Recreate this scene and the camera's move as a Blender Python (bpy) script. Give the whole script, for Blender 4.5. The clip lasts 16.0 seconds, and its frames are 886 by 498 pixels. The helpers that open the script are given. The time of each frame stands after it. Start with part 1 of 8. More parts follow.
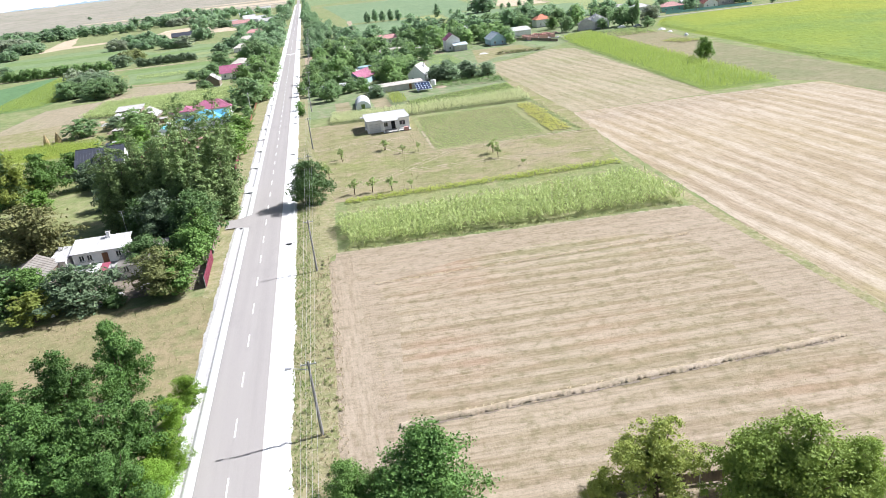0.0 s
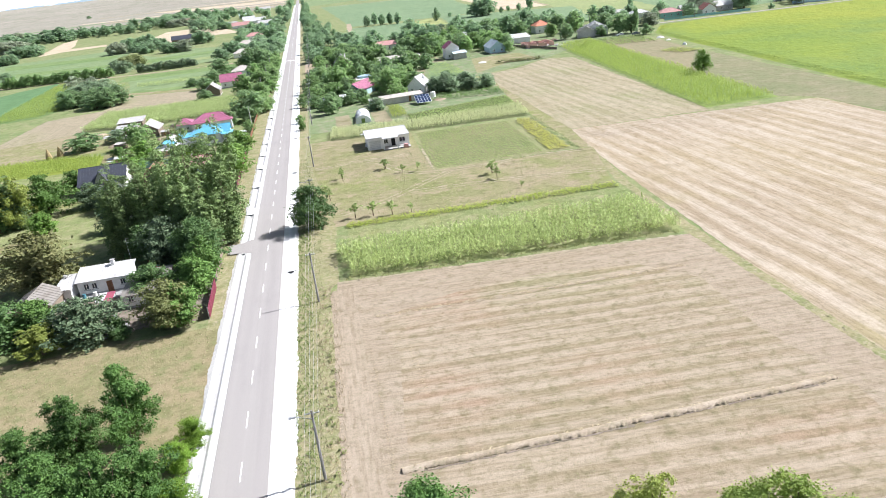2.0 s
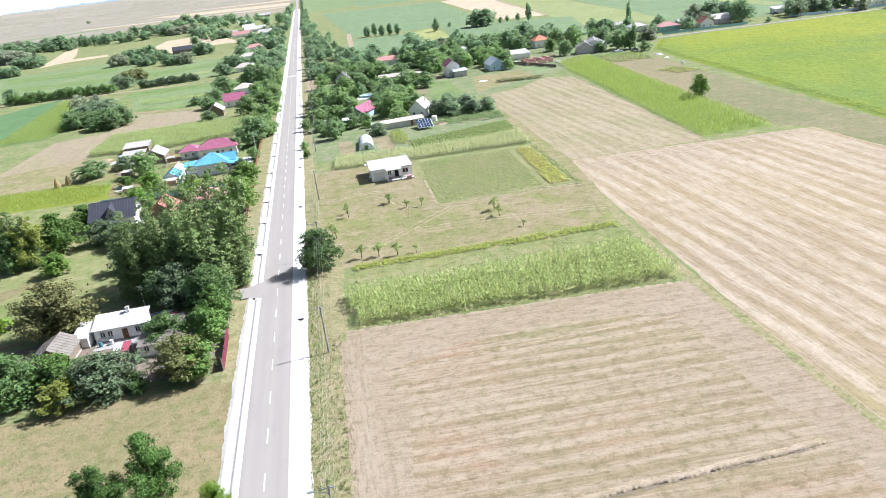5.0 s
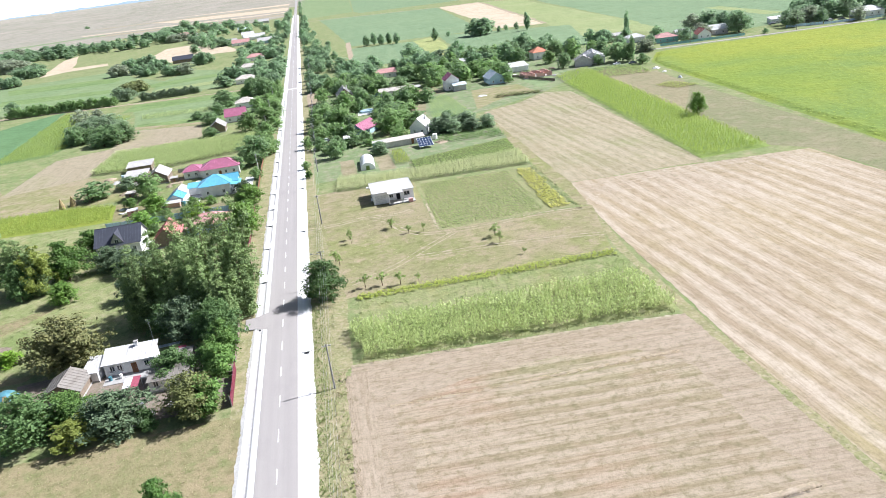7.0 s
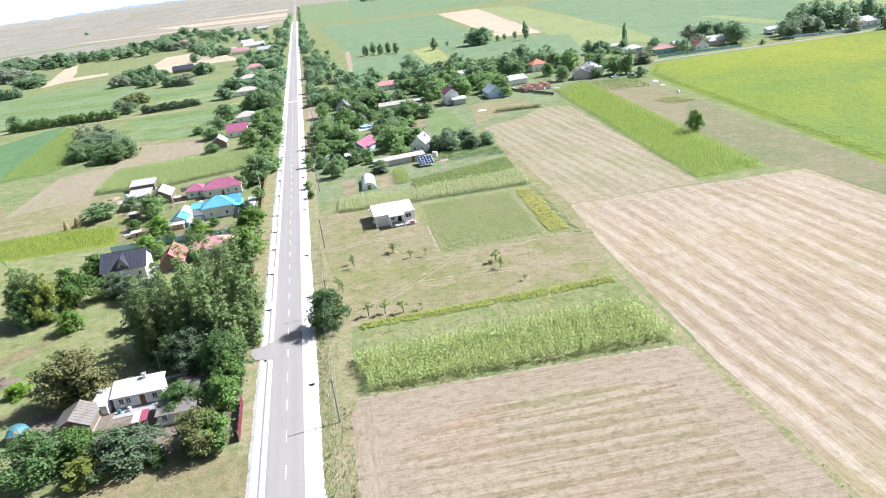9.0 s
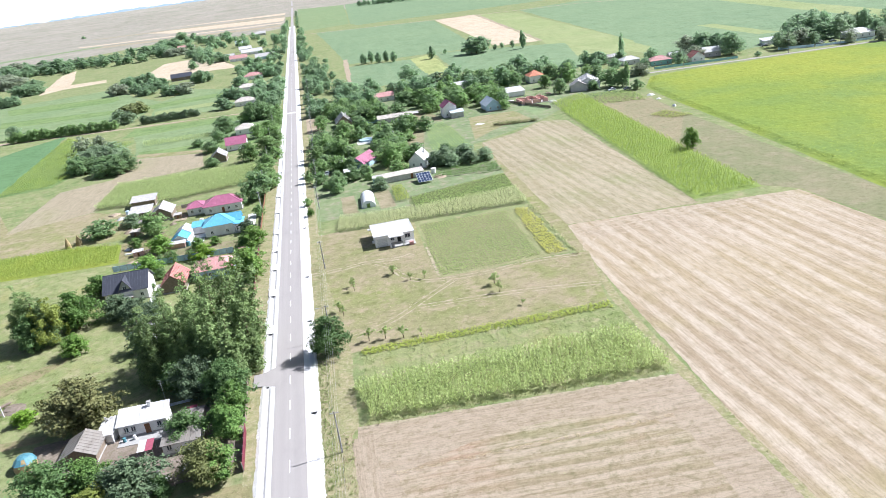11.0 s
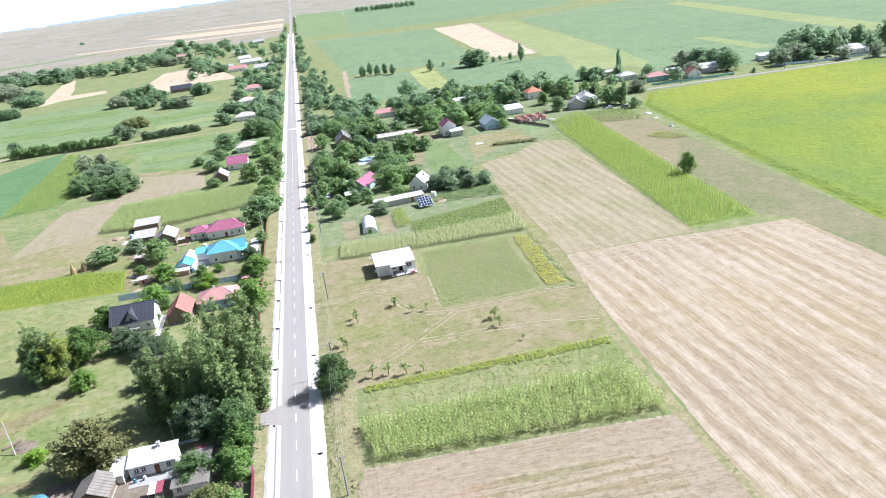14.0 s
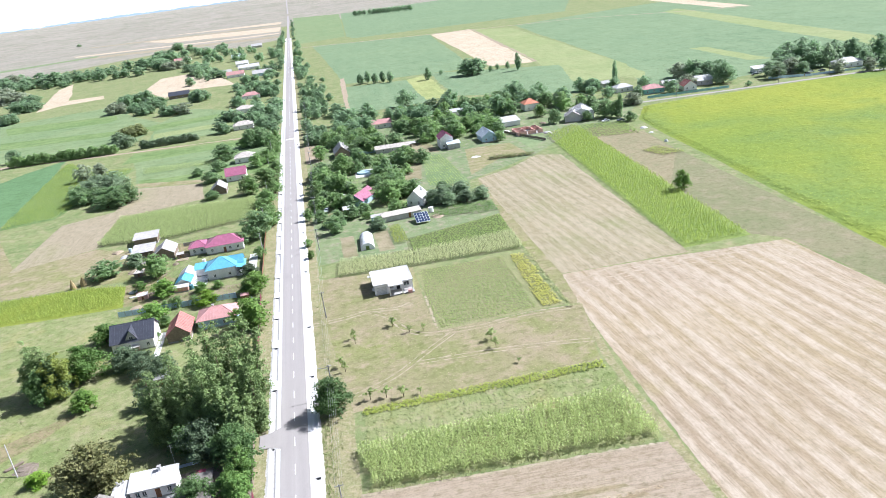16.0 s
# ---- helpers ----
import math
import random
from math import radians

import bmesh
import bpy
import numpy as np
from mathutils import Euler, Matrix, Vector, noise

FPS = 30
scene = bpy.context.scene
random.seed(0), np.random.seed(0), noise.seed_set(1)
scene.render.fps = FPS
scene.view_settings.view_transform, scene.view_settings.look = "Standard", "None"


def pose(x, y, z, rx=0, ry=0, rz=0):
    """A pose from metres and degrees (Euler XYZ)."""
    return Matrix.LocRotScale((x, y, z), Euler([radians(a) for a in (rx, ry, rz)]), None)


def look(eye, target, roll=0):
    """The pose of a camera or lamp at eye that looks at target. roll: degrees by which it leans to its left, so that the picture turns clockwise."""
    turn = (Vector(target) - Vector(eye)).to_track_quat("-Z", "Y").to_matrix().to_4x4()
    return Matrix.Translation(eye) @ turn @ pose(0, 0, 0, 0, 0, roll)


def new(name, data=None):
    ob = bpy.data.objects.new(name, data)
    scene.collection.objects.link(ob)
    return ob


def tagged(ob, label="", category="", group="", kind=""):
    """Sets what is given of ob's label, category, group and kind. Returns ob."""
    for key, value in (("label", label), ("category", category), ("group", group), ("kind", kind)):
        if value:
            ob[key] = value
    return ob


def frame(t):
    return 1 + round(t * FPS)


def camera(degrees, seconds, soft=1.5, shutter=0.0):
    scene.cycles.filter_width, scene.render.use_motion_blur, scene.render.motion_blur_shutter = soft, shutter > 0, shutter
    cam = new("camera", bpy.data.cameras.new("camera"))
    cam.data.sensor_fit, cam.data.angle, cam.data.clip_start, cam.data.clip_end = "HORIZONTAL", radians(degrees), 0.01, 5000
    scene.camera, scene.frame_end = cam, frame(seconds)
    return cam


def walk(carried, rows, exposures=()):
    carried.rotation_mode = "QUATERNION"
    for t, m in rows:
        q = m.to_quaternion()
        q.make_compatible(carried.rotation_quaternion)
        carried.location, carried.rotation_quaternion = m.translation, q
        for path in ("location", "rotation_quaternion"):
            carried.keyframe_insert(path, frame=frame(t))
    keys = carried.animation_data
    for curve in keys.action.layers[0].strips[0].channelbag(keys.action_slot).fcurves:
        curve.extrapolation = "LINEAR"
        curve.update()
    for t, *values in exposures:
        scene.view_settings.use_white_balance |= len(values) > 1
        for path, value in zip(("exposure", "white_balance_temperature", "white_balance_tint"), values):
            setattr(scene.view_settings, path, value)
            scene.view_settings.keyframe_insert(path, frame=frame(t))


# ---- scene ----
cam = camera(63.0, 16.0, soft=0.8)
# seconds, place, turn: a drone that climbs above the verge of a village road
ROWS = [
    (0, 13.912, 11.828, 40.952, 68.493, 6.245, -10.460),
    (0.5, 14.054, 11.813, 42.242, 68.378, 6.424, -10.454),
    (1, 14.196, 11.872, 43.584, 68.311, 6.557, -10.477),
    (1.5, 14.430, 11.966, 45.009, 68.273, 6.483, -10.447),
    (2, 14.572, 12.003, 46.422, 68.247, 6.331, -10.511),
    (2.5, 14.668, 12.019, 47.825, 68.221, 6.236, -10.513),
    (3, 14.672, 11.952, 49.227, 68.221, 6.228, -10.504),
    (3.5, 14.647, 11.816, 50.758, 68.200, 6.346, -10.519),
    (4, 14.660, 11.684, 52.376, 68.189, 6.486, -10.540),
    (6.5, 14.836, 11.316, 60.478, 68.233, 6.931, -10.791),
    (7, 14.890, 11.262, 62.035, 68.273, 6.993, -10.803),
    (7.5, 14.942, 11.200, 63.601, 68.306, 7.053, -10.833),
    (8, 14.979, 11.147, 65.170, 68.333, 7.113, -10.871),
    (8.5, 15.050, 11.086, 66.714, 68.365, 7.173, -10.898),
    (9, 15.183, 11.030, 68.225, 68.406, 7.288, -10.945),
    (11.5, 15.464, 10.603, 75.547, 68.525, 7.315, -11.225),
    (12, 15.508, 10.531, 77.030, 68.539, 7.378, -11.270),
    (12.5, 15.593, 10.515, 78.528, 68.573, 7.410, -11.278),
    (13, 15.666, 10.488, 79.967, 68.583, 7.473, -11.297),
    (13.5, 15.724, 10.414, 81.375, 68.609, 7.437, -11.336),
    (14, 15.746, 10.378, 82.784, 68.656, 7.408, -11.353),
    (14.5, 15.851, 10.321, 84.225, 68.691, 7.474, -11.403),
    (15, 15.937, 10.159, 85.653, 68.714, 7.366, -11.465),
    (15.5, 16.032, 9.966, 87.080, 68.744, 7.193, -11.510),
    (16, 16.170, 9.807, 88.538, 68.784, 7.092, -11.536),
]
walk(cam, [(t, pose(x, y, z, rx, ry, rz)) for t, x, y, z, rx, ry, rz in ROWS], exposures=[(0.0, 0.82, 6000, 13), (16.0, 0.84, 5750, 14)])

# ---- daylight ----
SUN_TO = Vector((0.99, 0.15, 0.96)).normalized()
world = bpy.data.worlds.new("world")
scene.world = world
world.use_nodes = True
wn = world.node_tree
wn.nodes.clear()
sky = wn.nodes.new("ShaderNodeTexSky")
sky.sky_type = "NISHITA"
sky.sun_disc = False
sky.sun_elevation = math.asin(SUN_TO.z)
sky.sun_rotation = math.atan2(SUN_TO.x, SUN_TO.y)
sky.air_density, sky.dust_density, sky.ozone_density = 1.0, 3.0, 1.0
bg = wn.nodes.new("ShaderNodeBackground")
bg.inputs["Strength"].default_value = 0.052
wo = wn.nodes.new("ShaderNodeOutputWorld")
# the haze at the horizon goes on below it, behind the rim of the land
tc = wn.nodes.new("ShaderNodeTexCoord")
sep, com, top = wn.nodes.new("ShaderNodeSeparateXYZ"), wn.nodes.new("ShaderNodeCombineXYZ"), wn.nodes.new("ShaderNodeMath")
top.operation = "MAXIMUM"
top.inputs[1].default_value = 0.02
wn.links.new(tc.outputs["Generated"], sep.inputs[0])
wn.links.new(sep.outputs[2], top.inputs[0])
for k, out in ((0, sep.outputs[0]), (1, sep.outputs[1]), (2, top.outputs[0])):
    wn.links.new(out, com.inputs[k])
wn.links.new(com.outputs[0], sky.inputs[0])
wn.links.new(sky.outputs[0], bg.inputs[0])
wn.links.new(bg.outputs[0], wo.inputs[0])

sun_data = bpy.data.lights.new("sun", "SUN")
sun_data.energy, sun_data.angle, sun_data.color = 5.0, radians(0.8), (1.0, 0.975, 0.93)
sun = new("sun", sun_data)
sun.matrix_world = look(SUN_TO * 100, (0, 0, 0))


# ---- materials ----
class Nodes:
    """A small builder for node materials."""

    def __init__(self, name):
        self.m = bpy.data.materials.new(name)
        self.m.use_nodes = True
        self.t = self.m.node_tree
        self.bsdf = self.t.nodes["Principled BSDF"]
        self.out = self.t.nodes["Material Output"]
        self.pos = self.t.nodes.new("ShaderNodeNewGeometry").outputs["Position"]

    def node(self, kind, **inputs):
        n = self.t.nodes.new(kind)
        for k, v in inputs.items():
            self.set(n.inputs[k], v)
        return n

    def set(self, socket, v):
        if isinstance(v, bpy.types.NodeSocket):
            self.t.links.new(v, socket)
        else:
            socket.default_value = v

    def noise(self, scale, detail=4, rough=0.6, stretch=None, vec=None):
        v = vec or self.pos
        if stretch:
            mp = self.node("ShaderNodeMapping", Vector=v, Scale=stretch)
            v = mp.outputs[0]
        n = self.node("ShaderNodeTexNoise", Vector=v, Scale=scale, Detail=detail, Roughness=rough)
        return n.outputs["Fac"]

    def ramp(self, fac, stops):
        r = self.node("ShaderNodeValToRGB", Fac=fac)
        e = r.color_ramp.elements
        while len(e) < len(stops):
            e.new(0.5)
        for el, (p, c) in zip(e, stops):
            el.position, el.color = p, c if len(c) == 4 else (*c, 1)
        return r.outputs[0]

    def mix(self, fac, a, b, blend="MIX"):
        n = self.t.nodes.new("ShaderNodeMix")
        n.data_type, n.blend_type = "RGBA", blend
        for i, v in ((0, fac), (6, a), (7, b)):
            self.set(n.inputs[i], v)
        return n.outputs[2]

    def math(self, op, a, b=0.0):
        n = self.t.nodes.new("ShaderNodeMath")
        n.operation = op
        self.set(n.inputs[0], a)
        self.set(n.inputs[1], b)
        return n.outputs[0]

    def axis(self, i):
        return self.node("ShaderNodeSeparateXYZ", Vector=self.pos).outputs[i]

    def bump(self, height, strength=0.4, distance=0.1):
        b = self.node("ShaderNodeBump", Height=height, Strength=strength, Distance=distance)
        self.set(self.bsdf.inputs["Normal"], b.outputs[0])

    def done(self, color, rough=0.8, metal=0.0, spec=0.3):
        self.set(self.bsdf.inputs["Base Color"], color)
        self.set(self.bsdf.inputs["Roughness"], rough)
        self.set(self.bsdf.inputs["Metallic"], metal)
        self.set(self.bsdf.inputs["Specular IOR Level"], spec)
        return self.m


def scaled(c, k):
    return (min(1, c[0] * k), min(1, c[1] * k), min(1, c[2] * k), 1)


def cool(c):
    return (c[0] * 0.98, c[1] * 1.0, min(1, c[2] * 1.1 + 0.005), 1)


def field_mat(name, a, b, c=None, big=0.03, stripe=None, period=3.0, amount=0.5, fine=1.2, wobble=0.6, relief=0.12, spots=0.5, tilt=0.0, regular=0.0, blotch=()):
    """Soil, stubble or grass: two tones by broad noise, fine grain, and worked bands along one axis."""
    n = Nodes(name)
    a, b, c = cool(a), cool(b), cool(c) if c else None
    broad = n.noise(big, 5, 0.62)
    grain = n.noise(fine, 6, 0.75)
    tufts = n.noise(fine * 0.28, 5, 0.7)
    col = n.mix(n.ramp(broad, [(0.36, (0, 0, 0)), (0.64, (1, 1, 1))]), a, b)
    for k, tone in enumerate(blotch):
        where = n.noise(big * (0.7 + 0.5 * k), 4, 0.6, vec=n.node("ShaderNodeMapping", Vector=n.pos, Location=(37.0 * k + 11, 91.0 * k, 0)).outputs[0])
        col = n.mix(n.ramp(where, [(0.52, (0, 0, 0)), (0.68, (0.8, 0.8, 0.8))]), col, cool(tone))
    if stripe is not None:
        v = n.axis(stripe)
        u = n.math("ADD", n.axis(1 - stripe), n.math("MULTIPLY", v, tilt))

        def lines(freq, slow, detail=3):
            w = n.node("ShaderNodeCombineXYZ", X=n.math("MULTIPLY", u, freq), Y=n.math("MULTIPLY", v, slow))
            return n.node("ShaderNodeTexNoise", Vector=w.outputs[0], Scale=1.0, Detail=detail, Roughness=0.6).outputs["Fac"]

        coarse, thin = lines(1.1 / period, 0.02), lines(5.0 / period, 0.05)
        rows = lines(2.2, 0.25, 2)
        f = n.math("ADD", n.math("MULTIPLY", coarse, 0.5), n.math("ADD", n.math("MULTIPLY", thin, 0.36), n.math("MULTIPLY", rows, 0.14)))
        f = n.math("ADD", f, n.math("MULTIPLY", n.math("SUBTRACT", tufts, 0.5), 0.12))
        if regular:
            bend = n.math("MULTIPLY", n.noise(0.05, 2), 4.0)
            wave = n.math("SINE", n.math("ADD", n.math("MULTIPLY", u, 6.2832 / period), bend))
            f = n.math("ADD", f, n.math("MULTIPLY", wave, regular))
        col = n.mix(n.math("MULTIPLY", n.ramp(f, [(0.42, (0, 0, 0)), (0.6, (1, 1, 1))]), amount), col, c or scaled(a, 1.35))
        col = n.mix(0.5, col, n.ramp(rows, [(0.35, (0.7, 0.7, 0.66)), (0.55, (1, 1, 1))]), "MULTIPLY")
    elif c:
        patch = n.noise(big * 4.3, 5, 0.72)
        col = n.mix(n.ramp(patch, [(0.48, (0, 0, 0)), (0.68, (1, 1, 1))]), col, c)
    col = n.mix(spots, col, n.ramp(tufts, [(0.32, (0.62, 0.66, 0.55)), (0.52, (1, 1, 1)), (0.7, (1.0, 1.0, 1.0))]), "MULTIPLY")
    col = n.mix(0.6, col, n.ramp(grain, [(0.3, (0.55, 0.55, 0.52)), (0.5, (1, 1, 1)), (0.75, (1.0, 1.0, 1.0))]), "MULTIPLY")
    grit = n.noise(fine * 3.7, 4, 0.8)
    col = n.mix(0.55, col, n.ramp(grit, [(0.34, (0.5, 0.5, 0.47)), (0.52, (1, 1, 1)), (0.8, (1.0, 1.0, 1.0))]), "MULTIPLY")
    n.bump(grain, 0.5, relief)
    return n.done(col, 0.95, 0, 0.1)


def leaf_mat(name, a, b, glow=0.2, patch=0.55):
    """Foliage: tone by spray, by plant and by noise; some light passes through."""
    n = Nodes(name)
    info = n.t.nodes.new("ShaderNodeObjectInfo").outputs["Random"]
    isl = n.t.nodes.new("ShaderNodeNewGeometry").outputs["Random Per Island"]
    spot = n.ramp(n.noise(patch, 4), [(0.3, (0, 0, 0)), (0.7, (1, 1, 1))])
    f = n.math("ADD", n.math("MULTIPLY", isl, 0.45), n.math("MULTIPLY", spot, 0.55))
    col = n.mix(f, a, b)
    v = n.math("ADD", n.math("MULTIPLY", info, 0.4), 0.8)
    col = n.mix(1.0, col, n.node("ShaderNodeCombineColor", Red=v, Green=v, Blue=v).outputs[0], "MULTIPLY")
    n.done(col, 0.6, 0, 0.25)
    tr = n.node("ShaderNodeBsdfTranslucent", Color=n.mix(0.5, col, scaled(b, 1.3)))
    mx = n.node("ShaderNodeMixShader", Fac=glow)
    n.t.links.new(n.bsdf.outputs[0], mx.inputs[1])
    n.t.links.new(tr.outputs[0], mx.inputs[2])
    n.t.links.new(mx.outputs[0], n.out.inputs[0])
    return n.m


def plain_mat(name, a, k=0.25, rough=0.8, metal=0.0, scale=2.0, spec=0.3, dirt=None):
    """Paint, plaster, sheet metal, concrete: slight mottling, grain and dirt streaks."""
    n = Nodes(name)
    g = n.noise(scale, 5, 0.65)
    s = n.noise(scale * 0.5, 4, 0.7, stretch=(1, 1, 0.15))
    col = n.mix(n.ramp(g, [(0.3, (0, 0, 0)), (0.7, (1, 1, 1))]), scaled(a, 1 - k), scaled(a, 1 + k * 0.4))
    col = n.mix(n.ramp(s, [(0.52, (0, 0, 0)), (0.75, (0.6, 0.6, 0.6))]), col, dirt or scaled(a, 1 - 1.6 * k))
    n.bump(n.noise(scale * 6, 4, 0.7), 0.25, 0.02)
    return n.done(col, rough, metal, spec)


def road_mat():
    """Worn asphalt: speckle, patches and long faint wheel lanes."""
    n = Nodes("worn_asphalt")
    lanes = n.noise(0.9, 3, 0.5, stretch=(1, 0.012, 1))
    patch = n.noise(0.22, 5, 0.7, stretch=(1, 0.3, 1))
    fleck = n.noise(14.0, 3, 0.8)
    col = n.mix(n.ramp(lanes, [(0.38, (0, 0, 0)), (0.62, (1, 1, 1))]), (0.338, 0.314, 0.297, 1), (0.360, 0.335, 0.316, 1))
    col = n.mix(n.ramp(patch, [(0.55, (0, 0, 0)), (0.75, (0.5, 0.5, 0.5))]), col, (0.28, 0.26, 0.25, 1))
    col = n.mix(0.5, col, n.ramp(fleck, [(0.3, (0.7, 0.7, 0.7)), (0.6, (1, 1, 1))]), "MULTIPLY")
    n.bump(fleck, 0.3, 0.01)
    return n.done(col, 0.9, 0, 0.2)


def streak_mat(name, a, dirt):
    """Painted sheet metal with dirt washed down the slope and rusty patches."""
    n = Nodes(name)
    run = n.noise(1.6, 4, 0.65, stretch=(1, 0.12, 0.12))
    spot = n.noise(0.5, 5, 0.7)
    grime = n.math("MULTIPLY", n.ramp(run, [(0.42, (0, 0, 0)), (0.7, (1, 1, 1))]), n.ramp(spot, [(0.4, (0.2, 0.2, 0.2)), (0.7, (0.9, 0.9, 0.9))]))
    n.bump(n.noise(9, 3, 0.7), 0.2, 0.01)
    return n.done(n.mix(grime, a, dirt), 0.55, 0, 0.4)


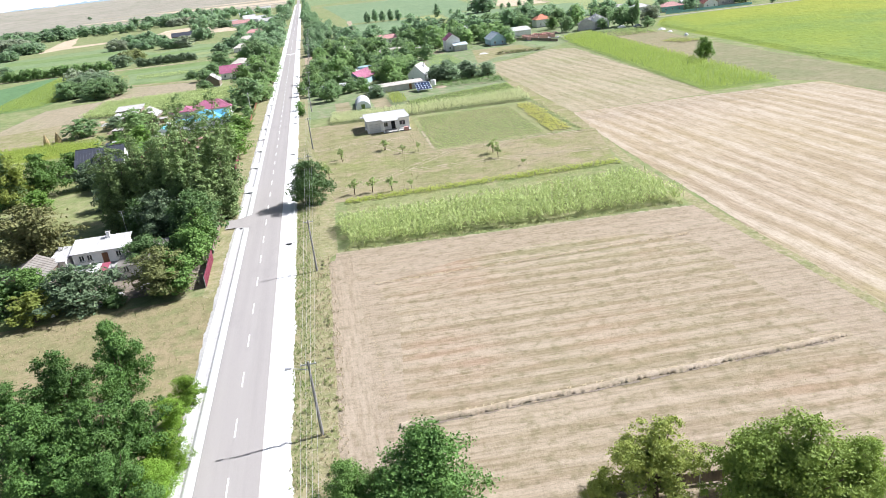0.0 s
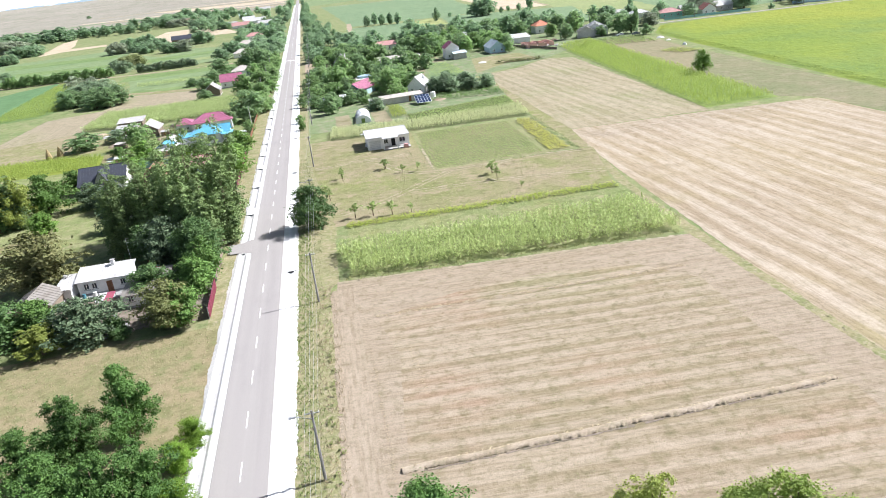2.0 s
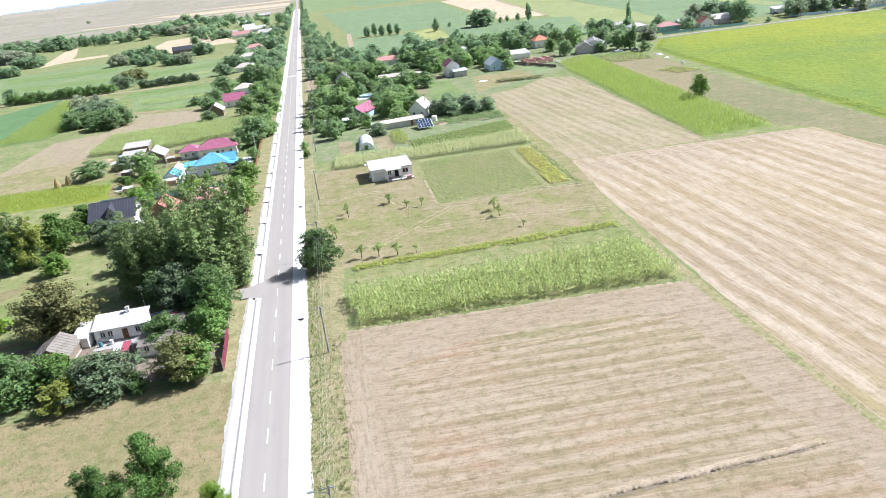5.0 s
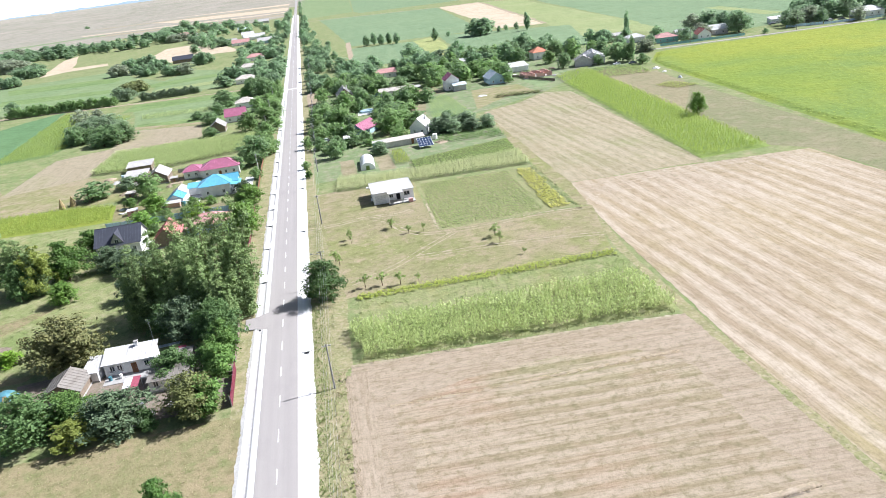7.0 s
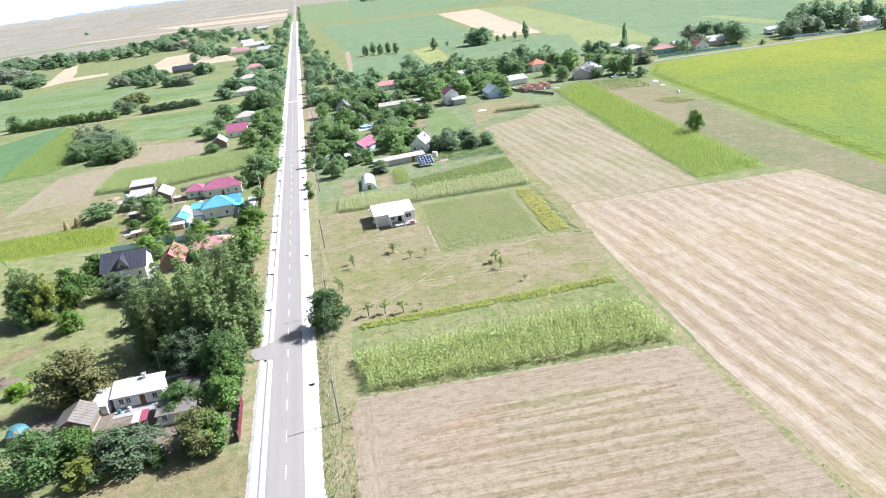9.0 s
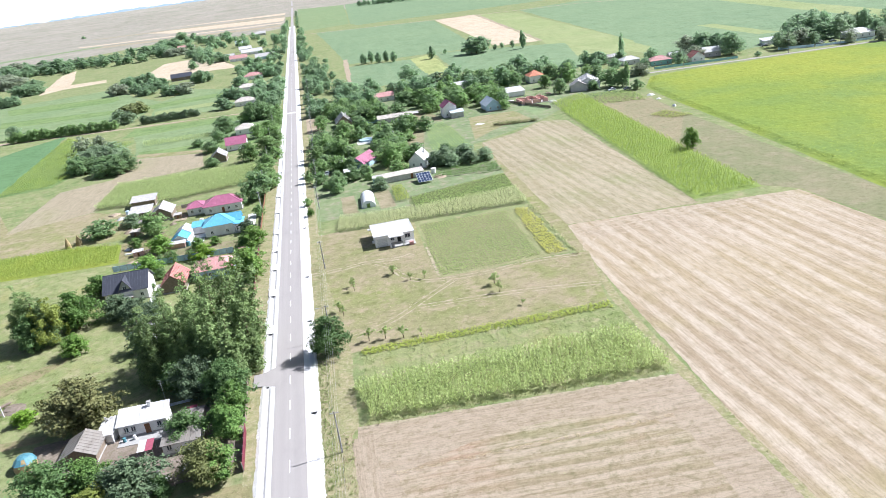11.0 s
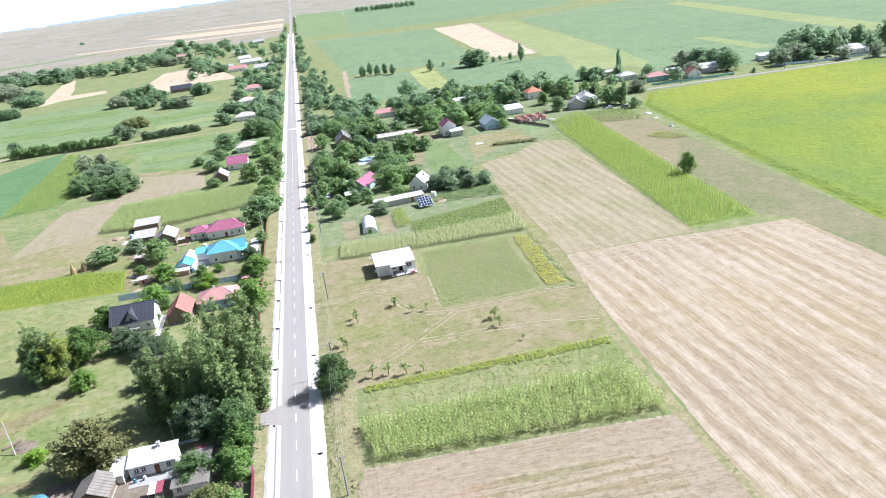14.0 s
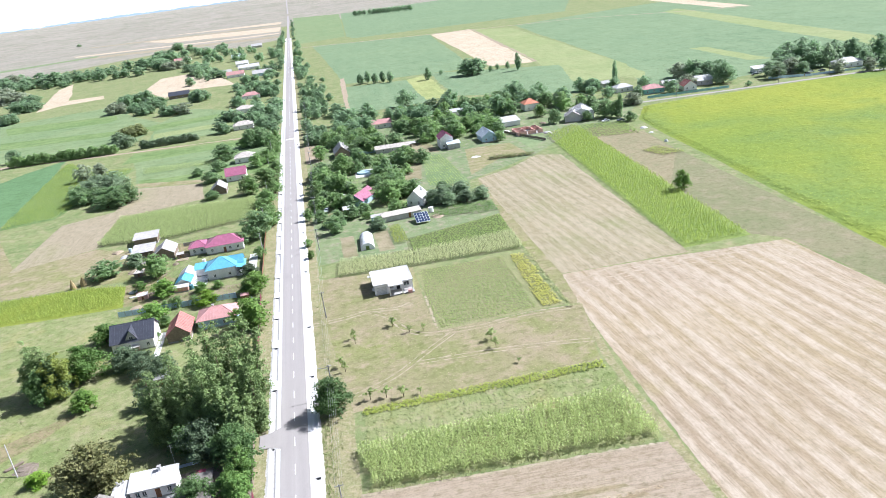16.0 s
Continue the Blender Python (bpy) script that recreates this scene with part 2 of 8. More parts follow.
DRY = (0.47, 0.36, 0.22, 1)
SOIL = (0.30, 0.23, 0.16, 1)
GRASS = (0.15, 0.19, 0.055, 1)
GRASS_DRY = (0.34, 0.29, 0.14, 1)
M = {
    "leaf_straw": leaf_mat("dry_straw_blades", (0.40, 0.325, 0.205, 1), (0.55, 0.46, 0.31, 1), 0.3),
    "strip_bare": field_mat("bare_pasture", (0.275, 0.24, 0.128, 1), (0.315, 0.262, 0.148, 1), (0.235, 0.228, 0.11, 1), big=0.05, spots=0.8, fine=1.8),
    "strip_grass": field_mat("short_pasture", (0.205, 0.213, 0.095, 1), (0.252, 0.232, 0.12, 1), (0.29, 0.25, 0.145, 1), big=0.03, spots=0.7, fine=1.8),
    "leaf_olive": leaf_mat("olive_leaves", (0.104, 0.128, 0.041, 1), (0.281, 0.305, 0.109, 1), 0.15),
    # far foliage: distance haze is mixed into the leaf colour
    "leaf_haze_far": leaf_mat("hazed_far_leaves", (0.185, 0.291, 0.165, 1), (0.362, 0.483, 0.287, 1), 0.55),
    "leaf_strip": leaf_mat("green_strip_leaves", (0.235, 0.335, 0.055, 1), (0.43, 0.505, 0.115, 1), 0.35, 0.12),
    "rank": field_mat("rank_garden_grass", (0.218, 0.258, 0.085, 1), (0.292, 0.298, 0.125, 1), (0.36, 0.325, 0.17, 1), big=0.06, spots=0.9, fine=1.8, blotch=((0.185, 0.245, 0.07, 1), (0.325, 0.30, 0.11, 1))),
    "rut": field_mat("worn_ruts", (0.45, 0.375, 0.255, 1), (0.39, 0.32, 0.20, 1), (0.32, 0.30, 0.15, 1), big=0.2),
    "garden": field_mat("green_garden", (0.165, 0.225, 0.090, 1), (0.235, 0.275, 0.124, 1), (0.33, 0.285, 0.186, 1), big=0.06),
    "stubble_rim": field_mat("dusty_harvested_rim", (0.365, 0.288, 0.190, 1), (0.335, 0.265, 0.165, 1), (0.43, 0.35, 0.24, 1), stripe=0, period=2.6, amount=0.55, spots=0.7, tilt=0.07, regular=0.03, fine=2.6),
    "headland": field_mat("headland_soil", (0.335, 0.265, 0.172, 1), (0.365, 0.288, 0.185, 1), (0.43, 0.35, 0.24, 1), stripe=1, period=1.4, amount=0.7, spots=0.6, fine=2.6),
    "ground": field_mat("grassland", (0.185, 0.235, 0.080, 1), (0.255, 0.275, 0.110, 1), (0.33, 0.295, 0.155, 1), big=0.05, spots=0.7),
    "meadow": field_mat("dry_meadow", (0.235, 0.238, 0.088, 1), (0.308, 0.265, 0.138, 1), (0.375, 0.30, 0.185, 1), big=0.045, spots=0.8, fine=1.8, blotch=((0.235, 0.258, 0.075, 1), (0.355, 0.285, 0.175, 1))),
    "lot": field_mat("mown_lot", (0.265, 0.235, 0.108, 1), (0.32, 0.258, 0.137, 1), (0.205, 0.215, 0.08, 1), big=0.07, spots=0.8, fine=2.0),
    "verge": field_mat("verge_grass", (0.235, 0.245, 0.095, 1), (0.33, 0.285, 0.145, 1), (0.41, 0.345, 0.215, 1), big=0.3, spots=0.7),
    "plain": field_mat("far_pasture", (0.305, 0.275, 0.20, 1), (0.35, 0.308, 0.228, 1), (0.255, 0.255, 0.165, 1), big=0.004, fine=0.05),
    "stubble_near": field_mat("harvested_soil", (0.325, 0.252, 0.155, 1), (0.295, 0.242, 0.132, 1), (0.445, 0.36, 0.245, 1), stripe=0, period=2.9, amount=0.75, spots=0.85, tilt=0.07, regular=0.075, fine=2.6, blotch=((0.265, 0.262, 0.115, 1), (0.37, 0.25, 0.155, 1))),
    "stubble_big": field_mat("straw_stubble", (0.345, 0.268, 0.165, 1), (0.375, 0.295, 0.165, 1), (0.50, 0.415, 0.292, 1), stripe=1, period=4.4, amount=0.85, spots=0.3, tilt=0.04, regular=0.06, blotch=((0.35, 0.295, 0.135, 1),)),
    "stubble_mid": field_mat("worn_stubble", (0.285, 0.25, 0.135, 1), (0.345, 0.29, 0.165, 1), (0.44, 0.37, 0.245, 1), stripe=1, period=4.0, amount=0.7, spots=0.4, tilt=0.05, regular=0.06, blotch=((0.265, 0.27, 0.115, 1),)),
    "plough": field_mat("ploughed_soil", (0.315, 0.265, 0.16, 1), (0.36, 0.30, 0.185, 1), (0.41, 0.345, 0.225, 1), stripe=1, period=2.4, amount=0.6, blotch=((0.29, 0.28, 0.13, 1),)),
    "headland_straw": field_mat("loose_headland_straw", (0.44, 0.36, 0.24, 1), (0.48, 0.395, 0.275, 1), (0.37, 0.295, 0.185, 1), big=0.2, spots=0.6),
    "tan": field_mat("pale_stubble", (0.50, 0.40, 0.26, 1), (0.54, 0.44, 0.30, 1), big=0.02, fine=0.3, stripe=1, period=6.0, amount=0.5),
    # crop green of the far fields, lightened and blued to paint in haze
    "farm_haze_green": field_mat("hazed_green_crop", (0.175, 0.25, 0.122, 1), (0.2, 0.272, 0.132, 1), (0.24, 0.305, 0.152, 1), big=0.006, stripe=1, period=9, amount=0.6, fine=0.15, spots=0.3),
    "farm_lush": field_mat("lush_crop", (0.155, 0.235, 0.072, 1), (0.19, 0.262, 0.088, 1), (0.24, 0.30, 0.11, 1), big=0.012, stripe=0, period=7, amount=0.6, fine=0.3, spots=0.6),
    "farm_dark": field_mat("dark_crop", (0.125, 0.215, 0.085, 1), (0.145, 0.24, 0.095, 1), big=0.01, fine=0.3),
    "farm_light": field_mat("light_crop", (0.215, 0.285, 0.122, 1), (0.268, 0.315, 0.141, 1), (0.175, 0.245, 0.107, 1), big=0.012, stripe=0, period=9, amount=0.75, fine=0.3, spots=0.6),
    "farm_pale": field_mat("faded_crop", (0.285, 0.325, 0.125, 1), (0.325, 0.345, 0.15, 1), (0.24, 0.295, 0.11, 1), big=0.01, stripe=1, period=10, amount=0.6, fine=0.2, spots=0.3),
    "farm_yellow": field_mat("yellowing_crop", (0.34, 0.35, 0.13, 1), (0.28, 0.32, 0.11, 1), big=0.02, fine=0.3, stripe=1, period=5, amount=0.4),
    "crop_soil": field_mat("soil_under_crop", (0.13, 0.17, 0.06, 1), (0.20, 0.21, 0.085, 1), (0.26, 0.235, 0.14, 1), big=0.1, spots=0.9),
    "sunflower_soil": field_mat("sunflower_leaf_cover", (0.205, 0.268, 0.042, 1), (0.285, 0.312, 0.044, 1), big=0.012, fine=0.9, spots=0.5, blotch=((0.158, 0.232, 0.062, 1), (0.165, 0.240, 0.056, 1))),
    "plot_green": field_mat("weedy_plot_soil", (0.225, 0.255, 0.09, 1), (0.285, 0.28, 0.12, 1), (0.34, 0.295, 0.165, 1), big=0.06, stripe=1, period=1.4, amount=0.5, spots=0.5),
    "garden_soil": field_mat("garden_soil", (0.23, 0.21, 0.10, 1), (0.33, 0.275, 0.165, 1), big=0.1),
    "dirt": field_mat("bare_dirt", (0.46, 0.36, 0.25, 1), (0.38, 0.29, 0.19, 1), (0.30, 0.26, 0.14, 1), big=0.15),
    "straw": field_mat("straw", (0.47, 0.385, 0.265, 1), (0.40, 0.32, 0.205, 1), big=0.3, fine=3.0, spots=0.8),
    "asphalt": road_mat(),
    "concrete_white": plain_mat("new_pale_concrete", (0.70, 0.69, 0.67, 1), 0.08, 0.85, scale=1.2),
    "concrete_grey": plain_mat("grey_concrete", (0.42, 0.41, 0.39, 1), 0.2, 0.85, scale=1.0),
    "gravel": plain_mat("pale_gravel", (0.62, 0.60, 0.56, 1), 0.3, 0.95, scale=3.0),
    "paint_white": plain_mat("white_road_paint", (0.85, 0.85, 0.83, 1), 0.08, 0.7),
    "plaster_white": plain_mat("white_plaster", (0.83, 0.82, 0.80, 1), 0.12, 0.85, scale=0.8),
    "plaster_grey": plain_mat("grey_plaster", (0.50, 0.49, 0.47, 1), 0.2, 0.85, scale=0.8),
    "plaster_pale": plain_mat("pale_plaster", (0.74, 0.74, 0.735, 1), 0.14, 0.85, scale=0.8),
    "plaster_blue": plain_mat("pale_blue_plaster", (0.42, 0.58, 0.66, 1), 0.15, 0.85, scale=0.8),
    "plaster_teal": plain_mat("teal_plaster", (0.30, 0.55, 0.52, 1), 0.15, 0.85, scale=0.8),
    "roof_white": streak_mat("white_sheet_roof", (0.60, 0.595, 0.585, 1), (0.33, 0.31, 0.285, 1)),
    "roof_grey": plain_mat("grey_tin_roof", (0.52, 0.50, 0.48, 1), 0.3, 0.55, 0.0, 0.8, 0.4),
    "roof_asbestos": plain_mat("weathered_cement_roof", (0.58, 0.53, 0.47, 1), 0.3, 0.9, 0.0, 0.8),
    "roof_dark": plain_mat("anthracite_sheet_roof", (0.075, 0.08, 0.10, 1), 0.2, 0.45, 0.0, 0.7, 0.5),
    "roof_magenta": plain_mat("magenta_sheet_roof", (0.40, 0.14, 0.22, 1), 0.2, 0.5, 0.0, 0.7, 0.4),
    "roof_pink": plain_mat("faded_pink_roof", (0.56, 0.31, 0.29, 1), 0.22, 0.6, 0.0, 0.7),
    "roof_orange": plain_mat("orange_tile_roof", (0.62, 0.26, 0.16, 1), 0.2, 0.7, 0.0, 1.5),
    "roof_red": plain_mat("faded_red_roof", (0.46, 0.20, 0.17, 1), 0.25, 0.6, 0.0, 0.8),
    "roof_blue": plain_mat("bright_blue_sheet_roof", (0.15, 0.44, 0.60, 1), 0.14, 0.45, 0.0, 0.7, 0.4),
    "roof_paleblue": plain_mat("pale_blue_sheet_roof", (0.60, 0.68, 0.72, 1), 0.15, 0.5, 0.0, 0.7, 0.4),
    "brick": plain_mat("raw_hollow_brick", (0.68, 0.42, 0.35, 1), 0.2, 0.9, 0.0, 1.5),
    "wood": plain_mat("grey_weathered_wood", (0.25, 0.20, 0.15, 1), 0.3, 0.85, 0.0, 2.0),
    "wood_brown": plain_mat("brown_wood", (0.22, 0.11, 0.06, 1), 0.3, 0.8, 0.0, 2.0),
    "bark": plain_mat("bark", (0.16, 0.12, 0.08, 1), 0.4, 0.95, 0.0, 3.0),
    # near-black that paints the shade inside pipes and doorways
    "dark": plain_mat("painted_opening_shade", (0.02, 0.02, 0.022, 1), 0.2, 0.8),
    "metal": plain_mat("galvanised_metal", (0.45, 0.46, 0.48, 1), 0.2, 0.45, 0.6, 2.0),
    "cable": plain_mat("aluminium_cable", (0.74, 0.74, 0.73, 1), 0.1, 0.6, 0.0, 2.0),
    "fence_red": plain_mat("dark_red_sheet_fence", (0.17, 0.022, 0.05, 1), 0.2, 0.5, 0.0, 1.0, 0.4),
    "fence_blue": plain_mat("pale_blue_sheet_fence", (0.52, 0.68, 0.80, 1), 0.15, 0.5, 0.0, 1.0, 0.4),
    "foil": plain_mat("white_greenhouse_foil", (0.80, 0.81, 0.80, 1), 0.1, 0.4, 0.0, 1.2, 0.5),
    "hay": plain_mat("dry_hay", (0.38, 0.29, 0.15, 1), 0.4, 0.95, 0.0, 3.0),
    "tarp": plain_mat("blue_tarpaulin", (0.10, 0.26, 0.31, 1), 0.3, 0.5, 0.0, 1.0),
    "car_white": plain_mat("white_car_paint", (0.75, 0.76, 0.78, 1), 0.05, 0.25, 0.0, 1.0, 0.6),
    "car_grey": plain_mat("grey_car_paint", (0.20, 0.22, 0.25, 1), 0.05, 0.25, 0.2, 1.0, 0.6),
    "rubber": plain_mat("black_rubber", (0.03, 0.03, 0.03, 1), 0.2, 0.8),
    "solar": plain_mat("solar_cell_glass", (0.03, 0.05, 0.10, 1), 0.1, 0.15, 0.0, 2.0, 0.6),
    "red_cloth": plain_mat("faded_red_fabric", (0.36, 0.09, 0.13, 1), 0.3, 0.8),
    "leaf_broad": leaf_mat("broad_leaves", (0.070, 0.148, 0.034, 1), (0.205, 0.335, 0.082, 1), 0.18),
    "leaf_dark": leaf_mat("dark_leaves", (0.058, 0.118, 0.038, 1), (0.165, 0.262, 0.090, 1), 0.22),
    "leaf_poplar": leaf_mat("poplar_leaves", (0.068, 0.125, 0.042, 1), (0.33, 0.43, 0.165, 1), 0.18, 0.3),
    "leaf_locust": leaf_mat("locust_leaves", (0.050, 0.115, 0.028, 1), (0.148, 0.265, 0.060, 1), 0.15),
    "leaf_bright": leaf_mat("bright_leaves", (0.135, 0.25, 0.027, 1), (0.27, 0.41, 0.06, 1), 0.3),
    "leaf_brown": leaf_mat("browning_leaves", (0.088, 0.108, 0.036, 1), (0.245, 0.235, 0.096, 1), 0.15),
    "leaf_willow": leaf_mat("silvery_leaves", (0.24, 0.28, 0.19, 1), (0.43, 0.48, 0.34, 1), 0.45),
    "leaf_yellow": leaf_mat("yellowing_leaves", (0.18, 0.235, 0.05, 1), (0.41, 0.46, 0.115, 1), 0.3),
    "leaf_corn": leaf_mat("corn_leaves", (0.17, 0.265, 0.060, 1), (0.72, 0.80, 0.36, 1), 0.35, 1.1),
    "leaf_corn_dry": leaf_mat("drying_corn_leaves", (0.32, 0.38, 0.15, 1), (0.76, 0.77, 0.46, 1), 0.35),
    "leaf_sunflower": leaf_mat("sunflower_leaves", (0.215, 0.315, 0.040, 1), (0.355, 0.41, 0.06, 1), 0.3, 0.025),
    # belt foliage: broad and dark leaves made paler and bluer as painted haze
    "leaf_haze_belt": leaf_mat("hazed_belt_leaves", (0.168, 0.274, 0.110, 1), (0.357, 0.488, 0.207, 1), 0.56),
    "leaf_haze_belt_dark": leaf_mat("hazed_dark_belt_leaves", (0.146, 0.241, 0.116, 1), (0.310, 0.420, 0.207, 1), 0.56),
    "strip_soil": field_mat("soil_under_green_strip", (0.19, 0.265, 0.055, 1), (0.235, 0.30, 0.07, 1), (0.28, 0.33, 0.10, 1), big=0.05, stripe=1, period=1.6, amount=0.6, spots=0.4),
    "pole_grey": plain_mat("weathered_pole_concrete", (0.27, 0.26, 0.25, 1), 0.2, 0.9, scale=2.0),
    "leaf_veg": leaf_mat("vegetable_leaves", (0.215, 0.315, 0.08, 1), (0.40, 0.50, 0.17, 1), 0.38),
    "leaf_grey": leaf_mat("greyish_leaves", (0.067, 0.110, 0.055, 1), (0.171, 0.232, 0.125, 1), 0.13),
    "yard_soil": field_mat("trodden_yard_soil", (0.24, 0.19, 0.135, 1), (0.30, 0.245, 0.18, 1), (0.19, 0.17, 0.10, 1), big=0.2, spots=0.8, fine=2.5),
    "roof_rusty": streak_mat("rusty_corrugated_roof", (0.25, 0.23, 0.205, 1), (0.13, 0.105, 0.085, 1)),
    # grey-green foliage with some distance haze painted into its tone
    "leaf_haze_orchard": leaf_mat("hazed_orchard_leaves", (0.185, 0.263, 0.152, 1), (0.362, 0.452, 0.287, 1), 0.54),
    # grey for the painted ditch shade, also used on the culvert headwall
    "ditch_shade_headwall": plain_mat("grey_ditch_shade_headwall", (0.50, 0.485, 0.47, 1), 0.25, 0.9, scale=1.5),
    "leaf_corn_far": leaf_mat("green_corn_leaves", (0.19, 0.275, 0.08, 1), (0.56, 0.63, 0.29, 1), 0.35),
    "leaf_garden": leaf_mat("garden_leaves", (0.14, 0.23, 0.06, 1), (0.30, 0.38, 0.13, 1), 0.4),
    "leaf_weed": leaf_mat("weed_leaves", (0.20, 0.245, 0.085, 1), (0.39, 0.39, 0.19, 1), 0.35, 0.22),
    "leaf_rank": leaf_mat("rank_weed_leaves", (0.185, 0.265, 0.08, 1), (0.35, 0.42, 0.16, 1), 0.35, 0.12),
    "leaf_walnut": leaf_mat("walnut_leaves", (0.130, 0.205, 0.038, 1), (0.360, 0.460, 0.102, 1), 0.28),
    "leaf_lime": leaf_mat("yellow_green_row_leaves", (0.30, 0.38, 0.065, 1), (0.50, 0.55, 0.12, 1), 0.3),
    "leaf_young": leaf_mat("young_tree_leaves", (0.26, 0.345, 0.13, 1), (0.44, 0.52, 0.22, 1), 0.45),
    "leaf_vine": leaf_mat("vine_leaves", (0.185, 0.235, 0.085, 1), (0.36, 0.39, 0.18, 1), 0.35, 0.25),
    "leaf_lush": leaf_mat("lush_leaves", (0.092, 0.19, 0.040, 1), (0.28, 0.43, 0.095, 1), 0.28),
    "leaf_gold": leaf_mat("golden_leaves", (0.38, 0.40, 0.08, 1), (0.58, 0.56, 0.15, 1), 0.3),
}
pane = Nodes("window_glass")
M["glass"] = pane.done((0.03, 0.04, 0.05, 1), 0.08, 0.0, 0.8)


# ---- mesh building ----
class Mesh:
    """Collects vertices and faces of one part."""

    def __init__(self):
        self.v, self.f = [], []

    def poly(self, pts):
        k = len(self.v)
        self.v += [tuple(p) for p in pts]
        self.f.append(tuple(range(k, k + len(pts))))
        return self

    def box(self, x0, x1, y0, y1, z0, z1):
        k = len(self.v)
        self.v += [(x, y, z) for z in (z0, z1) for x, y in ((x0, y0), (x1, y0), (x1, y1), (x0, y1))]
        self.f += [tuple(k + i for i in q) for q in ((3, 2, 1, 0), (4, 5, 6, 7), (0, 1, 5, 4), (1, 2, 6, 5), (2, 3, 7, 6), (3, 0, 4, 7))]
        return self

    def slab(self, pts, t):
        """A plate of thickness t under a polygon."""
        n = (Vector(pts[1]) - Vector(pts[0])).cross(Vector(pts[2]) - Vector(pts[0])).normalized()
        if n.z < 0:
            pts, n = pts[::-1], -n
        k, m = len(self.v), len(pts)
        self.v += [tuple(p) for p in pts] + [tuple(Vector(p) - n * t) for p in pts]
        self.f.append(tuple(range(k, k + m)))
        self.f.append(tuple(range(k + 2 * m - 1, k + m - 1, -1)))
        self.f += [(k + i, k + m + i, k + m + (i + 1) % m, k + (i + 1) % m) for i in range(m)]
        return self

    def tube(self, a, b, r0, r1=None, n=8):
        a, b = Vector(a), Vector(b)
        r1 = r0 if r1 is None else r1
        q = (b - a).to_track_quat("Z", "Y").to_matrix()
        k = len(self.v)
        for c, r in ((a, r0), (b, r1)):
            for i in range(n):
                w = 2 * math.pi * i / n
                self.v.append(tuple(c + q @ Vector((r * math.cos(w), r * math.sin(w), 0))))
        self.f += [(k + i, k + (i + 1) % n, k + n + (i + 1) % n, k + n + i) for i in range(n)]
        self.f += [tuple(range(k + n - 1, k - 1, -1)), tuple(range(k + n, k + 2 * n))]
        return self

    def data(self, name, material, smooth=False):
        me = bpy.data.meshes.new(name)
        me.from_pydata(self.v, [], self.f)
        me.materials.append(material)
        if smooth:
            me.shade_smooth()
        return me


def part(name, mesh, material, parent, label="", smooth=False, at=None, kind=""):
    """Links a mesh as one object under a thing or under a part."""
    ob = new(name, mesh.data(name, M[material], smooth) if isinstance(mesh, Mesh) else mesh)
    ob.parent = parent
    if at:
        ob.location = at
    return tagged(ob, label, kind=kind)


def thing(name, m, label, category, group="", kind=""):
    ob = new(name)
    ob.empty_display_size = 0.3
    ob.matrix_basis = m
    return tagged(ob, label, category, group, kind)


def sheet(name, mesh, material, label, category, kind="structure"):
    ob = new(name, mesh.data(name, M[material]))
    return tagged(ob, label, category, kind=kind)


# ---- ground ----
def far_rise(r):
    k = min(1, max(0, (r - 2600) / 2100))
    return 56 * k * k * (3 - 2 * k)


gm = Mesh()
rings, spokes = [0, 60, 130, 250, 450, 800, 1300, 2000, 2600, 3000, 3400, 3800, 4200, 4600, 4850], 72
for r in rings[1:]:
    gm.v += [(r * math.sin(2 * math.pi * i / spokes), r * math.cos(2 * math.pi * i / spokes), far_rise(r) - 0.015) for i in range(spokes)]
gm.f.append(tuple(range(spokes - 1, -1, -1)))
for j in range(len(rings) - 2):
    a, b = j * spokes, (j + 1) * spokes
    gm.f += [(a + i, a + (i + 1) % spokes, b + (i + 1) % spokes, b + i) for i in range(spokes)]
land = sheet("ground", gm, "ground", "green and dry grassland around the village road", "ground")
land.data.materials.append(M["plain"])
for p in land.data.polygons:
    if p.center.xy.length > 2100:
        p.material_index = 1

LAYER = [0.0]


def field(name, label, category, material, pts, z=None):
    """A plot of land on the ground sheet, with a slightly uneven outline."""
    LAYER[0] += 0.0004
    z = 0.006 + LAYER[0] if z is None else z
    rnd = random.Random(name + str(pts[0]))
    out = []
    for (x0, y0), (x1, y1) in zip(pts, pts[1:] + pts[:1]):
        d = math.hypot(x1 - x0, y1 - y0)
        near = min(y0, y1) < 420
        n = max(1, min(260 if near else 40, int(d / (0.45 if near else 5))))
        drift = 0.0
        for i in range(n):
            w = 0.0 if i == 0 or d < 3 else 0.1 if near else 0.8
            drift = drift * 0.92 + rnd.uniform(-0.06, 0.06) * (1 if near else 6)
            fade = min(1, i / 8, (n - i) / 8)
            nx, ny = -(y1 - y0) / d, (x1 - x0) / d
            e = rnd.uniform(-w, w) + drift * fade
            out.append((x0 + (x1 - x0) * i / n + nx * e, y0 + (y1 - y0) * i / n + ny * e, z))
    area = sum(a[0] * b[1] - b[0] * a[1] for a, b in zip(out, out[1:] + out[:1]))
    return sheet(name, Mesh().poly(out if area > 0 else out[::-1]), material, label, category)


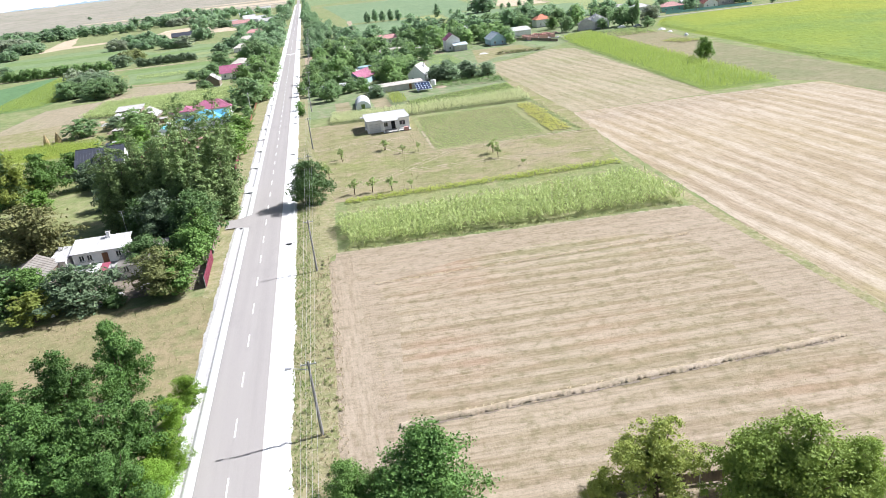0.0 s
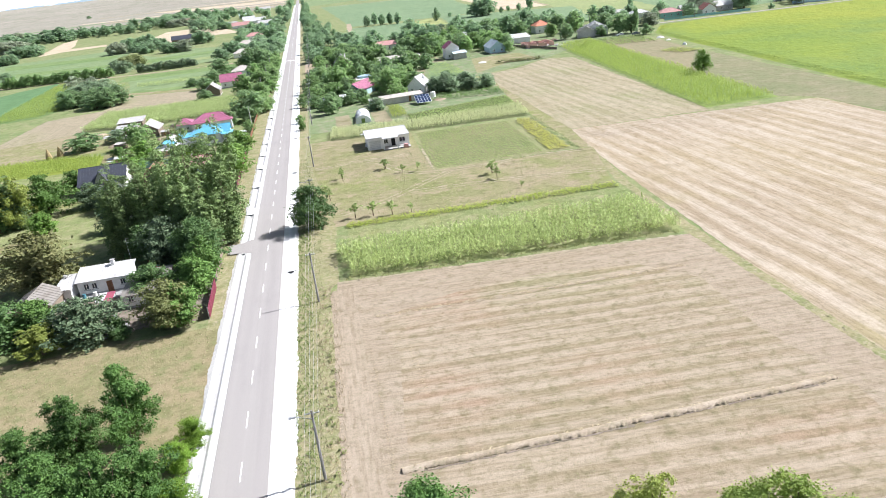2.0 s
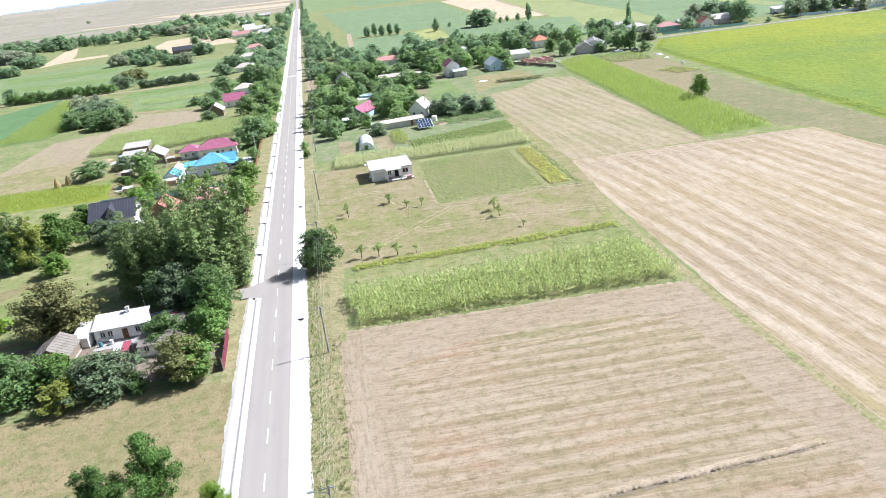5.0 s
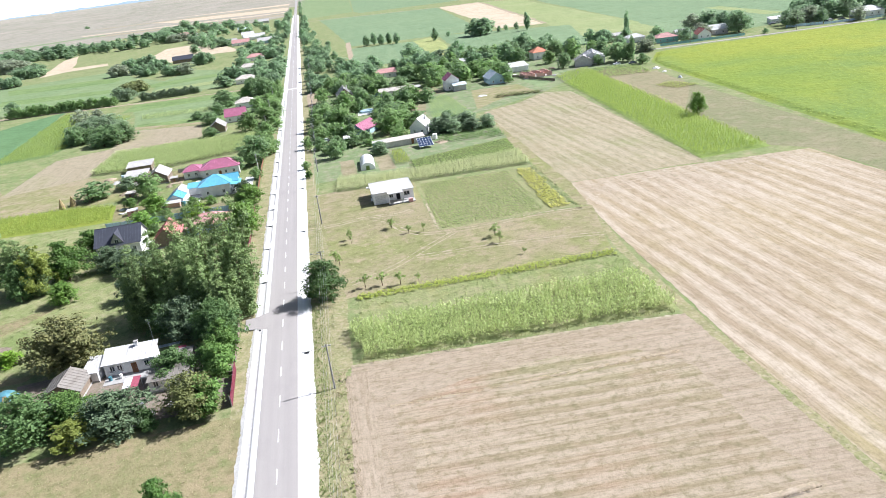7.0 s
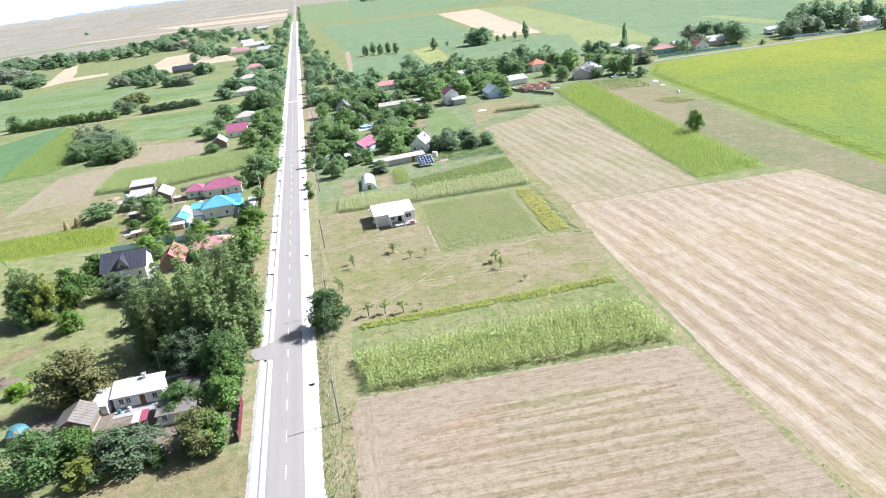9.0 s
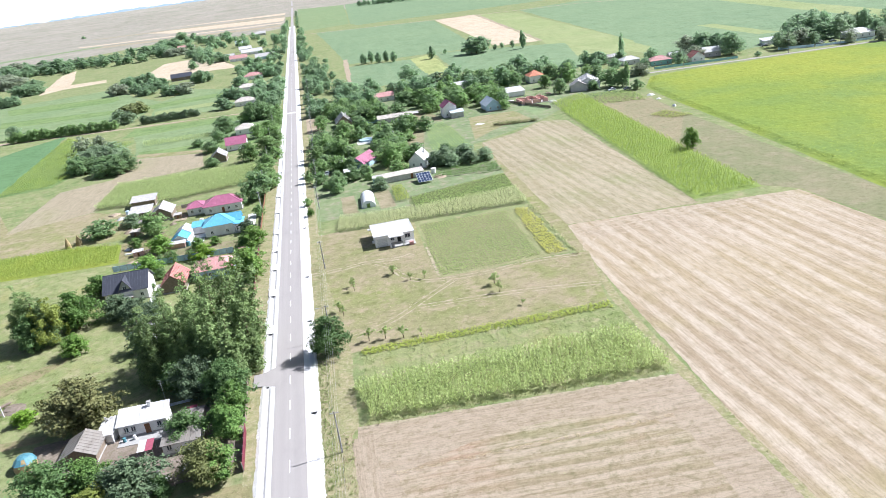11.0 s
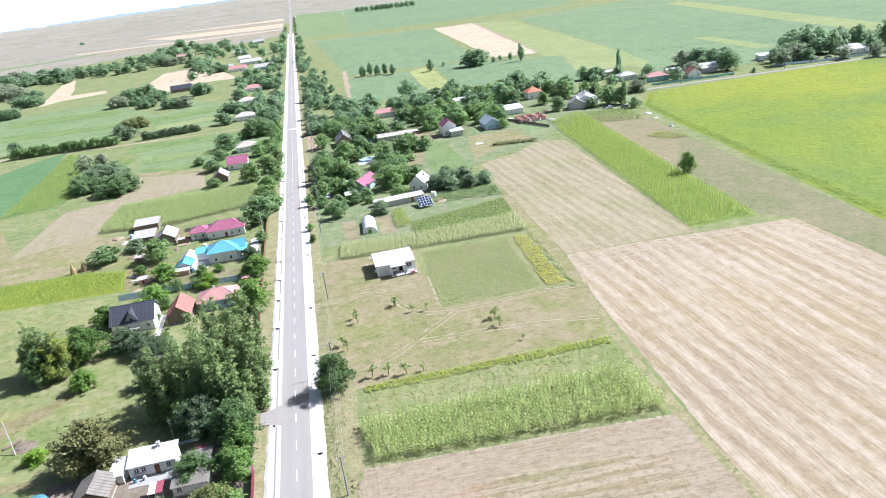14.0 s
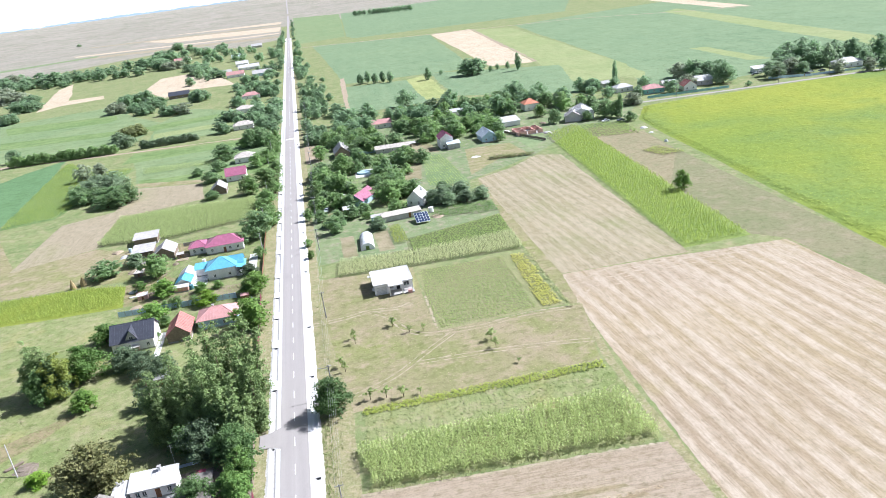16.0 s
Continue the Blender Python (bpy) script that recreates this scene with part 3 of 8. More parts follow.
def backdrop():
    """A glowing wall painted as bright summer haze behind the rim of the land."""
    n = Nodes("glowing_horizon_haze")
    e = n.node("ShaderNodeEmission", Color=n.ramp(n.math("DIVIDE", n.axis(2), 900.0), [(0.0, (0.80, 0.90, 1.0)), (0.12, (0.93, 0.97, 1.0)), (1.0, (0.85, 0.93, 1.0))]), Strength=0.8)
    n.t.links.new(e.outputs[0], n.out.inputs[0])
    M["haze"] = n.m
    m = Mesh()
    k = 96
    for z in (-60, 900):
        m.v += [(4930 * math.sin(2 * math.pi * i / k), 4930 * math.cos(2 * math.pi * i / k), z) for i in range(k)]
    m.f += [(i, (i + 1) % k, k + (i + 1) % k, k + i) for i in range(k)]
    sheet("backdrop", m, "haze", "glowing backdrop painted as white haze over the horizon", "sky")

    # far woods as a glowing band, the blue haze painted into its colour
    n = Nodes("glowing_haze_woods")
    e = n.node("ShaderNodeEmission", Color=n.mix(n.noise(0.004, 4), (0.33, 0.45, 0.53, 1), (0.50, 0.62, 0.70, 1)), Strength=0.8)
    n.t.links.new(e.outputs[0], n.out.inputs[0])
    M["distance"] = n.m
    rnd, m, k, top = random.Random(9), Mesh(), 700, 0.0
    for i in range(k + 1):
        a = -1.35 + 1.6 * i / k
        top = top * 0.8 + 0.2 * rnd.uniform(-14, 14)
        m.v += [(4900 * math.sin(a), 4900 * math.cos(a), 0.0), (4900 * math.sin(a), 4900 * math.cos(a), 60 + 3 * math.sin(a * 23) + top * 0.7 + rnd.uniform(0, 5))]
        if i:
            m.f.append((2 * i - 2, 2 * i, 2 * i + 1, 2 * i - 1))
    sheet("backdrop_woods", m, "distance", "glowing line of far woods painted in blue haze", "distance")


backdrop()


# ---- plots of land: right of the road ----
field("harvested_field", "dusty rim of the harvested field", "field", "stubble_rim", [(12, 121.5), (40, 119), (71.2, 116), (71.6, 90), (71, 60), (71, 30), (40, 24), (8, 30), (9, 64)])
field("headland", "tilled headland along the verge", "field", "headland", [(10.6, 118), (14.6, 118.5), (14.9, 30), (9.4, 30)])
field("harvested_field", "harvested field with pale tillage bands", "field", "stubble_near", [(17, 106), (30, 110), (45, 111), (58, 108), (64, 100), (63, 84), (65, 72), (64, 58), (60, 44), (40, 40), (20, 44), (16.5, 60), (17.5, 80), (19, 94)])
field("stubble_field", "large straw-coloured stubble field", "field", "stubble_big", [(78, 199), (110, 196.5), (149, 192), (151, 140), (150, 60), (140, 10), (78, 20), (72, 60), (72.5, 102)])
field("stubble_field", "dull brown mown stubble field", "field", "stubble_mid", [(79.5, 199.2), (119.5, 196.5), (128, 330), (118, 337), (100, 322), (83, 314), (81, 284), (79.5, 240)])
field("grass_strip", "short worn grass beside the sunflower field", "field", "strip_grass", [(142.5, 201), (150, 192), (151, 150), (167, 172), (174, 305), (178, 346), (156, 384)])
field("bare_plot", "bare brown plot at the end of the strip", "field", "strip_bare", [(146, 258), (172, 302), (178, 346), (157, 383), (150, 310)])
field("sunflower_ground", "ground under the sunflower field", "field", "sunflower_soil", [(205, 402), (240, 401), (300, 397), (357, 392), (470, 376), (420, 120), (300, 20), (200, 20), (151, 110), (167.4, 175), (173.2, 234), (178.2, 279), (183.4, 337), (188, 373)])
field("field_margin", "bare weedy margin between two fields", "field", "verge", [(70.4, 30), (71, 90), (70.6, 116), (72, 150), (76, 178), (78, 199.5), (79.4, 199.5), (77.4, 178), (73.2, 140), (72.6, 102), (72, 60), (73, 30)])
field("field_margin", "weedy margin beside the vegetable plot", "field", "meadow", [(75, 178), (77.8, 180), (80, 199), (82, 284), (83, 314), (79, 290), (76.5, 224)])
field("meadow", "dry meadow with patches of bare earth", "meadow", "meadow", [(6, 149), (71, 149), (78, 178), (75, 178), (38, 180), (39, 230), (6, 230)])
field("crop_ground", "weedy ground under the crops", "field", "rank", [(14.4, 121.8), (70.5, 117.5), (71.5, 146), (15.5, 149)])
field("garden_plot", "vegetable plot with planted rows", "field", "plot_green", [(39.5, 223), (75, 221), (73.3, 179.5), (38, 179.5)])
field("crop_ground", "green ground under the corn strip", "field", "crop_soil", [(15, 229), (41, 226.5), (76, 224), (78.5, 262), (41, 254), (40, 243), (16.5, 243.5)])
field("yard_ground", "green garden ground behind the corn", "yard", "garden", [(6, 243.5), (40, 243), (41, 254), (79, 263), (81, 290), (8, 300)])
field("crop_ground", "ground under the tall green strip", "field", "strip_soil", [(135, 372), (156, 384), (142.5, 200), (120, 200)])
field("village_ground", "grassy village gardens", "yard", "garden", [(9, 300), (82, 315), (118, 338), (150, 372), (180, 372), (205, 412), (180, 470), (100, 500), (12, 480)])
field("vegetable_bed", "bare brown vegetable bed", "bed", "garden_soil", [(52.5, 334), (58.5, 320), (65.5, 361), (58, 363)])
field("vegetable_bed", "lush green garden plot", "bed", "farm_light", [(61, 316), (79, 312), (77.5, 372), (67.3, 371.6)])
field("yard_ground", "dusty grey-green yard before the houses", "yard", "meadow", [(82, 322), (100, 341), (116, 342), (114, 370), (90.4, 372)])
field("vegetable_bed", "green plot beside the brick shell", "bed", "farm_light", [(120, 350), (134, 366), (131, 378), (119, 376)])
field("vegetable_bed", "dug brown bed behind the low house", "bed", "garden_soil", [(67, 380), (78, 376), (76, 410), (66, 404)])
field("vegetable_bed", "narrow brown bed beside the greenhouse", "bed", "garden_soil", [(18, 246), (23, 246), (23, 268), (18, 268)])
field("vegetable_bed", "brown bed with dry stalks beside the greenhouse", "bed", "garden_soil", [(30.5, 246), (36, 246), (36, 267), (30.5, 267)])
field("verge", "weedy verge with bare patches beside the road", "verge", "verge", [(5.2, -600), (9.4, -600), (10.0, 60), (10.9, 119), (12.4, 122), (13, 150), (9, 200), (8.5, 520), (7, 900), (5.2, 900)])
# far right farmland
field("crop_field", "broad flat green crop field", "field", "farm_light", [(14, 1300), (98, 1325), (154, 2320), (16, 2500)])
field("crop_field", "broad flat green crop field", "field", "farm_haze_green", [(100, 1325), (107, 1257), (447, 1180), (600, 1560), (480, 2300), (158, 2320)])
field("crop_field", "broad flat green crop field", "field", "farm_haze_green", [(37, 1216), (208, 1106), (171, 676), (52, 700)])
field("stubble_field", "pale harvested strip among green crops", "field", "tan", [(209, 1103), (268, 1103), (221, 653), (184, 668)])
field("crop_field", "pale green crop strip", "field", "farm_pale", [(270, 1096), (310, 1020), (266, 535), (236, 505), (198, 513), (224, 655)])
field("crop_field", "broad flat green crop field", "field", "farm_haze_green", [(324, 1058), (590, 1095), (900, 1000), (560, 420), (372, 408), (314, 440), (223, 438), (268, 560)])
field("crop_field", "pale strip within the green crop", "field", "farm_pale", [(338, 590), (350, 585), (345, 486), (331, 492)])
field("crop_field", "pale strip within the green crop", "field", "farm_pale", [(490, 930), (520, 950), (440, 455), (412, 462)])
field("crop_field", "corn plot behind the houses", "field", "farm_haze_green", [(50, 678), (105, 664), (102, 533), (39, 531)])
field("crop_field", "yellowing strip behind the houses", "field", "farm_yellow", [(105, 664), (126, 681), (119, 537), (101, 528)])
field("crop_field", "green plot behind the houses", "field", "farm_haze_green", [(130, 685), (230, 612), (205, 510), (195, 471), (121, 542)])
field("far_field", "far brown ploughed land", "field", "plain", [(14, 2520), (480, 2310), (610, 1600), (900, 1700), (1300, 2100), (600, 2450), (18, 2560)])
field("crop_field", "long yellow-green strip in the far crop", "field", "farm_pale", [(486, 905), (508, 908), (459, 590), (445, 495), (418, 465), (430, 530), (457, 683)])
field("stubble_field", "far pale strip at the end of the crops", "field", "tan", [(582, 1177), (596, 1067), (566, 853), (540, 874)])
field("crop_field", "faded strip beside the village trees", "field", "farm_pale", [(258, 620), (267, 617), (260, 513), (247, 485), (239, 513)])
field("dirt_track", "brown field track across the far crops", "track", "headland", [(16, 1211), (44, 1197), (224, 1104), (332, 1053), (397, 1021), (452, 961), (500, 903), (535, 863), (560, 840), (562, 843), (537, 867), (502, 907), (454, 966), (398, 1027), (333, 1059), (225, 1110), (45, 1203), (16, 1217)])
field("dirt_track", "brown field edge beside the pale strip", "track", "headland", [(268, 1096), (271, 1095), (225, 655), (222, 655)])
field("dirt_track", "bare dirt track between the plots", "track", "dirt", [(41, 540), (44, 540), (54, 745), (50, 745)])

# ---- plots of land: left of the road ----
field("lot", "mown dry lot with tufts of green grass", "lot", "lot", [(-5.6, 60), (-70, 40), (-75, 118), (-45, 112), (-7, 113), (-5.6, 118)])
field("yard_ground", "trodden earth yard of the cottage", "yard", "yard_soil", [(-7.6, 116), (-22, 117), (-44, 118), (-48, 138), (-20, 141), (-7.8, 140)])
field("verge", "narrow dusty strip along the fences", "verge", "verge", [(-5.6, 112), (-7.7, 112), (-8.3, 136), (-9.4, 200), (-9.6, 300), (-8, 480), (-5.6, 480)])
field("meadow", "overgrown back garden with green grass", "meadow", "rank", [(-8, 141), (-46, 140), (-90, 150), (-100, 225), (-50, 228), (-10, 200)])
field("dirt_track", "pale bare track through the grass", "track", "lot", [(-47, 139.5), (-58, 139), (-100, 133), (-100, 135), (-58, 142), (-46, 142)])
field("dirt_track", "bare earth path by the trees", "track", "lot", [(-48, 178), (-50, 176), (-60, 163), (-70, 155), (-90, 150), (-90, 156), (-68, 166)])
field("yard_ground", "trodden brown yard behind the sheds", "yard", "lot", [(-43, 237), (-57, 240), (-60, 258), (-46, 264), (-41, 258)])
field("yard_ground", "worn brown ground between the barns", "yard", "lot", [(-38, 280), (-64, 282), (-70, 300), (-52, 298), (-38, 296)])
field("yard_ground", "bare ground of the vegetable rows", "yard", "garden_soil", [(-41, 232), (-16, 231), (-16, 241), (-40, 243)])
field("meadow", "dry yellow meadow strip", "meadow", "meadow", [(-57, 264), (-110, 268), (-135, 360), (-108, 300), (-79, 309), (-60, 295)])
field("meadow", "weedy strip behind the houses", "meadow", "rank", [(-54, 238), (-110, 244), (-112, 222), (-55, 228)])
field("crop_ground", "ground under the sunflower strip", "field", "sunflower_soil", [(-130, 268), (-130, 246), (-70, 240), (-54.4, 239), (-57.5, 258.5), (-72, 264)])
field("ploughed_field", "bare brown ploughed field", "field", "plough", [(-109, 298), (-105.6, 357), (-84, 366), (-82, 408), (-46, 395), (-41.5, 362), (-78, 353), (-78.5, 310)])
field("crop_ground", "ground under the corn strip", "field", "crop_soil", [(-79.7, 311), (-77.8, 351), (-15.7, 347.5), (-13.2, 314), (-49.4, 304.6)])
field("crop_field", "deep green young crop", "field", "farm_dark", [(-190, 452), (-168, 505), (-150, 528), (-139, 429), (-138, 372), (-160, 380)])
field("crop_field", "rough green crop strip", "field", "farm_lush", [(-137, 367), (-146, 517), (-112, 470), (-92, 461), (-113, 371)])
field("crop_field", "bright green crop field", "field", "farm_light", [(-92, 461), (-103, 512), (-5, 497), (-5, 397), (-43, 399), (-82, 408)])
field("crop_field", "darker green strip in the crop", "field", "farm_lush", [(-103, 511), (-5, 497), (-5, 478), (-47, 484), (-104, 481)])
field("crop_field", "deep green strip along the ploughed plot", "field", "farm_lush", [(-84, 427), (-80, 409), (-46, 400), (-6, 398), (-6, 416), (-48, 420)])
field("meadow", "straw-coloured edge of the ploughed plot", "meadow", "meadow", [(-84, 420), (-47, 404), (-41, 400), (-41, 396), (-46, 396.5), (-82.6, 410)])
field("dirt_track", "pale field road between the crops", "track", "dirt", [(-6, 500), (-6, 504), (-103, 521), (-200, 542), (-320, 560), (-320, 554), (-200, 536), (-103, 516.5)])
field("crop_field", "broad green meadow crop", "field", "farm_light", [(-277, 775), (-177, 797), (-140, 700), (-106, 640), (-112, 545), (-203, 556), (-330, 570)])
field("crop_field", "broad green crop field", "field", "farm_light", [(-100, 545), (-106, 636), (-85, 690), (-56, 655), (-42, 610), (-42, 540)])
field("crop_field", "darker green strip across the meadow crop", "field", "farm_lush", [(-236, 658), (-145, 629), (-109, 624), (-107, 600), (-141, 606), (-226, 622)])
field("crop_field", "darker green strip across the meadow crop", "field", "farm_lush", [(-262, 748), (-160, 726), (-152, 700), (-156, 684), (-246, 702)])
field("crop_field", "darker green strip behind the houses", "field", "farm_lush", [(-110, 627), (-60, 636), (-50, 632), (-46, 612), (-61, 612), (-106.6, 598)])
field("crop_field", "pale green strip behind the houses", "field", "farm_pale", [(-101, 582), (-43, 588), (-42, 572), (-54, 569), (-98, 560)])
field("stubble_field", "pale harvested plot behind the trees", "field", "tan", [(-166, 906), (-167, 1032), (-107, 1053), (-58, 836), (-111, 851), (-128, 804)])
field("stubble_field", "pale harvested plot behind the trees", "field", "tan", [(-267, 850), (-310, 1088), (-307, 1147), (-270, 1000), (-254, 925), (-214, 922), (-206, 890), (-250, 880)])
field("pasture", "wide brown dry pasture reaching the horizon", "field", "plain", [(-440, 1400), (-300, 1560), (-230, 1640), (-90, 1420), (-16, 1500), (-18, 2550), (-900, 2350), (-1700, 1850), (-2200, 1300), (-1200, 1300)])
field("far_field", "far pale straw field", "field", "tan", [(-300, 2000), (-20, 1800), (-20, 2010), (-420, 2280)])
field("far_field", "far pale straw field", "field", "tan", [(-420, 2500), (-20, 2180), (-20, 2330), (-520, 2530)])

field("far_field", "far brown ploughed strip", "field", "plough", [(-420, 1750), (-20, 1560), (-20, 1630), (-480, 1850)])
field("far_field", "far pale straw strip", "field", "tan", [(-500, 1910), (-20, 1695), (-20, 1735), (-520, 1965)])
field("far_field", "far brown ploughed strip", "field", "plough", [(-560, 2330), (-20, 2060), (-20, 2120), (-600, 2400)])
field("far_field", "far yellow field before the woods", "field", "farm_yellow", [(-1900, 1900), (-1100, 2350), (-1150, 2480), (-2050, 2000)])
field("far_field", "far green strip in the pasture", "field", "farm_light", [(-700, 1650), (-420, 1800), (-440, 1850), (-760, 1710)])

# ---- trodden tracks in the meadow and worn lines in the fields ----
def track(label, pts, w=0.4, material="rut", gauge=1.5):
    """Worn ruts that follow a few bends: a pair, or one line where gauge is 0."""
    LAYER[0] += 0.0004
    z = 0.008 + LAYER[0]
    rnd = random.Random(label + str(pts[0]))
    dense = []
    ext = [pts[0]] + list(pts) + [pts[-1]]
    for k in range(len(pts) - 1):
        p0, p1, p2, p3 = (Vector(p) for p in ext[k : k + 4])
        n = max(3, int((p2 - p1).length / 0.6))
        for i in range(n):
            s = i / n
            dense.append(0.5 * (2 * p1 + (p2 - p0) * s + (2 * p0 - 5 * p1 + 4 * p2 - p3) * s * s + (3 * p1 - p0 - 3 * p2 + p3) * s**3))
    m = Mesh()
    for off in (-gauge / 2, gauge / 2) if gauge else (0,):
        last = None
        for i in range(1, len(dense) - 1):
            d = (dense[i + 1] - dense[i - 1]).normalized()
            q = w * 0.5 * rnd.uniform(0.2, 1.4)
            c = dense[i] + Vector((-d.y, d.x)) * (off + rnd.uniform(-0.06, 0.06))
            a, b = (c.x - d.y * q, c.y + d.x * q, z), (c.x + d.y * q, c.y - d.x * q, z)
            if last and rnd.random() > (0.4 if material == "straw" and gauge == 0 else 0.12):
                m.poly([last[1], b, a, last[0]])
            last = (a, b)
    return sheet("dirt_track", m, material, label, "track")


track("trodden track from the road to the white house", [(5.6, 197.5), (14, 198), (22, 199.5), (30, 198), (35, 200)], 0.7)
track("curving trodden track through the meadow", [(22, 199), (27, 193), (30, 184), (36, 178.5), (50, 177), (62, 178.5), (76, 177)], 0.5)
track("faint wheel track through the meadow", [(14, 156), (24, 161), (34, 170), (42, 177)], 0.4)
track("faint wheel track through the meadow", [(30, 165), (50, 163), (66, 160), (74, 158)], 0.4)
track("narrow bare path beside the vegetable plot", [(38.8, 203), (38.5, 192), (38.3, 180)], 0.7, "rut", 0)
track("pale turning track in the stubble", [(79.5, 196), (90, 194.5), (100, 195.5), (125, 192.5), (147, 189.5)], 0.9, "straw", 2.2)
track("pale turning track in the stubble", [(80, 190), (92, 186), (108, 188), (128, 184), (147, 183)], 0.4, "straw", 1.8)
track("pale turning track in the stubble", [(83, 195), (86, 186), (86, 176)], 0.4, "straw", 1.8)
track("ragged pale line of straw across the field", [(17, 106.4), (30, 105.8), (45, 105.6), (63, 105.2)], 0.9, "straw", 0)
# this dark line paints the shadow at the foot of the windrow
track("dark furrow below the straw windrow", [(18, 70.55), (34, 70.7), (46, 70.85), (63, 71.05)], 0.3, "yard_soil", 0)
track("worn dirt edge below the corn", [(12, 121), (26, 119.9), (40, 118.7), (58, 117.3), (70, 116)], 0.6, "rut", 0)
# wheel marks where the harvester turned at the end of the big field
track("pale wheel marks on the headland of the stubble field", [(79.4, 191.5), (96, 191.8), (112, 192.4), (136, 190.2), (148.6, 184)], 0.7, "headland_straw", 2.4)
track("pale wheel marks on the headland of the stubble field", [(78, 178), (82, 186), (92, 189.5), (112, 190), (130, 188.5)], 0.6, "headland_straw", 2.4)


def windrow():
    """A low ragged ridge of cut straw; the dark strip below it is painted shade."""
    rnd = random.Random(5)
    m = Mesh()
    n = 300
    w, h = 0.5, 0.3
    for i in range(n + 1):
        x = 16.2 + (64.0 - 16.2) * i / n
        y = 71.0 + 0.5 * (i / n) + 0.1 * math.sin(i * 0.09)
        end = min(1, i / 12, (n - i) / 30 + 0.2)
        w, h = w * 0.9 + 0.1 * rnd.uniform(0.3, 0.8), h * 0.93 + 0.07 * rnd.uniform(0.1, 0.5) * end
        m.v += [(x, y - 0.35 + rnd.uniform(-0.14, 0.14), 0.0), (x, y - 0.24 + rnd.uniform(-0.1, 0.1), h * 0.8), (x, y + 0.1 + rnd.uniform(-0.1, 0.1), 0.05 + h), (x, y + 0.3 + w, 0.0)]
        if i:
            k = 4 * i
            m.f += [(k - 4 + j, k + j, k + 1 + j, k - 3 + j) for j in range(3)]
    ob = new("straw_windrow", m.data("straw_windrow", M["straw"], True))
    tagged(ob, "low ragged windrow of pale straw on the harvested field", "windrow")


windrow()

# ---- road ----
rd = Mesh()
ys = [-600 + 20 * i for i in range(126)] + [2000, 2400, 2800, 3300, 3900, 4500]
for i, y in enumerate(ys):
    z = 0.24 + far_rise(y)
    rd.v += [(-2.95, y, z - 0.03), (-2.9, y, z), (0, y, z + 0.04), (2.9, y, z), (2.95, y, z - 0.03)]
    if i:
        k = 5 * i
        rd.f += [(k - 5 + j, k - 4 + j, k + 1 + j, k + j) for j in range(4)]
road = sheet("road", rd, "asphalt", "straight grey asphalt village road", "road")
ZR = 0.24

dash = Mesh().box(-0.075, 0.075, 0, 3.3, 0, 0.012)
dash_me = dash.data("dash", M["paint_white"])
for i in range(62):
    part("dash", dash_me, "paint_white", road, at=(0.06, 64.95 + 9.54 * i, ZR + 0.036))
rest = Mesh()
for i in range(62, 160):
    rest.box(-0.015, 0.135, 64.95 + 9.54 * i, 68.25 + 9.54 * i, ZR + 0.036, ZR + 0.048)
for i in range(-64, 0):
    rest.box(-0.015, 0.135, 64.95 + 9.54 * i, 68.25 + 9.54 * i, ZR + 0.036, ZR + 0.048)
part("dash", rest, "paint_white", road, kind="stuff")
for i in range(9):
    part("crossing_bar", Mesh().box(-2.6 + 0.6 * i, -2.25 + 0.6 * i, 473, 477, ZR + 0.05, ZR + 0.06), "paint_white", road)


def strip(name, prof, y0, y1, material, label, category, step=10):
    """A long body of constant section along the road; prof lists (x, z)."""
    m = Mesh()
    n = max(1, int((y1 - y0) / step))
    for i in range(n + 1):
        y = y0 + (y1 - y0) * i / n
        m.v += [(x, y, z) for x, z in prof]
        if i:
            a, b = (i - 1) * len(prof), i * len(prof)
            m.f += [(a + j, a + j + 1, b + j + 1, b + j) for j in range(len(prof) - 1)]
    return sheet(name, m, material, label, category)


Z1 = ZR - 0.01
strip("shoulder_left", [(-3.75, Z1), (-2.94, Z1)], -600, 1500, "concrete_white", "pale new concrete shoulder along the road", "shoulder")
strip("ditch_left", [(-5.7, -0.02), (-5.3, Z1 - 0.02), (-5.15, Z1), (-4.5, Z1 - 0.2), (-4.15, Z1 - 0.2), (-3.75, Z1)], -600, 1500, "concrete_white", "shallow pale concrete drainage ditch", "ditch")
# grey strip that paints the shade on the ditch floor and road-side wall
strip("ditch_floor", [(-4.46, Z1 - 0.185), (-4.14, Z1 - 0.185), (-3.92, Z1 - 0.08)], -600, 1500, "ditch_shade_headwall", "grey strip painted as shade in the ditch", "ditch")
strip("shoulder_right", [(2.94, Z1), (3.95, Z1)], -600, 1500, "concrete_white", "pale new concrete shoulder along the road", "shoulder")
strip("ditch_right", [(3.95, Z1), (4.3, Z1 - 0.1), (4.55, Z1 - 0.1), (4.95, Z1), (5.1, Z1 + 0.04), (5.25, Z1), (5.6, -0.02)], -600, 1500, "concrete_white", "shallow pale concrete drainage ditch", "ditch")
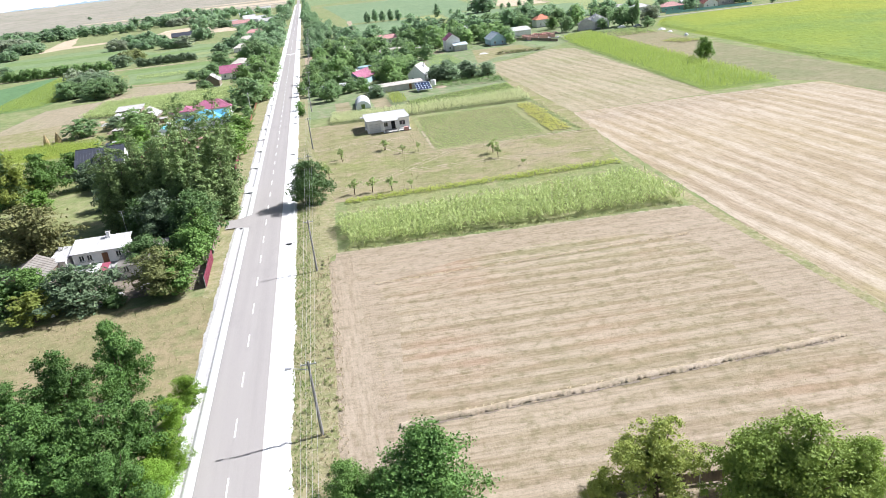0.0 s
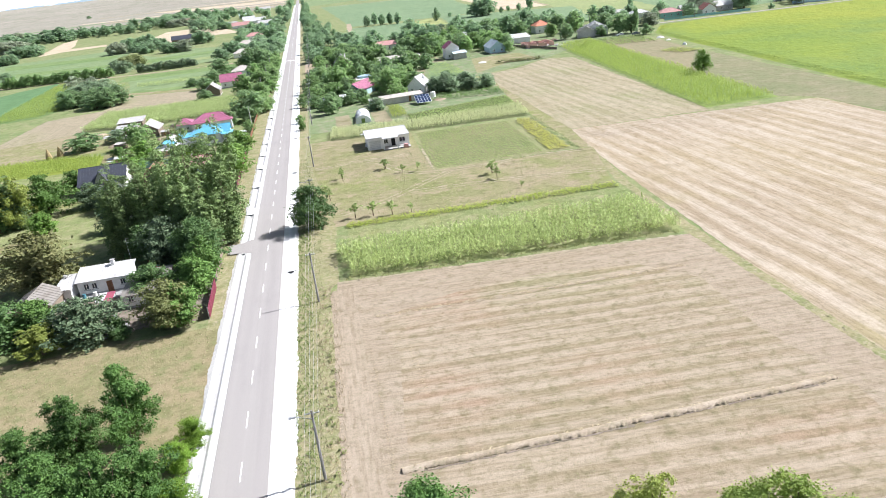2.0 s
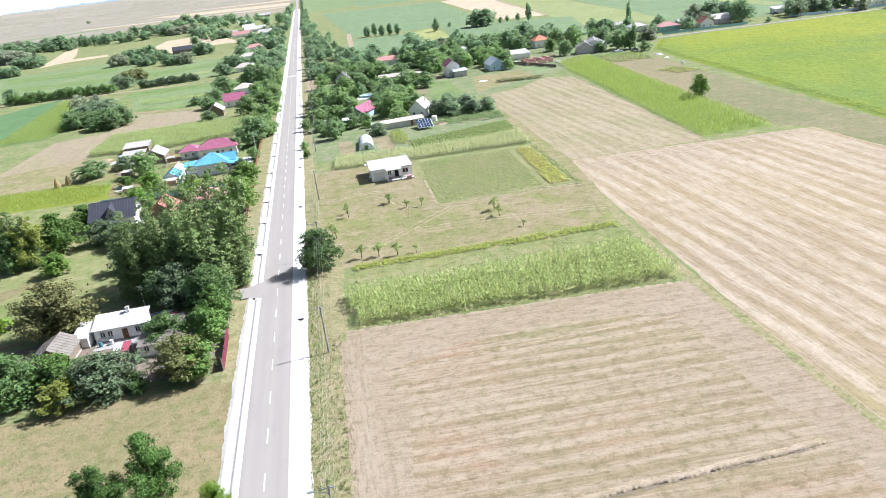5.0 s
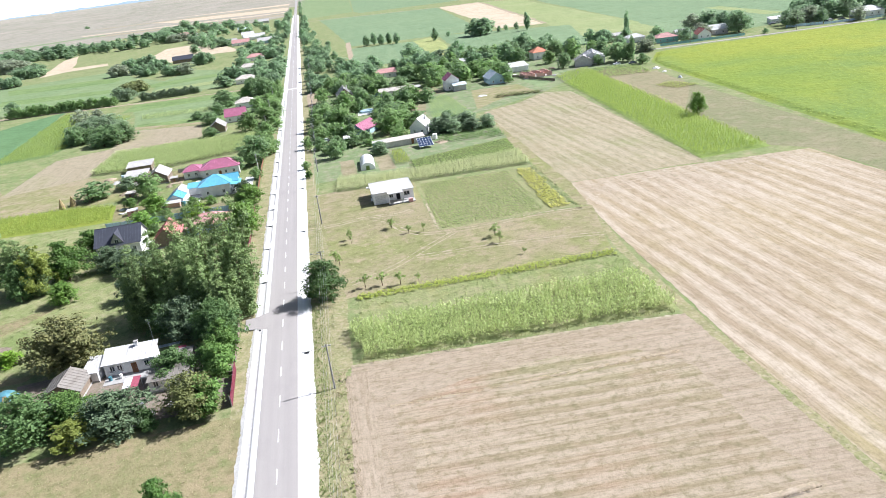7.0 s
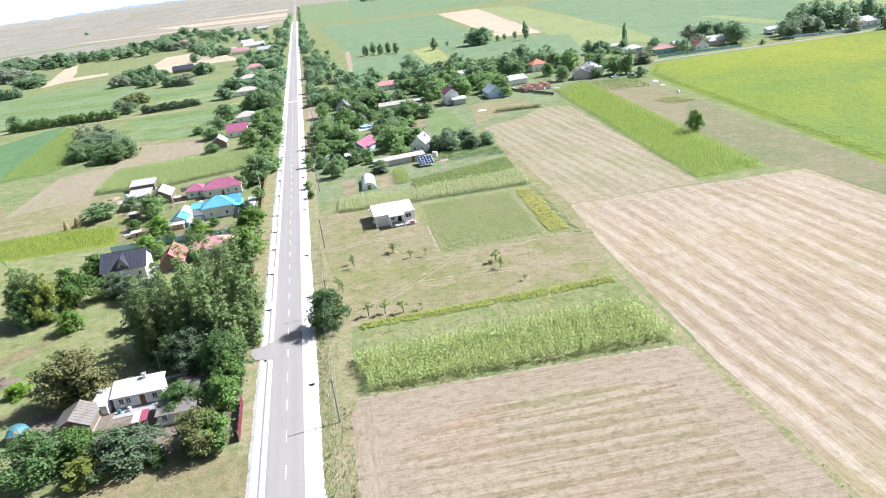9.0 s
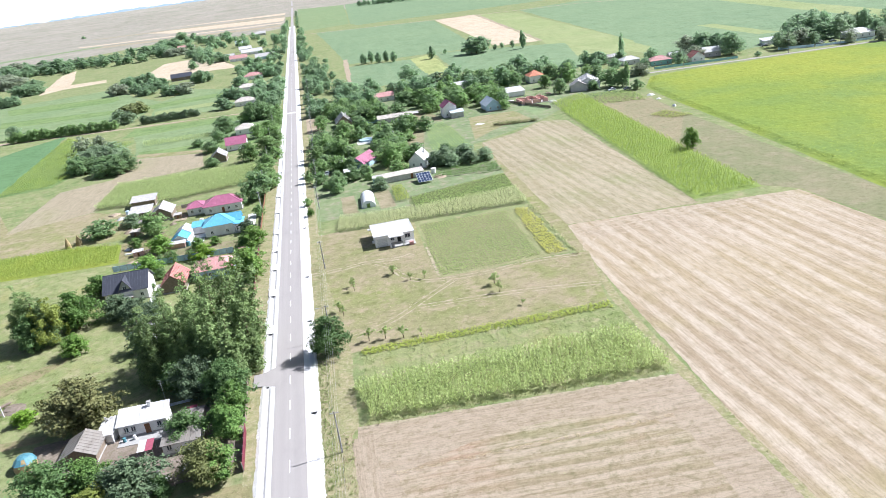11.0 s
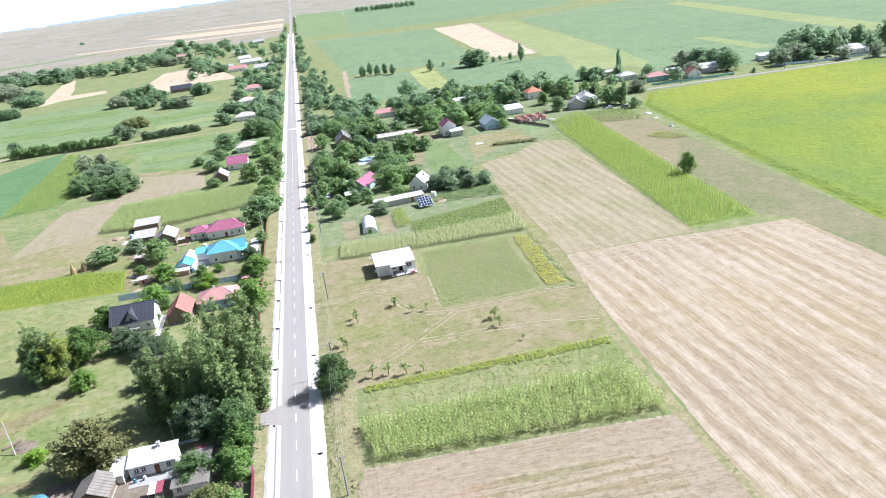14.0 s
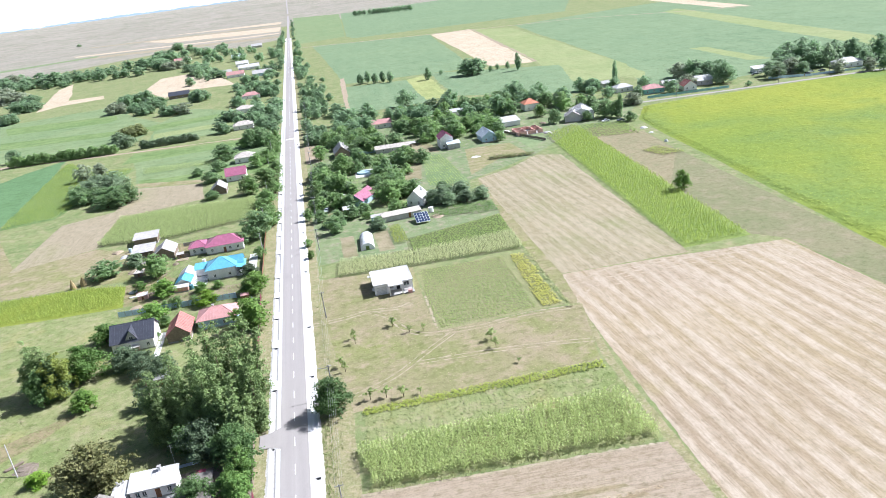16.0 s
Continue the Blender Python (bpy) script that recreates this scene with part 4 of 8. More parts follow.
def ragged_edge():
    """Loose pale gravel spilled beside the ditch, with an uneven outer rim."""
    rnd = random.Random(3)
    for side, rim, inner, mat in ((1, 5.75, 5.2, "gravel"), (-1, 5.85, 5.25, "gravel")):
        m = Mesh()
        drift = 0.0
        for i in range(1500):
            y = -20 + 0.3 * i
            drift = drift * 0.88 + rnd.uniform(-0.07, 0.07)
            m.v += [(side * inner, y, Z1 - 0.015), (side * (rim + drift + rnd.uniform(-0.08, 0.08)), y, 0.035)]
            if i:
                k = 2 * i
                m.f.append((k - 2, k - 1, k + 1, k) if side > 0 else (k - 1, k - 2, k, k + 1))
        sheet("gravel_edge_near", m, mat, "ragged pale gravel along the ditch", "gravel")


ragged_edge()
strip("gravel_edge", [(5.2, Z1 - 0.02), (5.4, Z1 - 0.01), (5.8, 0.02)], 430, 1000, "gravel", "ragged pale gravel along the ditch", "gravel")


def driveway(side, y, wide=4.0):
    """A slab over the ditch, with a headwall and a flat dark half disc painting the shade below."""
    d = thing("driveway_bridge", pose(side * 4.6, y, 0), "pale concrete slab bridging the ditch at a gate", "driveway", "slabs over the ditch")
    part("slab", Mesh().box(-0.95, 0.95, 0, wide, Z1 - 0.02, Z1 + 0.07), "concrete_white", d)
    for yy in (-0.14, wide):
        part("headwall", Mesh().box(-0.75, 0.75, yy, yy + 0.14, 0, Z1 + 0.1), "concrete_white", d)
    mouth = Mesh()
    n = 9
    mouth.poly([(0.62 * math.cos(math.pi * i / n), -0.15 - 0.62 * math.sin(math.pi * i / n), Z1 + 0.02) for i in range(n + 1)])
    part("pipe_mouth", mouth, "dark", d, "flat dark half disc painted as shade in the ditch")


for y in (166, 188, 206.5, 222, 238.5, 262, 283, 300, 322, 345, 371, 398, 430, 460, 520, 560, 610, 660):
    driveway(-1, y)
for y in (129.2, 169, 197, 240, 282, 312, 336, 360, 392, 425, 455, 500, 545, 590, 640):
    driveway(1, y)
def culvert(x, y):
    """Sloping headwall at the end of the ditch; a flat dark disc paints the round pipe's shade."""
    c = thing("culvert", pose(x, y, Z1 - 0.16), "pale concrete culvert headwall with a painted pipe mouth", "culvert")
    wall, ring, hole = Mesh(), Mesh(), Mesh()
    wall.poly([(-0.75, 0.12, 0.2), (0.6, 0.12, 0.2), (0.42, -0.55, 0.0), (-0.3, -0.55, 0.0)])
    part("headwall", wall, "ditch_shade_headwall", c)
    rim = [(0.3 * math.cos(0.5236 * i), -0.18 + 0.3 * math.sin(0.5236 * i) * 0.95, 0.125 + 0.3 * math.sin(0.5236 * i) * 0.3) for i in range(12)]
    hole.poly(rim)
    part("pipe_mouth", hole, "dark", c, "flat dark disc painted as a pipe mouth")
    for i in range(12):
        ring.tube(rim[i], rim[(i + 1) % 12], 0.035, n=4)
    part("pipe_rim", ring, "concrete_white", c)


culvert(-4.4, 141.9)
apron = Mesh()
apron.poly([(-2.9, 149.4, ZR + 0.01), (-5.4, 147.9, ZR), (-7.4, 147.8, ZR - 0.02), (-7.4, 142.7, ZR - 0.02), (-5.4, 142.6, ZR), (-2.9, 141.4, ZR + 0.01)])
sheet("road_apron", apron, "asphalt", "asphalt mouth of a side lane", "road")
side_road = strip("road_second", [(-1.7, 0.0), (1.7, 0.0)], 0, 400, "asphalt", "narrow grey village lane", "road")
side_road.matrix_basis = pose(200, 414.5, 0.06, 0, 0, -97.8)


# ---- trees ----
def cloud(m, lobes, count, size, seed, spray=9, flat=0.62, tilt=0.45, lift=0.38):
    """Foliage: leaves gathered in sprays, sprays in lobes. lobes lists (x, y, z, radius, squash)."""
    rng = np.random.default_rng(seed)
    lob = np.array(lobes, float)
    weight = lob[:, 3] ** 2
    which = rng.choice(len(lob), len(lob) * spray, p=weight / weight.sum())
    way = rng.normal(size=(len(which), 3))
    mid = np.array([0.0, 0.0, lob[:, 2].mean() - 0.1])
    out = lob[which, :3] - mid
    way = way / np.linalg.norm(way, axis=1)[:, None] + 0.55 * out / (np.linalg.norm(out, axis=1)[:, None] + 0.05)
    way[:, 2] += 0.25
    way /= np.linalg.norm(way, axis=1)[:, None]
    r = lob[which, 3]
    centre = lob[which, :3] + way * (r * rng.uniform(0.6, 0.98, len(which)))[:, None] * np.stack([np.ones(len(which)), np.ones(len(which)), lob[which, 4]], 1)
    k = rng.integers(0, len(which), count)
    scatter_ = rng.normal(size=(count, 3)) * (r[k] * 0.22)[:, None]
    scatter_[:, 2] *= 0.6
    p = centre[k] + scatter_
    inner = rng.random(count) < 0.16
    p[inner] = mid + (p[inner] - mid) * rng.uniform(0.35, 0.8, inner.sum())[:, None]
    p[:, 2] = np.maximum(p[:, 2], 0.012)
    n = way[k] * 0.55 + rng.normal(size=(count, 3)) * tilt
    n[:, 2] += lift
    n /= np.linalg.norm(n, axis=1)[:, None]
    e = rng.normal(size=(count, 3))
    a = np.cross(n, e)
    a /= np.linalg.norm(a, axis=1)[:, None] + 1e-9
    b = np.cross(n, a)
    s = (size * rng.uniform(0.6, 1.35, count) * np.where(inner, 2.0, 1.0))[:, None]
    quad = np.stack([p - a * s, p - b * s * flat + n * s * 0.2, p + a * s, p + b * s * flat + n * s * 0.2], 1).reshape(-1, 3)
    base = len(m.v)
    m.v += [tuple(q) for q in quad.tolist()]
    m.f += [(base + 4 * i, base + 4 * i + 1, base + 4 * i + 2, base + 4 * i + 3) for i in range(count)]


TALL = 2.4  # a poplar's height over its width


def crown_lobes(shape, rnd):
    """Where the lobes of a crown sit, for a tree one metre wide and one metre high (a poplar: TALL metres)."""
    out = []
    if shape == "column":
        for i in range(16):
            u = i / 15
            w = 0.44 * math.sin(math.pi * (0.12 + 0.8 * u)) ** 0.8
            a = i * 2.4
            out.append((0.45 * w * math.cos(a), 0.45 * w * math.sin(a), 0.10 + 0.82 * u, 0.55 * w + 0.05, 0.35))
    elif shape == "tall":
        for k in range(5):
            turn, lean = k * 1.257 + rnd.uniform(-0.3, 0.3), 0.0 if k == 0 else rnd.uniform(0.16, 0.3)
            tip = 1.02 if k == 0 else rnd.uniform(0.5, 0.86)
            for i in range(13):
                u = i / 12
                w = (0.13 if k else 0.16) * math.sin(math.pi * min(0.95, 0.22 + 0.7 * u)) + 0.02
                a = rnd.uniform(0, 6.283)
                q = w * rnd.uniform(0.2, 0.9)
                out.append((lean * math.cos(turn) * (0.55 + 0.45 * u) + q * math.cos(a), lean * math.sin(turn) * (0.55 + 0.45 * u) + q * math.sin(a), TALL * (0.08 + (tip - 0.12) * u), rnd.uniform(0.13, 0.20) * (1.1 - 0.3 * u), rnd.uniform(0.75, 1.0)))
    else:
        n, z0, z1, small, large = {"round": (38, 0.11, 0.90, 0.12, 0.21), "bush": (30, 0.05, 0.88, 0.13, 0.22), "open": (34, 0.12, 0.95, 0.09, 0.17), "young": (7, 0.42, 0.92, 0.12, 0.2)}[shape]
        shift = [rnd.uniform(0, 6.283) for _ in range(3)]
        for i in range(n):
            u = (i + rnd.uniform(0.1, 0.9)) / n
            v = (u - 0.4) / (0.6 if u > 0.4 else 0.52)
            a = i * 2.4 + rnd.uniform(-0.6, 0.6)
            lump = 1 + 0.14 * math.sin(2 * a + shift[0]) + 0.12 * math.sin(3 * a + 5 * u + shift[1]) + 0.10 * math.sin(7 * u + shift[2])
            reach = 0.46 * math.sqrt(max(0.03, 1 - v * v)) * lump
            q = rnd.uniform(small, large) * (1.0 if u < 0.8 else 0.8)
            place = max(0.0, reach - 0.7 * q) * (rnd.uniform(0.82, 1.08) if i % 4 else rnd.uniform(0.1, 0.5))
            if shape == "open" and i % 5 == 0:
                place *= 1.2
            out.append((place * math.cos(a), place * math.sin(a), z0 + (z1 - z0) * u, q, rnd.uniform(0.5, 0.8)))
    return out


def tree_mesh(shape, seed, level):
    """Trunk with limbs, and crown, of a tree one metre high and about one metre wide; level sets how many leaves."""
    rnd = random.Random(seed)
    trunk, crown = Mesh(), Mesh()
    th = {"round": 0.2, "tall": 0.16, "column": 0.12, "bush": 0.08, "open": 0.3, "young": 0.42}[shape]
    trunk.tube((0, 0, -0.01), (0.01, 0.0, th), 0.034, 0.025, 7)
    lobes = crown_lobes(shape, rnd)
    for x, y, z, r, _ in lobes[:: {"column": 4, "tall": 5}.get(shape, 2)]:
        start = (0.005, 0, th * rnd.uniform(0.7, 1.0))
        trunk.tube(start, (x * 0.9, y * 0.9, max(start[2] + 0.02, z)), 0.013, 0.004, 5)
    if shape in ("tall", "column"):
        trunk.tube((0.01, 0, th), (0.0, 0.0, 0.9 * (TALL if shape == "tall" else 1)), 0.022, 0.005, 6)
    count, size = [(520, 0.074), (1300, 0.048), (2700, 0.0335), (5600, 0.0232), (15000, 0.0140)][level]
    count, size = {"young": (int(count * 0.09), size * 1.5), "column": (int(count * 0.6), size * 1.5), "tall": (int(count * 2.5), size * 0.92)}.get(shape, (count, size))
    cloud(crown, lobes, count, size, rnd.randrange(1 << 30), spray=12 if level > 2 else 9, tilt=0.45 if level > 2 else 0.34, lift=0.38 if level > 2 else 0.55)
    return trunk, crown


KINDS = {
    "broad": ("round", "leaf_broad", "leafy mid-green broadleaf tree"),
    "dark": ("round", "leaf_dark", "dark green broadleaf garden tree"),
    "poplar": ("tall", "leaf_poplar", "tall grey-green poplar in a dense grove"),
    "locust": ("open", "leaf_locust", "young locust tree with loose bright foliage"),
    "bright": ("bush", "leaf_bright", "bright yellow-green leafy shrub"),
    "walnut": ("round", "leaf_walnut", "broad walnut tree with yellow-green leaves"),
    "yellow": ("open", "leaf_yellow", "thin tree with yellowing leaves"),
    "brown": ("round", "leaf_brown", "broad chestnut tree with browning leaves"),
    "brownbroad": ("round", "leaf_olive", "fruit tree with faded yellowish leaves"),
    "willow": ("round", "leaf_willow", "rounded silvery-leaved willow tree"),
    "willowdark": ("bush", "leaf_grey", "greyish green garden fruit tree"),
    "darkwillow": ("bush", "leaf_grey", "greyish green broadleaf tree"),
    "yellowwillow": ("bush", "leaf_vine", "loose yellow-green willow clump"),
    "young": ("young", "leaf_young", "small young fruit tree in the meadow"),
    "lush": ("round", "leaf_lush", "rounded bright green garden tree"),
    "compact": ("round", "leaf_locust", "compact rounded dark green tree by the field"),
    "lone": ("round", "leaf_lush", "lone round fruit tree on the bare plot"),
    "column": ("column", "leaf_dark", "slender dark columnar poplar tree"),
    "column2": ("column", "leaf_dark", "small dark cone-shaped tree"),
    "shrub": ("bush", "leaf_broad", "low green garden shrub"),
}
MESHES = {}
tree_rnd = random.Random(11)


def plant(kind, spots, group=""):
    """Plants trees of one kind; spots lists (x, y, height, width)."""
    shape, kind_mat, label = KINDS[kind]
    habit = shape
    clumps = []
    for x, y, h, w in spots:
        if w > 16 and 300 < y < 1250:
            turn = tree_rnd.uniform(0, 6.283)
            for i in range(6):
                a, r = turn + i * 1.257, 0.0 if i == 5 else 0.3 * w
                clumps.append((x + r * math.cos(a), y + r * math.sin(a), h * tree_rnd.uniform(0.75, 1.0) if i < 5 else h, w * tree_rnd.uniform(0.42, 0.58)))
        else:
            clumps.append((x, y, h, w))
    for x, y, h, w in clumps:
        shape = "bush" if habit == "round" and (kind == "willow" or y > 260 and w > 1.5 * h) else habit
        # the farther the tree, the more haze its leaf colour holds
        mat = "leaf_haze_far" if (y > 480 or x > 190) and kind_mat in ("leaf_dark", "leaf_broad") else {"leaf_dark": "leaf_haze_belt_dark", "leaf_broad": "leaf_haze_belt"}.get(kind_mat, kind_mat) if y > 260 and kind_mat != "leaf_grey" else "leaf_haze_orchard" if y > 260 else kind_mat
        near = (1 if w > 20 else 0) if y > 560 else (2 if w > 13 and y < 480 else 1) if y > 260 else 4 if y < 100 else 3 if y < 200 and w > 7 else 2
        key = (shape, near, tree_rnd.randrange(5))
        if key not in MESHES:
            MESHES[key] = tree_mesh(shape, shape + str(key[2]), near)
        for k, part_mesh, name in ((key + ("bark",), MESHES[key][0], "bark"), (key + (mat,), MESHES[key][1], mat)):
            if k not in MESHES:
                MESHES[k] = part_mesh.data(name, M[name], name == "bark")
        h = max(h, min(15, 0.62 * w if shape == "bush" else (0.72 if y < 260 else 0.85) * w))
        w = w * 1.5 if shape == "young" else w
        h = h / TALL if shape == "tall" else h
        name = "shrub" if habit == "bush" else "tree"
        m = pose(x, y, 0, 0, 0, tree_rnd.uniform(0, 360)) @ Matrix.Diagonal((w * 1.14, w * 1.14, h * 1.08, 1))
        t = thing(name, m, label, name, group)
        part("trunk", MESHES[key + ("bark",)], "bark", t)
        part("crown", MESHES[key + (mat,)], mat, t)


def wood(name, label, mat, spots, seed, shape="round", per=26):
    """A far wood or garden belt that nobody could count: trunks and leaf clumps in one body."""
    rnd = random.Random(seed)
    out = Mesh()
    forms = []
    for k in range(4):
        r2 = random.Random(seed * 7 + k)
        body = Mesh()
        cloud(body, crown_lobes("round", r2), per * 14, 0.067 if per > 30 else 0.092, seed * 31 + k, spray=8, tilt=0.3, lift=0.62)
        body.tube((0, 0, -0.02), (0, 0, 0.3), 0.03, 0.02, 5)
        forms.append(body)
    for x, y, h, w in spots:
        b = forms[rnd.randrange(4)]
        a = rnd.uniform(0, 6.283)
        c, s = math.cos(a) * w, math.sin(a) * w
        k = len(out.v)
        out.v += [(x + c * p[0] - s * p[1], y + s * p[0] + c * p[1], p[2] * h + far_rise(math.hypot(x, y))) for p in b.v]
        out.f += [tuple(k + i for i in q) for q in b.f]
    return tagged(new(name, out.data(name, M[mat])), label, "trees", kind="stuff")


# planted one by one, kind by kind
plant("locust", [(-12.6, 86.4, 9, 6.4), (-17.4, 83.2, 8, 7), (-16.7, 71.4, 9, 7.5), (-10.9, 69.5, 9, 7.4), (-7.6, 72.6, 8, 5.7), (-21.6, 80.2, 7, 6.2), (-13.3, 67, 7, 7.1), (-8.2, 64.7, 7, 5.1)])
plant("broad", [(-47.2, 262.9, 7, 9.6)])
plant("bright", [(-5.7, 71.5, 4, 4.2), (-5.4, 83.1, 3.2, 3.6), (-6.4, 78.8, 3.5, 3.4), (-6.2, 67.6, 4, 4.4), (-52.8, 148, 3, 4.4), (-26.7, 229.5, 3, 6.8)])
plant("compact", [(17.2, 58.5, 8, 8.2)])
plant("broad", [(10.8, 59.1, 6, 4.9), (13.6, 58.7, 5, 3.6), (-33.2, 119.6, 5, 8.3), (-11.8, 116.4, 6, 7), (-11.9, 129.6, 5, 7.1), (-10.2, 127.1, 6, 5.5), (-10.2, 134.5, 7, 5.8), (-53.6, 191.5, 10, 10.5), (-53.5, 213.3, 5, 7.9), (-50.8, 251.1, 3, 4.8), (-29.7, 240, 2.5, 4.6), (-24.3, 240.7, 2.5, 3.7)])
plant("lush", [(-50.4, 176.2, 5, 6.5), (-11.2, 204.6, 8.6, 10.7), (-41.5, 222.2, 6, 8.5), (-41.5, 242.7, 5, 7.8), (-11.4, 231, 6, 9)])
plant("broad", [(-14.9, 229.6, 3, 4.5), (-11, 263.4, 4, 4.5), (-7.8, 298.2, 7, 6.9), (-10, 329.7, 7, 8.8), (-7.2, 349.9, 6, 6.7), (-19.2, 356.1, 7, 10.2), (-11.5, 371, 8, 12.6), (-7, 391, 6, 7.4), (-13, 421.1, 7, 11.1), (-17.5, 412.6, 6, 8.7), (-7.3, 439.9, 4, 5.3), (-28.6, 471.7, 5, 7), (-13.3, 585.9, 7, 13.9), (-37.4, 589.4, 5, 9.6), (-11.8, 629.9, 7, 11.2), (-43, 839.4, 6, 18.5), (-103.2, 677.8, 7, 17.2), (-129.4, 704.7, 7, 18.3), (-85.5, 739.8, 11, 19.4), (-309.2, 973.4, 8, 23.2)])
plant("lone", [(147.3, 251.6, 7.4, 6.4)])
plant("broad", [(32.1, 447.5, 8, 13.6), (42.2, 302.3, 8, 11.4), (12.2, 329.5, 7, 8.6), (20.5, 341.4, 6, 9.5), (10, 305.2, 6, 4.7), (7.3, 296.4, 5, 3.7), (16.6, 402.6, 8, 8), (42.5, 352, 5, 7.2), (38.4, 334.1, 4, 5.5), (42.2, 286.6, 5, 6.8), (55.5, 343.1, 4, 5.9), (6.3, 264.6, 3, 2.9), (6.9, 252, 3, 2.4), (77.1, 435.3, 8, 13.5), (101.9, 415.3, 7, 9.8), (104.3, 398, 6, 7.5), (148.2, 420.8, 7, 8), (111.5, 377.8, 5, 6)])
plant("broad", [(34, 534, 8, 14.5), (39.4, 476.7, 6, 8.7), (217.1, 433.7, 6, 7), (235.4, 425.3, 6, 9)])
plant("walnut", [(40.4, 51.3, 7, 6.3), (44, 50, 8, 7.8), (47.1, 48.4, 7, 5.2)])
plant("yellow", [(34.3, 54.3, 7, 6.5), (29.9, 54.3, 4, 2.6), (-31.1, 114, 3.5, 6.2), (-57.8, 185.5, 11, 8)])
plant("brown", [(-39.4, 141.2, 10, 13.4)])
plant("dark", [(-38.9, 117.2, 7, 11.2), (-21.6, 116.1, 3, 4.1), (-18.5, 130.3, 5, 7.1), (-20.1, 114, 2, 2.7), (-11.3, 139.2, 9, 9.2), (-62, 183.5, 9, 6.5), (-66.9, 271.3, 6, 10.2), (-19.1, 280.8, 4, 6), (-13, 286.5, 9, 12.1), (-19.3, 474.5, 11, 18.4), (-38.3, 446.9, 9, 15), (-39.5, 419.4, 6, 9.4), (-41, 392.8, 5, 9.4), (-49.9, 414.1, 4, 6.8), (-37.1, 358.5, 4, 7), (-16, 533.6, 8, 16.7), (-23.9, 582.8, 7, 15.1), (-47.2, 538.9, 6, 12.7), (-47.9, 588.3, 6, 13)])
plant("dark", [(-18.2, 705.8, 8, 18.3), (-44.5, 669.2, 6, 12.3), (-30.8, 764.4, 8, 19.7), (-20.4, 864.9, 6, 14), (-51.2, 775.7, 6, 12.5), (-84.7, 939.6, 9, 21.8), (-136.2, 1315.5, 10, 28.4), (-112.8, 1013, 9, 33), (-132.1, 1084, 8, 27.4), (-224.2, 1620.3, 9, 28.9), (-85.2, 380.5, 9, 19.6), (-103.6, 394.8, 8, 17.3), (-189.4, 551.8, 8, 10.2), (-161.3, 792.8, 9, 20.5), (-148.5, 799.2, 10, 24.1), (-126.1, 746.6, 9, 21.6), (-142.5, 735.2, 7, 18), (-284.7, 876.3, 9, 33.8), (-272.4, 783.3, 9, 23.1), (-438.8, 1341.9, 7, 20.5)])
plant("dark", [(18.6, 283.7, 6, 7.1), (40, 403.7, 9, 14.3), (45.3, 341.4, 8, 10.6), (64.4, 298.1, 5, 7.1), (16.3, 365, 7, 11.2), (25.3, 289.2, 5, 6.3), (30, 292.1, 4, 5.5), (15.2, 317.1, 5, 6.4), (82.9, 529.5, 10, 13.8), (82.9, 468.8, 9, 14.5), (76, 450, 8, 12.6), (65.9, 481, 7, 9.6), (105, 485.8, 8, 11.3), (93.2, 414, 7, 9.1), (113.7, 472.8, 9, 11.8), (119.7, 454.3, 9, 12.8), (135.5, 461.9, 9, 13.1), (136.6, 440.3, 8, 9.7), (152.9, 468.8, 9, 9.6), (160, 447.7, 9, 10.7)])
plant("dark", [(148.3, 396.5, 8, 7), (54.6, 516.5, 7, 10.2), (44.5, 514.1, 7, 10.9), (202, 477, 7, 11.4), (174.8, 407.7, 9, 11.2), (176.5, 391.4, 10, 11.4), (181, 386.2, 9, 8.1), (165.6, 389.6, 5, 6.3), (182.9, 372.6, 5, 6.1), (214.5, 465.9, 6, 7.5), (231.4, 455.3, 7, 8.1), (272.8, 463.4, 11, 12.9), (277.3, 454.8, 10, 11.2), (272.4, 430, 12, 14.2), (276.9, 409.7, 3, 3.4), (339, 460.5, 11, 15.4), (345.7, 443.9, 15, 10.4), (369.6, 437.2, 13, 9.6), (360, 415.2, 9, 9.9), (380.1, 426.1, 15, 12.3)])
plant("dark", [(316.5, 414.9, 8, 8.4), (352.1, 389.7, 9, 6.7), (154.8, 638, 13, 15.7), (164, 634.1, 13, 15.7), (157.9, 630.6, 10, 14.6), (121.6, 645.2, 10, 6.4), (175.8, 636.5, 5, 3.9), (183.1, 640.5, 5, 4), (191.5, 637.2, 6, 4), (136.8, 664.6, 4, 3.6), (-763.6, 3432, 14, 33.6), (-569, 3483.5, 12, 32), (-1049.1, 3252.1, 5, 13.5), (-656.1, 2553, 6, 14.3), (-984.5, 3546.6, 6, 19.7), (-673.7, 3503.3, 6, 29.6)])
plant("willowdark", [(-25.6, 116, 6, 10.8), (-44.3, 194.6, 6, 8.5), (-38.6, 189.5, 6, 8), (-57.5, 279.3, 3.5, 7.4), (-14.3, 248, 4, 5.8), (-100.2, 411.4, 10, 25.5), (-113, 544.6, 4, 12.7), (-124.6, 573.2, 4, 10.8), (33.3, 270, 4.5, 6.4), (59.6, 292.3, 5, 7.4), (64, 285, 5, 7.7), (71, 284.7, 5, 7.8), (77, 285, 5, 6.9), (71.7, 297.8, 5, 7.1), (26.1, 329.2, 5, 6.1), (96.4, 491.2, 9, 12.9), (116.8, 414.1, 6, 8.5), (301.8, 418.7, 10, 11.9), (345, 429.4, 14, 10.1)])
plant("brownbroad", [(-13.5, 116.1, 7, 9.1)])
